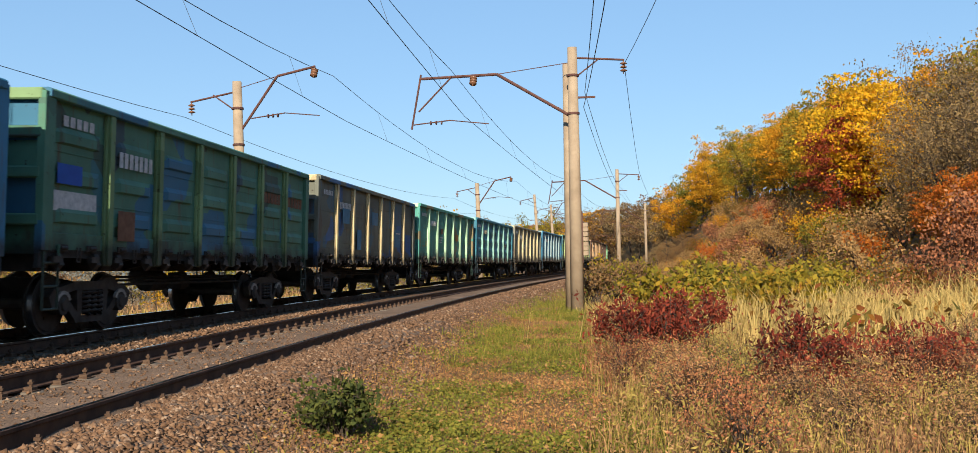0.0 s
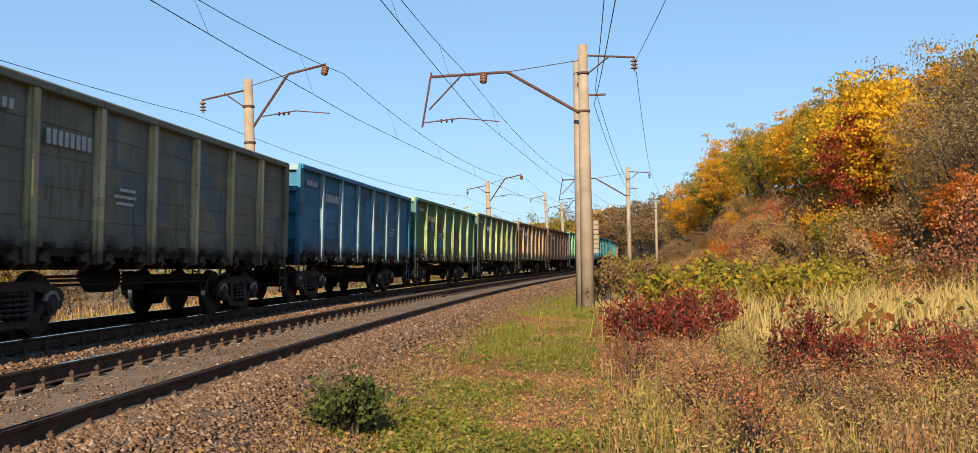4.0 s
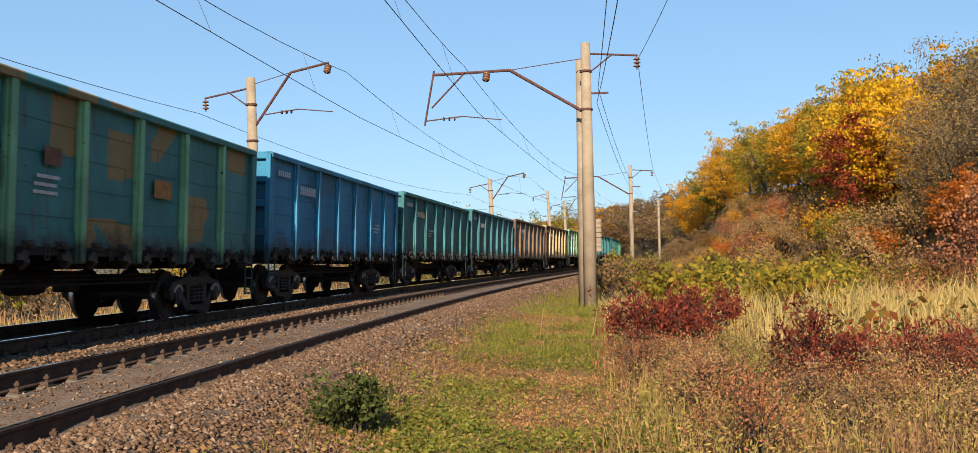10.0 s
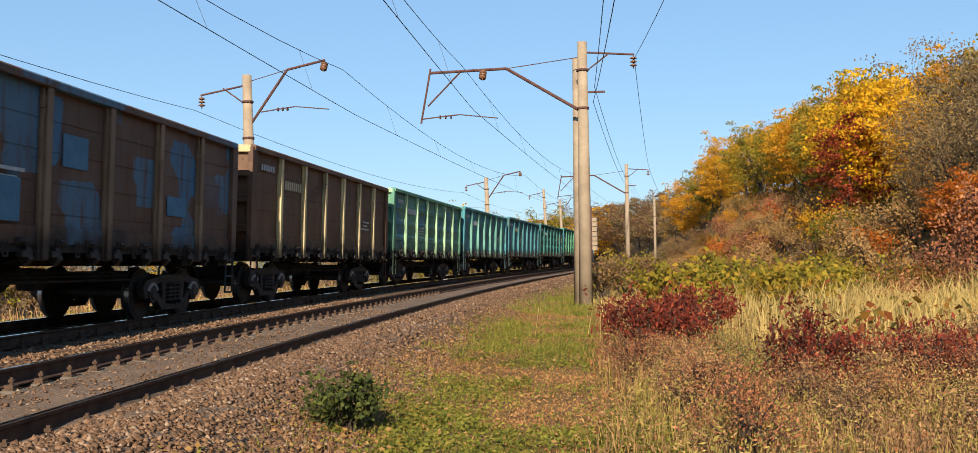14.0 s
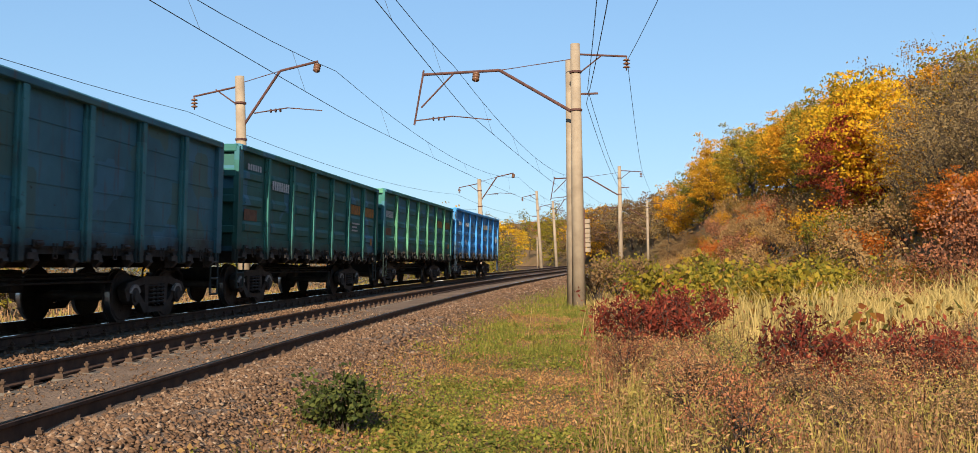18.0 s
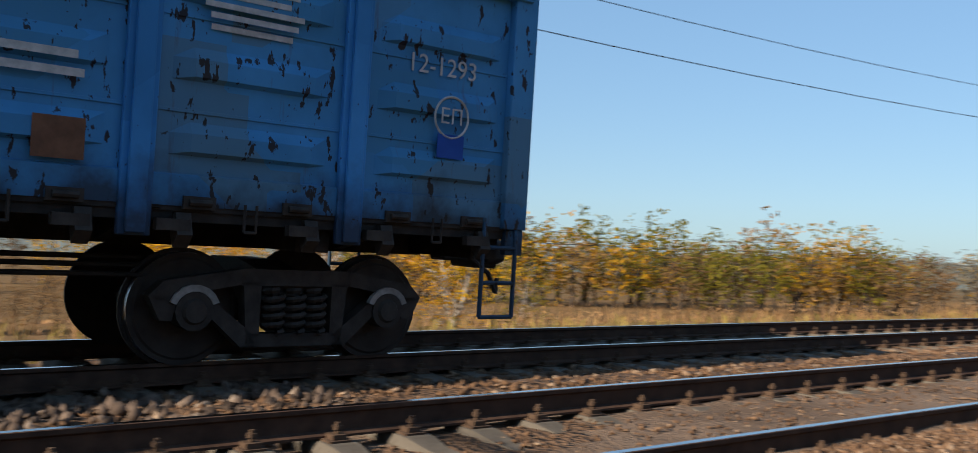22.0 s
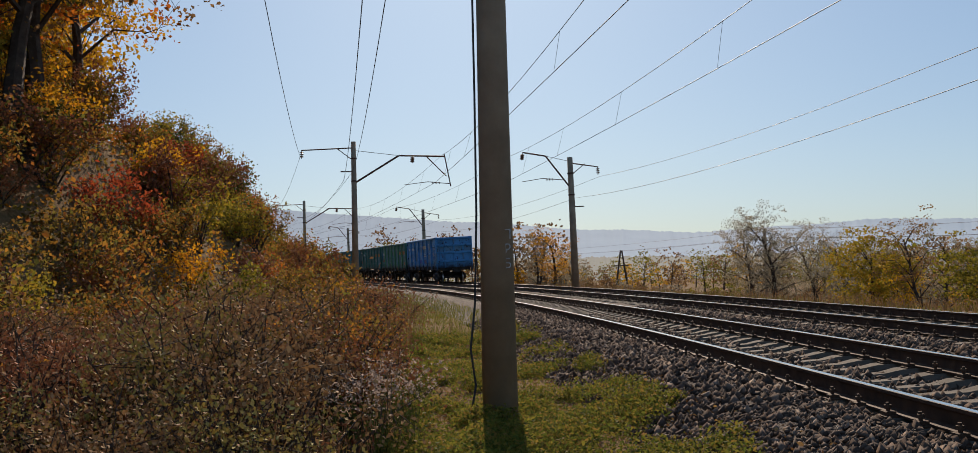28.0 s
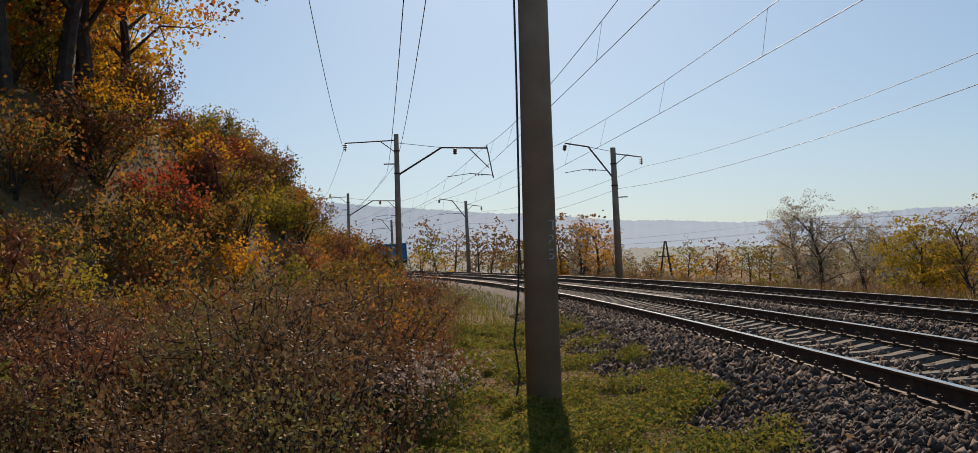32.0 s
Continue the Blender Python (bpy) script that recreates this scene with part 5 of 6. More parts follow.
    for s, u, k, size in ((-29.0, 6.4, "orange", 1.0), (-31.0, 6.6, "brown", 0.95), (-26.5, 6.6, "olive", 0.9), (-33.0, 9.0, "orange", 1.0), (-28, 10, "olive", 1.0), (-37, 8.0, "gold", 0.8), (-24, 8.0, "brown", 0.95)):
        big(s, u, k, size)
    back = {"orange": 4, "gold": 3, "yellow": 1.5, "olive": 2, "brown": 1.5}
    for u, step, size in ((13, 6.0, 1.05), (18, 7.5, 1.1), (26, 9, 1.1)):
        s = -26.0
        while s > -62:
            put(s + random.uniform(-1.5, 1.5), u + random.uniform(-1.5, 1.5), back, size * random.uniform(0.85, 1.15))
            s -= step
    for s, u in ((118, -1), (124, -1.5), (130, -1), (136, -0.5), (142, 0), (148, 0.5), (127, 2), (139, 2.5)):
        put(s, u, {"dull": 3, "brown": 2}, random.uniform(0.28, 0.42))
    for _ in range(230):
        a, dist = radians(random.uniform(-10, 6)), random.uniform(195, 430)
        x, y = -math.sin(a) * dist, math.cos(a) * dist
        size, turn, k = random.uniform(0.8, 1.2), random.uniform(0, 6), choose({"brown": 4, "dull": 3, "olive": 2, "gold": 1})
        if not -20 < along(x, y)[1][0] < 9:
            WOOD.append((random.choice(THIN + TREES[:2])[0], x, y, size, turn, k))
    # far wood where the line bends away
    for _ in range(40):
        s, o = random.uniform(165, 420), random.choice((random.uniform(14, 60), random.uniform(-60, -24)))
        x, y, _ = at(s, o)
        k = choose({"brown": 4, "olive": 2, "gold": 2, "orange": 1})
        WOOD.append((random.choice(THIN + TREES[:2])[0], x, y, random.uniform(0.8, 1.2), random.uniform(0, 6), k))


def hill_shrubs():
    for lo, hi, umin, umax, n, kinds in ((-72, -13, -1.5, 8.0, 150, {"mixed": 4.5, "gold": 0.7, "orange": 0.7, "olive": 2.0, "russet": 2.4, "green": 1.0, "red": 0.5}),
                                         (16, 120, -2.0, 6.5, 120, {"orange": 1.0, "mixed": 2, "gold": 1.0, "tan": 6.5, "russet": 0.7, "olive": 1.2, "red": 0.2}),
                                         (-12, 18, 0.5, 9, 26, {"mixed": 4, "brown": 3, "olive": 3})):
        for _ in range(n):
            s = random.uniform(lo, hi)
            u = random.uniform(umin, umax)
            x, y, _z = at(s, float(np.interp(s, FOOT_S, FOOT_O)) + u)
            k = choose(kinds if not 10 < s < 34 else {"mixed": 2, "russet": 3, "tan": 2, "orange": 0.6})
            plant("shrub", random.choice(BUSH), ("branchwork", "foliage"), x, y, random.uniform(0.7, 1.25) * (1 if u > 0 else 0.75), random.uniform(0, 6.28), M["bark"], LEAF[k], SHRUB[k], "shrub", "shrubs on the slope")


VALLEY = {"brown": "bare grey-brown tree in the valley", "olive": "olive-green tree in the valley", "yellow": "yellow tree in the valley", "gold": "golden tree in the valley", "green": "green tree in the valley"}


def valley():
    """Trees and thickets beyond the far track."""
    def put(az, dist, size, k, thin, bark="bark"):
        a = radians(az)
        x, y = -math.sin(a) * dist, math.cos(a) * dist
        if thin == "airy":
            plant("tree", random.choice(AIRY), ("trunk", "crown"), x, y, size, random.uniform(0, 6.28), M["bark"], LEAF[k], "many-stemmed tree with thin pale leaves in the valley, haze painted in" if k == "haze" else VALLEY[k], "tree", "trees in the valley")
            return
        if dist > 92:
            WOOD.append((random.choice(THIN if thin else TREES)[0], x, y, size, random.uniform(0, 6.28), k))
            return
        plant("tree", random.choice(THIN if thin else TREES), ("trunk", "crown"), x, y, size, random.uniform(0, 6.28), M[bark], LEAF[k], VALLEY[k] if k != "orange" else "orange-leaved tree beside the line", "tree", "trees in the valley")

    for az in np.arange(3, 44, 0.75):
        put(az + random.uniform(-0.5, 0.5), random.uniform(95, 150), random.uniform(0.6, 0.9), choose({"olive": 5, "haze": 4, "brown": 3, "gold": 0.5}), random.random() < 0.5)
    for az in np.arange(2, 60, 1.5):
        put(az, random.uniform(170, 260), random.uniform(0.9, 1.3), choose({"olive": 3, "brown": 4}), random.random() < 0.4)
    for az in np.arange(28, 60, 0.62):
        put(az + random.uniform(-0.3, 0.3), random.uniform(93, 112), random.uniform(0.75, 1.1), choose({"olive": 4, "brown": 3, "gold": 2, "tan": 2}), random.random() < 0.25)
    for az, dist, size, k, thin in ((49.5, 44, 0.55, "olive", True), (52.5, 42, 0.9, "gold", True), (54, 40, 0.85, "yellow", True), (63, 38, 1.0, "brown", True), (66, 41, 1.05, "gold", True), (70, 60, 0.8, "yellow", False)):
        put(az, dist, size, k, thin, "birch_bark" if thin else "bark")
    for az in np.arange(56, 128, 1.25):
        put(az, random.uniform(44, 74), random.uniform(0.36, 0.56), choose({"brown": 6, "gold": 0.7, "olive": 2.5, "yellow": 0.5}), random.random() < 0.65)
    put(131.2, 33, 0.62, "gold", False)
    put(133.5, 36, 0.6, "gold", False)
    put(127.5, 36, 0.7, "brown", True)
    for az in (124, 121, 117.5):
        put(az, random.uniform(34, 44), 0.62, "brown", True)
    for az in np.arange(58, 140, 1.6):
        put(az, random.uniform(95, 150), random.uniform(0.6, 0.9), choose({"brown": 4, "olive": 2, "gold": 1}), random.random() < 0.5)
    for az, dist, size, k, thin in ((144.5, 55, 0.55, "green", False), (148, 62, 0.6, "olive", False), (150.5, 60, 0.62, "olive", False), (153, 66, 0.7, "brown", True), (156, 70, 0.65, "olive", False), (155, 85, 0.5, "olive", False),
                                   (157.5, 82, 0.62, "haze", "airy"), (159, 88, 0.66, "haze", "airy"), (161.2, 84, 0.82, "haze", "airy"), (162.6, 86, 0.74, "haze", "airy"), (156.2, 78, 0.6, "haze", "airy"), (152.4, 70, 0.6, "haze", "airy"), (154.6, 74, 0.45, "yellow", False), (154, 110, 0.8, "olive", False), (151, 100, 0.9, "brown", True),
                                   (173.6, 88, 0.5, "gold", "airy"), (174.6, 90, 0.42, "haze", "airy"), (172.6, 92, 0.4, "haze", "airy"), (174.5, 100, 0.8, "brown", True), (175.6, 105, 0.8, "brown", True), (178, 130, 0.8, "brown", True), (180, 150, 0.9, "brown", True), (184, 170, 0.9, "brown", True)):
        put(az, dist, size * 1.3, k, thin)
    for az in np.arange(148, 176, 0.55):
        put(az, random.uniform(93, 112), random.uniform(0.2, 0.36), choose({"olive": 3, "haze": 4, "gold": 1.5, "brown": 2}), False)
    for az in np.arange(132, 192, 0.5):
        put(az, random.uniform(120, 220), random.uniform(0.55, 0.9), choose({"brown": 4, "olive": 3, "gold": 1}), random.random() < 0.5)


hill_trees()
hill_shrubs()
valley()
far_wood()


def scatter(n, smin, smax, omin, omax, rng=RNG, power=1.0):
    """n points of the plan along the line, with their ground heights."""
    s = rng.uniform(smin, smax, n)
    o = omin + (omax - omin) * rng.uniform(0, 1, n) ** power
    th = heading(s)
    x, y = np.interp(s, SS, CX) + o * np.cos(th), np.interp(s, SS, CY) - o * np.sin(th)
    return np.stack([x, y, ground_z(x, y)], 1)


def stuff(name, chunks, material, label, category):
    verts, faces, n = [], [], 0
    for v, f in chunks:
        verts.append(v)
        if f.shape[1] == 4:
            f = np.concatenate([f[:, [0, 1, 2]], f[:, [0, 2, 3]]])
        faces.append(f + n)
        n += len(v)
    ob = ob_from(name, np.concatenate(verts), np.concatenate(faces), material)
    return tagged(ob, label, category, kind="stuff")


def patchy(x, y, cell, seed=0.0):
    """Smooth random patches of the given size over the plan, 0 to 1."""
    def corner(i, j):
        h = np.sin(i * 127.1 + j * 311.7 + seed * 74.7) * 43758.5453
        return h - np.floor(h)
    gx, gy = x / cell, y / cell
    i, j = np.floor(gx), np.floor(gy)
    fx, fy = gx - i, gy - j
    fx, fy = fx * fx * (3 - 2 * fx), fy * fy * (3 - 2 * fy)
    return (corner(i, j) * (1 - fx) + corner(i + 1, j) * fx) * (1 - fy) + (corner(i, j + 1) * (1 - fx) + corner(i + 1, j + 1) * fx) * fy


def strew(n, s0, s1, o0, o1, keep=None, power=1.0):
    """Points on the surface of verge or ballast, denser towards s0; keep(x, y, o) thins them out."""
    s = s0 + (s1 - s0) * RNG.uniform(0, 1, n) ** power
    o = RNG.uniform(o0, o1, n)
    th = heading(s)
    x, y = np.interp(s, SS, CX) + o * np.cos(th), np.interp(s, SS, CY) - o * np.sin(th)
    bed_z = np.interp(s, SS, CZ) + np.interp(o, [q for q, _ in BED], [h for _, h in BED]) + 0.02 * smooth(1.5, 6, s)
    z = np.maximum(ground_z(x, y), np.where(o < 3.4, bed_z, -9.0))
    q = np.stack([x, y, z], 1)
    return q if keep is None else q[RNG.uniform(0, 1, n) < keep(x, y, o)]


def greenness(x, y, o):
    """Where the verge is green: patches, thinning out over the ballast."""
    v = 0.55 * patchy(x, y, 1.1, 1) + 0.3 * patchy(x, y, 0.45, 2) + 0.15 * patchy(x, y, 2.6, 3)
    return smooth(0.30, 0.72, v) * smooth(1.7, 3.3, o + 0.8 * (patchy(x, y, 0.8, 4) - 0.5))


def witheredness(x, y, o):
    return (1 - 0.85 * greenness(x, y, o)) * smooth(1.6, 3.0, o + 0.8 * (patchy(x, y, 0.6, 5) - 0.5))


def lift(q, lo, hi):
    return q + RNG.uniform(lo, hi, (len(q), 1)) * np.array([0, 0, 1.0])


def mound(ctr, n, r, h):
    """Leaf places over one low dome of herbs."""
    g = RNG.normal(size=(n, 3))
    g[:, 2] = abs(g[:, 2])
    return g / np.linalg.norm(g, axis=1)[:, None] * RNG.uniform(0.6, 1.1, (n, 1)) * [r, r, h] + ctr


def weed_stand(q, height, bits, leaf, heads, head_size, stem=0.008):
    """Upright dry weeds: forked thin stems, small withered leaves, seed heads."""
    hh = RNG.uniform(0.55, 1.1, len(q)) * height
    tilt = RNG.normal(size=(len(q), 2)) * 0.14
    top = q + np.column_stack([tilt * hh[:, None], hh])
    c = [blade_strip(q + RNG.normal(size=q.shape) * [0.04, 0.04, 0], hh * (0.8 + 0.1 * k), stem, 0.3, bend=0.1) for k in range(3)]
    for k in range(bits):
        t = RNG.uniform(0.25, 1.0, (len(q), 1))
        c.append(kites(q + (top - q) * t + RNG.normal(size=q.shape) * 0.09, RNG.uniform(0.6, 1.3, len(q)) * leaf, 0.34, 0.4))
    for k in range(heads):
        c.append(kites(top + RNG.normal(size=q.shape) * [0.08, 0.08, 0.09], head_size, 0.55, 0.0))
    return c


def near_plants():
    # green herbs and turf on the path side, in patches
    g = strew(62000, 6.5, 34, 1.7, 5.6, greenness, 1.7)
    far = np.concatenate([strew(6000, 30, 80, 2.2, 6), strew(9000, 16, 40, 2.0, 5.6, greenness), strew(16000, -95, -24, 1.9, 5.8), strew(9000, -6, 7.5, 2.5, 9.0, greenness)])
    blades = strew(26000, 6.5, 36, 2.0, 5.8, lambda x, y, o: 0.25 + 0.75 * greenness(x, y, o), 1.5)
    back_side = strew(7000, -26, -4, 2.0, 5.0, lambda x, y, o: 0.2 + 0.8 * smooth(0.45, 0.6, patchy(x, y, 0.9, 8)))
    stuff("turf", [kites(lift(g, 0.01, 0.075), 0.045, 0.5, 0.0, flat=0.45), blade_strip(blades, 0.09, 0.006, 0.8), kites(lift(back_side, 0.01, 0.05), 0.04, 0.5, 0.0, flat=0.4), blade_strip(far, 0.2, 0.014, 0.7)], LEAF["turf"], "low green turf and weeds in uneven patches", "grass")
    w = strew(52000, 6.5, 34, 1.6, 5.8, witheredness, 1.7)
    wb = np.concatenate([strew(16000, 6.5, 30, 1.8, 5.8, witheredness, 1.6), strew(12000, 18, 55, 1.9, 5.6, witheredness), strew(12000, -6, 7.5, 2.5, 10.0)])
    back_side = strew(16000, -26, -4, 1.7, 5.2)
    stuff("dry_turf", [kites(lift(w, 0.004, 0.05), 0.034, 0.5, 0, flat=0.4), blade_strip(wb, 0.08, 0.006, 1.1), kites(lift(back_side, 0.004, 0.04), 0.034, 0.5, 0, flat=0.4)], LEAF["litter"], "withered brown herbs and grass between the green turf", "grass")
    f = np.concatenate([strew(1500, 6.5, 30, 1.8, 5.6, None, 1.4), strew(500, -26, -5, 1.8, 5)])
    stuff("fallen_leaves", [kites(lift(f, 0.03, 0.09), 0.05, 0.65, 0, flat=0.6)], LEAF["tan"], "pale fallen leaves lying on the turf", "leaves")
    # leafy herbs in low mounds
    c = []
    for q in strew(330, 7.0, 30, 2.2, 5.4, greenness, 1.4):
        c.append(kites(mound(q, 80, random.uniform(0.08, 0.22), random.uniform(0.05, 0.12)), 0.05, 0.5, 0.1, flat=0.3))
    for q in strew(760, -24, -5, 2.0, 5.0, lambda x, y, o: smooth(0.18, 0.45, patchy(x, y, 1.3, 6)) * smooth(1.7, 2.5, o + 1.2 * (patchy(x, y, 1.1, 7) - 0.5))):
        near = 1.0 if q[1] > -15 else 0.5
        r = random.uniform(0.14, 0.36)
        c.append(kites(mound(q, int(280 * near), r, r * random.uniform(0.5, 0.85)), 0.042 / near ** 0.4, 0.48, 0.1, flat=0.2))
    stuff("herbs", c, LEAF["herb"], "low mounds of green and yellowing herbs", "plants")
    # tall straw-coloured grass
    c = []
    for cx0, cy0, n, h in ((6.5, 20, 1400, 1.0), (8.5, 22, 1600, 1.15), (5.5, 24, 1200, 1.1), (10, 26, 1100, 1.1), (9.0, 18, 1500, 1.0), (11.5, 21, 900, 1.0), (4.2, 21, 900, 0.95), (6.0, 17, 900, 0.8), (7.6, 15.6, 800, 0.75)):
        g = RNG.normal(size=(n, 2)) * [1.1, 1.5] + [cx0, cy0]
        c.append(blade_strip(np.column_stack([g, ground_z(g[:, 0], g[:, 1])]), h, 0.022, 0.45, bend=0.55))
    c.append(blade_strip(strew(3500, 32, 62, 4.4, 6.6), 0.3, 0.014, 0.5, bend=0.4))
    stuff("tall_grass", c, LEAF["straw"], "tall straw-coloured grass bending over", "grass")
    # dry weeds in patches of their own colour
    edge = lambda x, y, o: smooth(4.7, 5.6, o + 0.9 * (patchy(x, y, 1.2, 9) - 0.5))
    p = np.concatenate([strew(4600, 6.5, 15.5, 4.6, 11, edge), strew(2600, 15, 30, 4.8, 11, edge), strew(500, 26, 60, 4.8, 11), strew(4200, -20, -5.0, 4.6, 10.5, edge), strew(900, -60, -20, 4.6, 8.5), strew(700, -95, -24, 3.4, 7.0), strew(500, -5, 6.5, 6, 12)])
    p = p[np.hypot(p[:, 0], p[:, 1]) > 3.4]
    clear_of = (p[:, 1] > 0) & (np.abs(p[:, 0] / np.maximum(p[:, 1], 0.1) - 0.27) < 0.13) & (p[:, 1] > 12.5)
    p = p[~clear_of | (RNG.uniform(size=len(p)) < 0.35)]
    tone = 0.6 * patchy(p[:, 0], p[:, 1], 1.5, 10) + 0.4 * patchy(p[:, 0], p[:, 1], 0.6, 11) + RNG.normal(size=len(p)) * 0.07
    tall = 0.36 + 0.5 * patchy(p[:, 0], p[:, 1], 0.9, 12)
    tall = tall * np.where(p[:, 1] < 0, 1.15, np.where(p[:, 1] < 9.8, 0.62, 0.8))
    for name, lo, hi, mat, label in (("russet_weeds", -9, 0.43, "russet", "reddish-brown withered weeds with seed heads"), ("dry_weeds", 0.43, 0.66, "weed", "brown withered weeds with seed heads"), ("olive_weeds", 0.66, 9, "sedge", "olive-yellow weeds going to seed")):
        pick = (tone >= lo) & (tone < hi)
        stuff(name, weed_stand(p[pick], tall[pick], 6, 0.05, 4, 0.024), LEAF[mat], label, "plants")
    # asters gone to seed
    f = strew(46, -11.0, -8.4, 4.75, 5.75)
    fluffs, st = [], []
    for k in range(11):
        hub = f + RNG.normal(size=f.shape) * [0.17, 0.17, 0.09] + [0, 0, 0.62]
        for _ in range(7):
            fluffs.append(kites(hub + RNG.normal(size=f.shape) * 0.013, 0.024, 0.8))
    stuff("seed_heads", fluffs, LEAF["fluff"], "pale fluffy seed heads on dry stems", "plants")
    st = [blade_strip(f + RNG.normal(size=f.shape) * [0.1, 0.1, 0], 0.6, 0.01, 0.3) for _ in range(5)] + [kites(f + RNG.normal(size=f.shape) * [0.16, 0.16, 0.14] + [0, 0, 0.33], 0.055, 0.4) for _ in range(30)]
    stuff("herb_stems", st, LEAF["green"], "dark leafy stems under the seed heads", "plants")
    # hillside undergrowth
    p = np.concatenate([scatter(16000, -100, -8, 6.5, 20), scatter(15000, 14, 130, 8.5, 24), scatter(5000, -10, 20, 11, 22)])
    c = []
    for k in range(2):
        c.append(kites(p + RNG.normal(size=p.shape) * [0.3, 0.3, 0.25] + [0, 0, 0.35], 0.17, 0.6, 0.2))
    stuff("undergrowth", c, LEAF["mixed"], "brown undergrowth on the hillside", "plants")
    p = scatter(9000, -90, 120, -12.5, -8.4)
    stuff("dry_verge", [blade_strip(p, 0.32, 0.03, 0.6)], LEAF["sedge"], "dry yellow verge grass beyond the far track", "grass")
    p = np.concatenate([scatter(7000, -90, 60, -34, -12), scatter(4000, -120, 140, -80, -30)])
    stuff("meadow_scrub", [kites(np.repeat(p, 3, 0) + RNG.normal(size=(len(p) * 3, 3)) * [0.6, 0.6, 0.16] + [0, 0, 0.25], 0.1, 0.5, 0.1), blade_strip(np.repeat(p, 3, 0) + RNG.normal(size=(len(p) * 3, 3)) * [0.5, 0.5, 0], 0.55, 0.022, 0.5)], LEAF["weed"], "brown scrub on the low meadow", "plants")
    # single bushes near the path
    def own(name, seed, x, y, h, r, n, leaf, mat, label, cat="bush", droop=0.4):
        plant(name, bush_data(seed, h, r, n, leaf, droop, 30), ("branchwork", "foliage"), x, y, 1.0, seed, M["bark"], LEAF[mat], label, cat)
    own("green_bush", 51, -1.95, 9.2, 0.66, 0.36, 1500, 0.062, "green", "small leafy green bush at the edge of the ballast")
    for seed, x, y, h, r, n in ((52, 1.45, 15.4, 1.2, 0.62, 1900), (53, 2.4, 15.7, 1.25, 0.62, 1900), (61, 1.95, 15.1, 0.95, 0.5, 1300)):
        own("red_bush", seed, x, y, h, r, n, 0.085, "crimson", "dark red shrub with drooping leaves beside the path", droop=0.9)
    for seed, x, y, h, r, n in ((54, 2.95, 11.3, 0.98, 0.55, 1600), (55, 3.55, 11.6, 0.85, 0.55, 1500), (56, 4.25, 11.4, 0.78, 0.55, 1400), (57, 4.85, 11.8, 0.74, 0.5, 1200), (58, 3.2, 10.9, 0.6, 0.4, 900)):
        own("red_bush", seed, x, y, h, r, n, 0.075, "crimson", "low dark red shrub among dry weeds", droop=0.9)
    for i, (x, y) in enumerate(((3.2, 24), (4.6, 26), (6.2, 27), (7.6, 28), (5.6, 23.5), (9, 29))):
        own("broadleaf_bush", 60 + i, x, y, 1.35, 1.1, 2200, 0.15, "olive", "broad-leaved green and yellow bush by the path", droop=0.5)
    for i in range(9):
        x, y, _ = at(37 + i * 3.2, 4.9 + (i % 3) * 0.7)
        own("tangled_bush", 80 + i, x, y, 1.7, 0.9, 900, 0.13, "olive" if i % 2 else "brown", "tangled withered bush beside the line")
    # low withered bushes among the weeds
    for n, lo, hi, o0, o1, kinds in ((95, -23, -6, 5.3, 10.5, {"russet": 3.2, "mixed": 1.3, "sedge": 1.2, "weed": 4, "crimson": 0.3}), (44, 7.0, 15, 5.4, 11, {"weed": 4, "russet": 3, "sedge": 1.2})):
        for _ in range(n):
            x, y, _z = at(random.uniform(lo, hi), random.uniform(o0, o1))
            k = choose(kinds)
            plant("withered_bush", random.choice(FINE_BUSH), ("branchwork", "foliage"), x, y, random.uniform(0.45, 0.8) if hi < 0 else random.uniform(0.26, 0.42), random.uniform(0, 6.28), M["bark"], LEAF[k], {"russet": "low reddish-brown withered bush", "mixed": "low bush with brown and olive leaves", "sedge": "low olive-yellow withered bush", "weed": "low brown withered bush", "crimson": "low dark red bush"}[k] + " among dry weeds", "bush", "withered bushes")
    own("red_bush", 70, 4.2, -10.5, 0.8, 0.6, 900, 0.1, "crimson", "low dark red shrub among dry weeds")


near_plants()


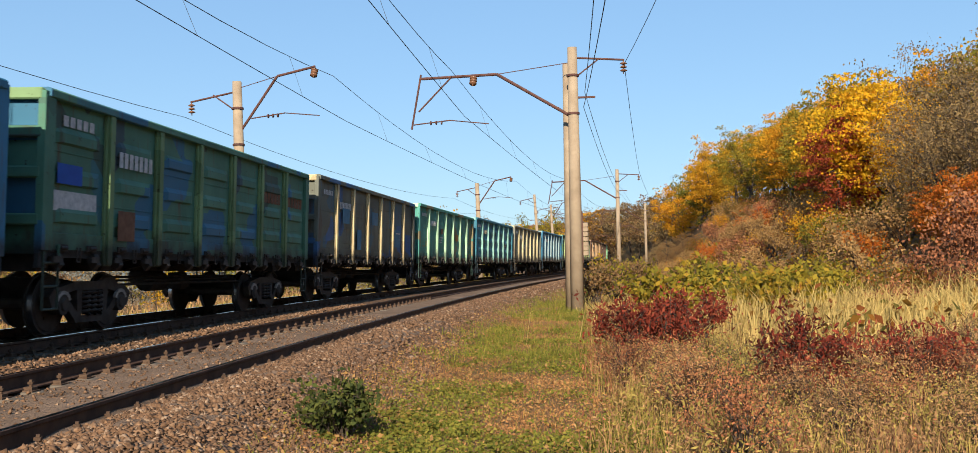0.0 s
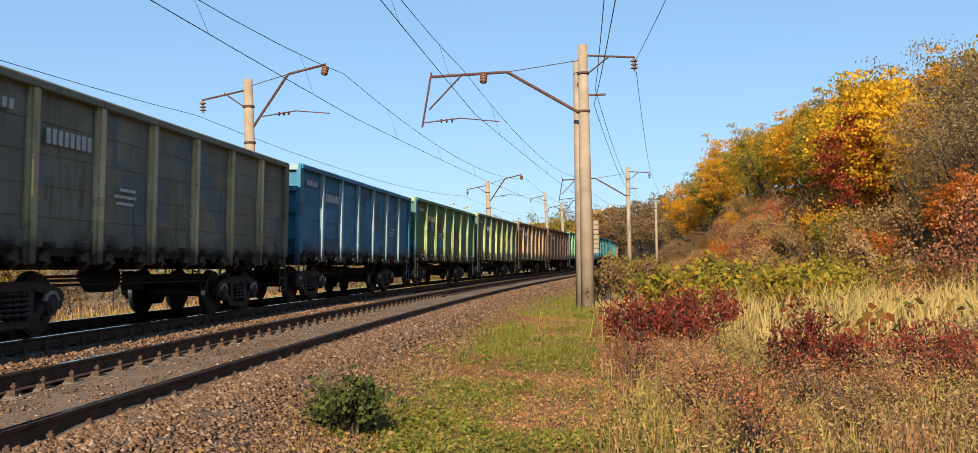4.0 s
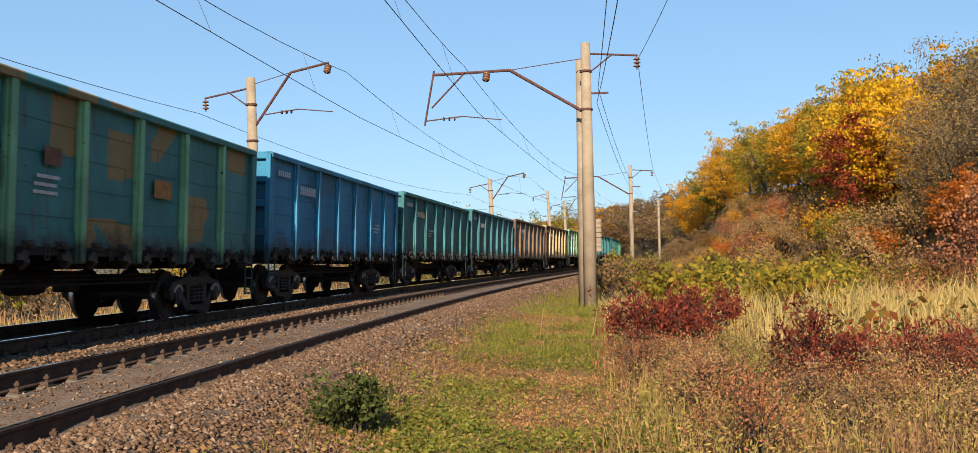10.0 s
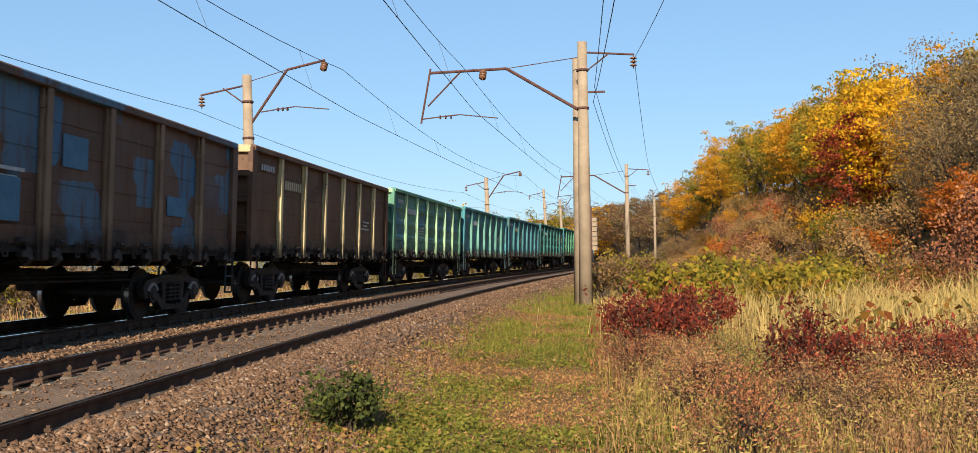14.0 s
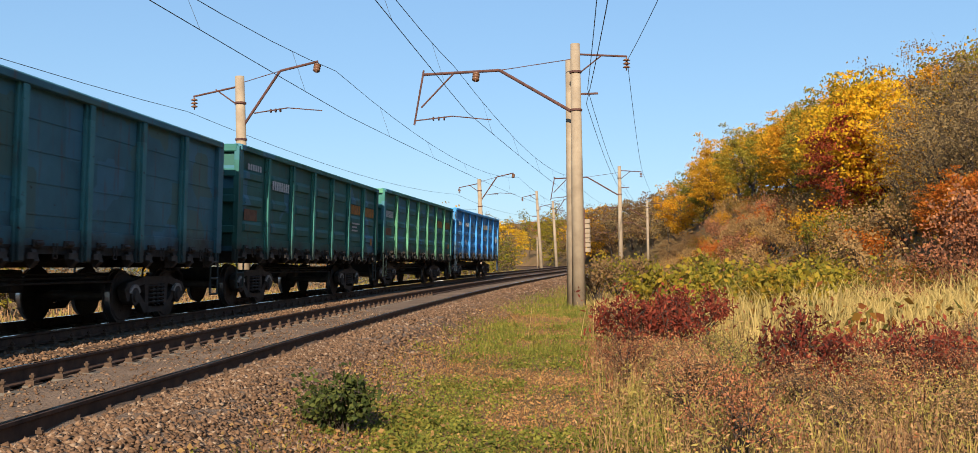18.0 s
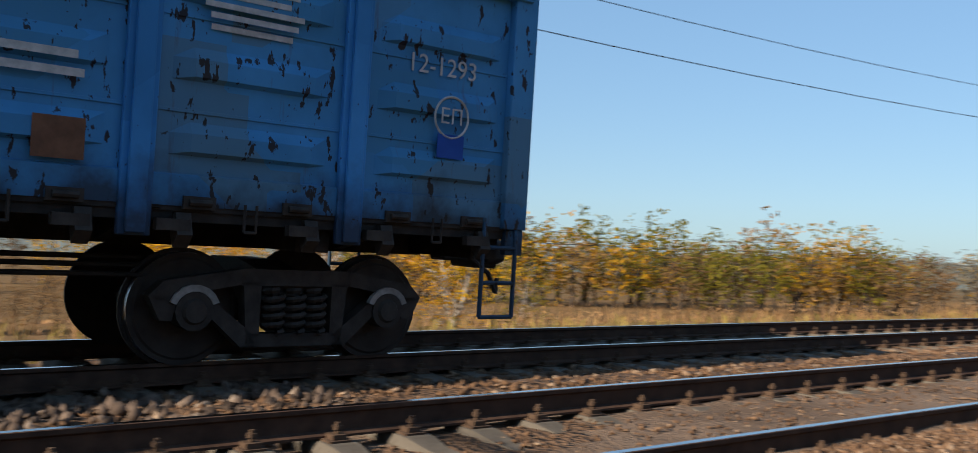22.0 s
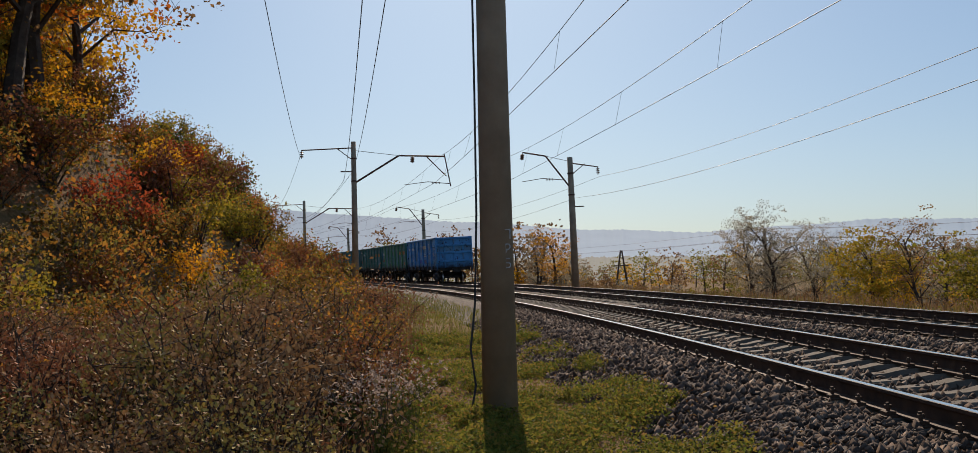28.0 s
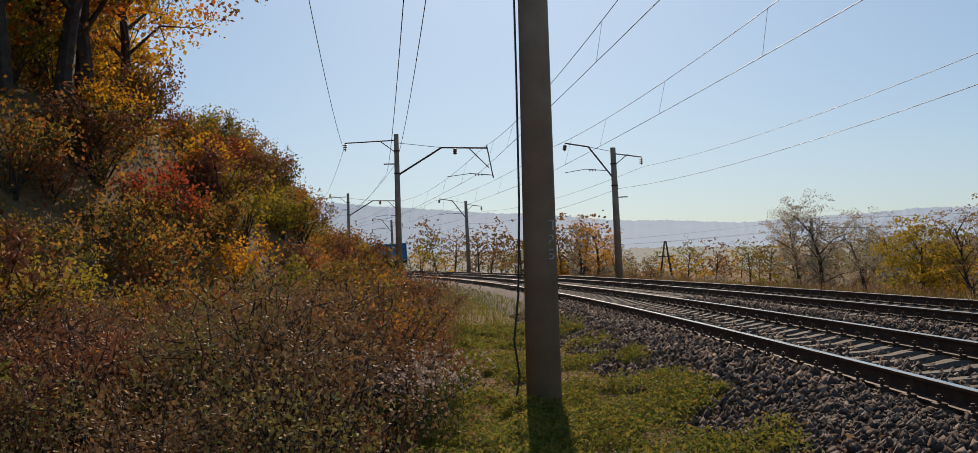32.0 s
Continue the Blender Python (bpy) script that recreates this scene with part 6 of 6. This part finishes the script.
# ---- loose ballast stones ----
def stones():
    rng = np.random.default_rng(3)
    base = np.array([[1, 0, 0], [-1, 0, 0], [0, 1, 0], [0, -1, 0], [0, 0, 1], [0, 0, -1.0]])
    tri = np.array([[0, 2, 4], [2, 1, 4], [1, 3, 4], [3, 0, 4], [2, 0, 5], [1, 2, 5], [3, 1, 5], [0, 3, 5]])
    sets = {"stone": [], "backlit_stone": []}
    for n, s0, s1, o0, o1, size in ((22000, 2, 15, 0.95, 2.9, 0.025), (9500, -9, 4.5, 0.95, 2.8, 0.033), (8500, -30, -9, 0.95, 2.75, 0.042), (6000, 14.6, 36, 0.95, 2.6, 0.034), (3500, 36, 70, 0.95, 2.8, 0.05), (2600, 2, 24, -0.68, 0.68, 0.018), (2000, 2, 24, 0.9, 1.5, 0.024), (7000, -28, 4, -3.3, -0.95, 0.042), (6500, 2, 30, -3.3, -0.95, 0.036), (3200, -26, 1.5, -0.7, 0.7, 0.042), (1000, -28, 2, -4.9, -3.5, 0.045), (800, 2, 18, -4.9, -3.5, 0.04)):
        s, o = rng.uniform(s0, s1, n), rng.uniform(o0, o1, n)
        th = heading(s)
        x, y = np.interp(s, SS, CX) + o * np.cos(th), np.interp(s, SS, CY) - o * np.sin(th)
        z = np.interp(s, SS, CZ) + np.interp(o, [p for p, _ in BED], [h for _, h in BED]) + 0.02 * smooth(1.5, 6, s) + 0.065 * smooth(1.5, 6, s) * (1 - smooth(1.35, 2.2, abs(o)))
        r = size * rng.uniform(0.6, 1.5, n)
        v = base[None] * rng.uniform(0.6, 1.2, (n, 6, 1)) + rng.normal(size=(n, 6, 3)) * 0.3
        low = 0.7 if s0 >= 2 else 1.0
        v *= r[:, None, None] * np.array([1, 1, low])
        a = rng.uniform(0, 6.28, n)
        ca, sa = np.cos(a)[:, None], np.sin(a)[:, None]
        vx, vy = v[..., 0] * ca - v[..., 1] * sa, v[..., 0] * sa + v[..., 1] * ca
        # the stretch behind the camera takes the stones darkened for backlight
        sets["stone" if s0 >= 2 else "backlit_stone"].append(np.stack([vx + x[:, None], vy + y[:, None], v[..., 2] + z[:, None] + r[:, None] * (0.2 if s0 >= 2 else 0.42)], -1).reshape(-1, 3))
    for mat, label in (("stone", "brown dusty crushed stones of the ballast"), ("backlit_stone", "grey-brown crushed stones of the ballast, darkened for backlight")):
        v = np.concatenate(sets[mat])
        f = (tri[None] + (np.arange(len(v) // 6) * 6)[:, None, None]).reshape(-1, 3)
        tagged(ob_from("ballast_stones", v, f, M[mat]), label, "ballast", kind="stuff")


stones()


# ---- far ridge ----
def ridge(name, label, dark, light, glow, D, bearing, height, rough, step, sink):
    """A wooded skyline round the place, its haze painted by colour and glow; height: elevation by bearing, in degrees.
    """
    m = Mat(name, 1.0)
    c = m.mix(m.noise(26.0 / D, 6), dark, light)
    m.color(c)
    # no lamp: the glow stands for haze in the air
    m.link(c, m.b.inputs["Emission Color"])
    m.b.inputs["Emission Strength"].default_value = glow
    rng = np.random.default_rng(5)
    deg = np.arange(bearing[0], bearing[-1], step)
    az = np.radians(deg)
    el = np.interp(deg, bearing, height) + 0.03 * np.sin(deg * 0.9) + 0.012 * np.sin(deg * 4.3 + 1) + rough * rng.normal(size=len(az))
    verts, faces = [], []
    for fr, dist in ((0.0, 0.72), (0.45, 0.85), (0.8, 0.95), (1.0, 1.0)):
        for a, e in zip(az, el):
            h = 1 + D * math.tan(radians(e)) * fr
            verts.append((-math.sin(a) * D * dist, math.cos(a) * D * dist, h - (1 - fr) * sink))
    n = len(az)
    for k in range(3):
        for i in range(n - 1):
            faces.append((k * n + i, k * n + i + 1, (k + 1) * n + i + 1, (k + 1) * n + i))
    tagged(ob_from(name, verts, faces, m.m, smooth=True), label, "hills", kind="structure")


ridge("far_ridge", "wooded ridge beyond the valley with blue haze painted in", (0.16, 0.235, 0.30, 1), (0.20, 0.28, 0.35, 1), 0.32, 2200.0,
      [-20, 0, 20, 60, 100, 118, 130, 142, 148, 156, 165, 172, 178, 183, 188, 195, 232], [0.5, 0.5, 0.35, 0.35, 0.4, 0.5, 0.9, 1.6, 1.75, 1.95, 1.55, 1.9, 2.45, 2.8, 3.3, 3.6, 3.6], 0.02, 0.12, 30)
ridge("valley_wood", "belt of olive woodland across the valley floor with haze painted in", (0.075, 0.095, 0.085, 1), (0.13, 0.15, 0.13, 1), 0.14, 430.0,
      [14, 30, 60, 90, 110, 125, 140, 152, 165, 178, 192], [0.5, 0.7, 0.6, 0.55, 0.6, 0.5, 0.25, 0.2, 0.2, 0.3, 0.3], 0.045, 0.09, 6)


# ---- small things along the line ----
def post_line():
    """Low power line across the valley: concrete posts with crossarms, and its wires."""
    spots = [(31.9, 100, 5.6), (114.3, 45, 5.6), (161.6, 90, 5.4)]
    heads = []
    for az, dist, h in spots:
        a = radians(az)
        x, y = -math.sin(a) * dist, math.cos(a) * dist
        top = EYE[2] + dist * math.tan(radians({31.9: 1.33, 114.3: 2.6, 161.6: 1.55}[az]))
        z0 = gz(x, y) - 0.3
        thing = new("power_pole")
        thing.matrix_basis = pose(x, y, z0, 0, 2.0 if az < 120 else 0, 12)
        tagged(thing, "grey concrete power pole with crossarms and insulators", "power pole", "power poles in the valley")
        h = top - z0
        bm = bmesh.new()
        box(bm, -0.11, 0.11, -0.11, 0.11, 0, h)
        part("post", bm, M["mast"], thing, bevel=0.02)
        for k, (zz, w) in enumerate(((h - 0.15, 0.0), (h - 0.95, 0.5))):
            if w:
                bm = bmesh.new()
                box(bm, -w, w, -0.05, 0.05, zz - 0.05, zz + 0.05)
                part("crossarm", bm, M["iron"], thing)
            for sx in ((-w, w) if w else (0,)):
                bm = bmesh.new()
                tube(bm, (sx, 0, zz), (sx, 0, zz + 0.3), 0.05, n=8)
                tube(bm, (sx, 0, zz + 0.12), (sx, 0, zz + 0.2), 0.1, n=10)
                part("insulator", bm, M["black"], thing)
        heads.append((x, y, top))
    for dx, dz in ((0, 0.1), (-0.5, -0.7), (0.5, -0.7)):
        pts = [(x + dx, y, z + dz) for x, y, z in heads]
        pts = [(pts[0][0] - 20, pts[0][1] + 110, pts[0][2] + 0.5)] + pts + [(pts[2][0] + 15, pts[2][1] - 110, pts[2][2])]
        wire("power_wire", pts, 0.012, None, 0.5, "thin wire of the low power line")


post_line()


def a_frame():
    a = radians(169.7)
    x, y = -math.sin(a) * 120, math.cos(a) * 120
    z0 = gz(x, y) - 0.2
    top = EYE[2] + 120 * math.tan(radians(0.6)) - z0
    thing = new("a_frame_pole")
    thing.matrix_basis = pose(x, y, z0, 0, 0, 10)
    tagged(thing, "dark wooden A-shaped pole with a crossarm", "power pole")
    for s in (-1, 1):
        bm = bmesh.new()
        tube(bm, (s * 1.1, 0, 0), (s * 0.08, 0, top), 0.14, 0.1, n=8)
        part("leg", bm, M["bark"], thing)
    bm = bmesh.new()
    box(bm, -0.9, 0.9, -0.06, 0.06, top * 0.72, top * 0.72 + 0.14)
    part("crossarm", bm, M["bark"], thing)


a_frame()


def trackside_box(az, dist, w, h, mat, cap, label, name):
    a = radians(az)
    x, y = -math.sin(a) * dist, math.cos(a) * dist
    thing = new(name)
    thing.matrix_basis = pose(x, y, gz(x, y) - 0.1, 0, 0, 20)
    tagged(thing, label, "trackside cabinet")
    bm = bmesh.new()
    box(bm, -w / 2, w / 2, -w / 2, w / 2, 0, h)
    part("housing", bm, mat, thing, bevel=0.03)
    bm = bmesh.new()
    tube(bm, (0, 0, h), (0, 0, h + 0.12), w * 0.62, w * 0.3, n=14)
    part("cap", bm, cap, thing, smooth=False)


trackside_box(160.8, 29, 0.38, 0.75, M["black"], M["white"], "dark trackside cabinet with a pale rounded cap", "trackside_cabinet")
trackside_box(6.0, 70, 0.4, 0.5, M["white"], M["white"], "small white trackside cabinet", "trackside_cabinet")


def lettering(text, size, m, parent, mat, name="lettering"):
    cu = bpy.data.curves.new(name, "FONT")
    cu.body, cu.size, cu.extrude, cu.align_x, cu.align_y = text, size, 0.002, "CENTER", "CENTER"
    cu.materials.append(mat)
    ob = new(name, cu)
    ob.parent = parent
    ob.matrix_basis = m
    return ob


PAINTW = mottled("faded_white_marking", (0.3, 0.32, 0.33, 1), (0.55, 0.56, 0.55, 1), 9, 0.7, 60, 0.05, 0.002)
ORANGE = mottled("faded_orange_marking", (0.22, 0.1, 0.03, 1), (0.42, 0.2, 0.06, 1), 6, 0.75, 60, 0.05, 0.002)
CREAMP = mottled("faded_cream_marking", (0.36, 0.3, 0.2, 1), (0.55, 0.48, 0.33, 1), 6, 0.75, 60, 0.05, 0.002)
DEEPB = mottled("fresh_blue_patch", (0.01, 0.06, 0.3, 1), (0.015, 0.085, 0.38, 1), 4, 0.6, 60, 0.03, 0.002)
REDP = mottled("faded_red_marking", (0.3, 0.04, 0.02, 1), (0.45, 0.09, 0.04, 1), 6, 0.75, 60, 0.05, 0.002)
BROWNP = mottled("brown_plate", (0.1, 0.05, 0.03, 1), (0.2, 0.1, 0.06, 1), 6, 0.75, 60, 0.05, 0.002)
SIDE = Matrix(((0, 0, 1, 0), (1, 0, 0, 0), (0, 1, 0, 0), (0, 0, 0, 1)))
FACE = HW - 0.03
PW = 2 * HALF / 7


def spot(panel, dy, z, proud=None):
    """A place on the wall that faces the camera; panels count from the front end."""
    if proud is None:
        proud = 0.058 if min(abs(z - r) for r in RIBS) < 0.2 else 0.017
    return Matrix.Translation((FACE + proud, -HALF + PW * (panel + 0.5) + dy, z)) @ SIDE


def bars(car, panel, dy, z, widths, height, mat, gap=0.06, name="marking"):
    """Writing that cannot be read or must not be: a row of bars."""
    total = sum(widths) + gap * (len(widths) - 1)
    y = dy - total / 2
    bm = bmesh.new()
    for w in widths:
        box(bm, y, y + w, -height / 2, height / 2, 0, 0.003)
        y += w + gap
    return part(name, bm, mat, car, "", spot(panel, 0, z))


def plate(car, panel, dy, z, w, h, mat, name="painted_patch"):
    bm = bmesh.new()
    box(bm, -w / 2, w / 2, -h / 2, h / 2, 0, 0.004)
    return part(name, bm, mat, car, "", spot(panel, dy, z))


def markings():
    last = TRAIN[0]
    lettering("12-1293", 0.24, spot(6, 0.0, 2.75), last, PAINTW)
    lettering("ЕП", 0.2, spot(6, 0.1, 2.3), last, PAINTW)
    bm = bmesh.new()
    for k in range(28):
        a, b = k * math.tau / 28, (k + 1) * math.tau / 28
        tube(bm, (0.19 * math.cos(a), 0.19 * math.sin(a), 0), (0.19 * math.cos(b), 0.19 * math.sin(b), 0), 0.012, n=4)
    part("ring_marking", bm, PAINTW, last, "", spot(6, 0.1, 2.3))
    plate(last, 6, 0.1, 2.03, 0.3, 0.22, DEEPB)
    for k, w in enumerate(([0.5], [0.75], [0.6], [0.85], [0.75], [0.7])):
        bars(last, 5, -0.05, 3.16 - k * 0.085, w, 0.045, PAINTW)
    bars(last, 4, 0.0, 2.95, [0.17, 0.17, 0.17, 0.17, 0.2, 0.17, 0.17, 0.17], 0.26, CREAMP, 0.03)
    bars(last, 4, 0.0, 2.35, [0.9], 0.06, PAINTW)
    bars(last, 4, 0.0, 2.22, [1.0], 0.06, PAINTW)
    plate(last, 4, 0.35, 1.75, 0.36, 0.3, BROWNP)
    plate(last, 4, -0.25, 1.78, 0.3, 0.3, DEEPB)
    plate(last, 3, 0.0, 1.8, 0.8, 0.26, DEEPB)
    bars(last, 1, 0.1, 2.9, [0.1] * 8, 0.2, PAINTW, 0.04)
    plate(last, 0, 0.2, 2.9, 0.5, 0.18, PAINTW)
    plate(last, 1, -0.1, 1.95, 0.2, 0.3, PAINTW)
    # wagons with lettering in faded orange, shown as bars
    for n in (1, 2):
        bars(TRAIN[n], 5, 0.0, 2.75, [0.22, 0.22, 0.22, 0.22, 0.22], 0.3, ORANGE, 0.05)
        bars(TRAIN[n], 6, 0.0, 2.75, [0.22, 0.22, 0.22, 0.22, 0.22], 0.3, ORANGE, 0.05)
        plate(TRAIN[n], 6, 0.2, 1.75, 0.26, 0.22, ORANGE)
        plate(TRAIN[n], 0, -0.1, 2.1, 0.8, 0.26, BROWNP)
    bars(TRAIN[1], 0, 0.0, 2.75, [0.1] * 7, 0.24, PAINTW, 0.05)
    # the green wagon with a white number and a label
    g = TRAIN[21]
    bars(g, 0, 0.0, 3.25, [0.14] * 5, 0.16, PAINTW, 0.05)
    bars(g, 1, 0.0, 2.85, [0.13] * 7, 0.26, PAINTW, 0.05)
    plate(g, 0, -0.05, 2.05, 1.25, 0.3, PAINTW, "label_plate")
    bars(g, 0, -0.35, 2.05, [0.14, 0.14], 0.16, BROWNP, 0.05)
    bars(g, 0, 0.05, 2.05, [0.2], 0.2, REDP, 0.05)
    bars(g, 0, 0.38, 2.05, [0.12, 0.12], 0.16, ORANGE, 0.05)
    plate(g, 0, -0.3, 2.45, 0.7, 0.3, DEEPB)
    plate(g, 1, -0.3, 1.75, 0.6, 0.5, BROWNP)
    bars(g, 5, 0.0, 2.8, [0.2] * 5, 0.3, BROWNP, 0.05)
    bars(g, 6, 0.0, 2.8, [0.2] * 5, 0.3, BROWNP, 0.05)
    # others: numbers, labels and patches
    for n in range(2, len(TRAIN)):
        if n == 21:
            continue
        c = TRAIN[n]
        bars(c, 1, 0.0, 2.9, [0.11] * 8, 0.22, PAINTW if n % 3 else CREAMP, 0.05)
        bars(c, 0, 0.0, 3.2, [0.1] * 6, 0.14, PAINTW, 0.05)
        for k in range(3):
            bars(c, 2 if n % 2 else 5, 0.0, 2.3 - k * 0.11, [random.uniform(0.5, 1.0)], 0.05, PAINTW)
        if n in (7, 13, 15, 20):
            for p_, z_ in ((1, 2.6), (2, 1.9), (3, 2.7), (5, 2.1)):
                plate(c, p_, random.uniform(-0.3, 0.3), z_, random.uniform(0.5, 1.0), random.uniform(0.35, 0.7), PATCH)
        if n in (12, 15, 19, 14, 11):
            plate(c, 4, 0.0, 2.4, 0.7, 0.32, ORANGE if n != 15 else BROWNP)
            plate(c, 2, 0.1, 2.6, 0.45, 0.26, BROWNP)


PATCH = mottled("light_blue_patch", (0.05, 0.14, 0.22, 1), (0.08, 0.21, 0.3, 1), 3, 0.65, 60, 0.03, 0.002)
markings()


def near_mast_details():
    """Letters painted on the near mast behind the camera, and the cable that hangs beside it."""
    x, y, _ = at(-11.0, 3.83)
    a = math.atan2(-x, -y)
    mast_ob = [o for o in scene.objects if o.name.startswith("overhead_line_mast") and abs(o.location.x - x) < 0.05 and abs(o.location.y - y) < 0.05][0]
    inv = mast_ob.matrix_basis.inverted()
    for k, ch in enumerate("ПРБ"):
        side = 0.11
        px, py = x - side, y + math.sqrt(0.2 ** 2 - side ** 2) + 0.004
        m = Matrix.Translation((px, py, 1.35 - k * 0.16)) @ pose(0, 0, 0, 90, 0, 180 - 33)
        lettering(ch, 0.15, inv @ m, mast_ob, PAINTW)
    pts = [(x + 0.21, y + 0.03, z) for z in (6.4, 3.0)] + [(x + 0.22, y + 0.05, 1.6), (x + 0.26, y + 0.1, 0.6), (x + 0.32, y + 0.12, 0.1), (x + 0.27, y + 0.1, -0.3), (x + 0.33, y + 0.14, -0.62)]
    wire("hanging_cable", pts, 0.012, None, 0.0, "loose dark cable hanging beside the mast")


near_mast_details()


motions()
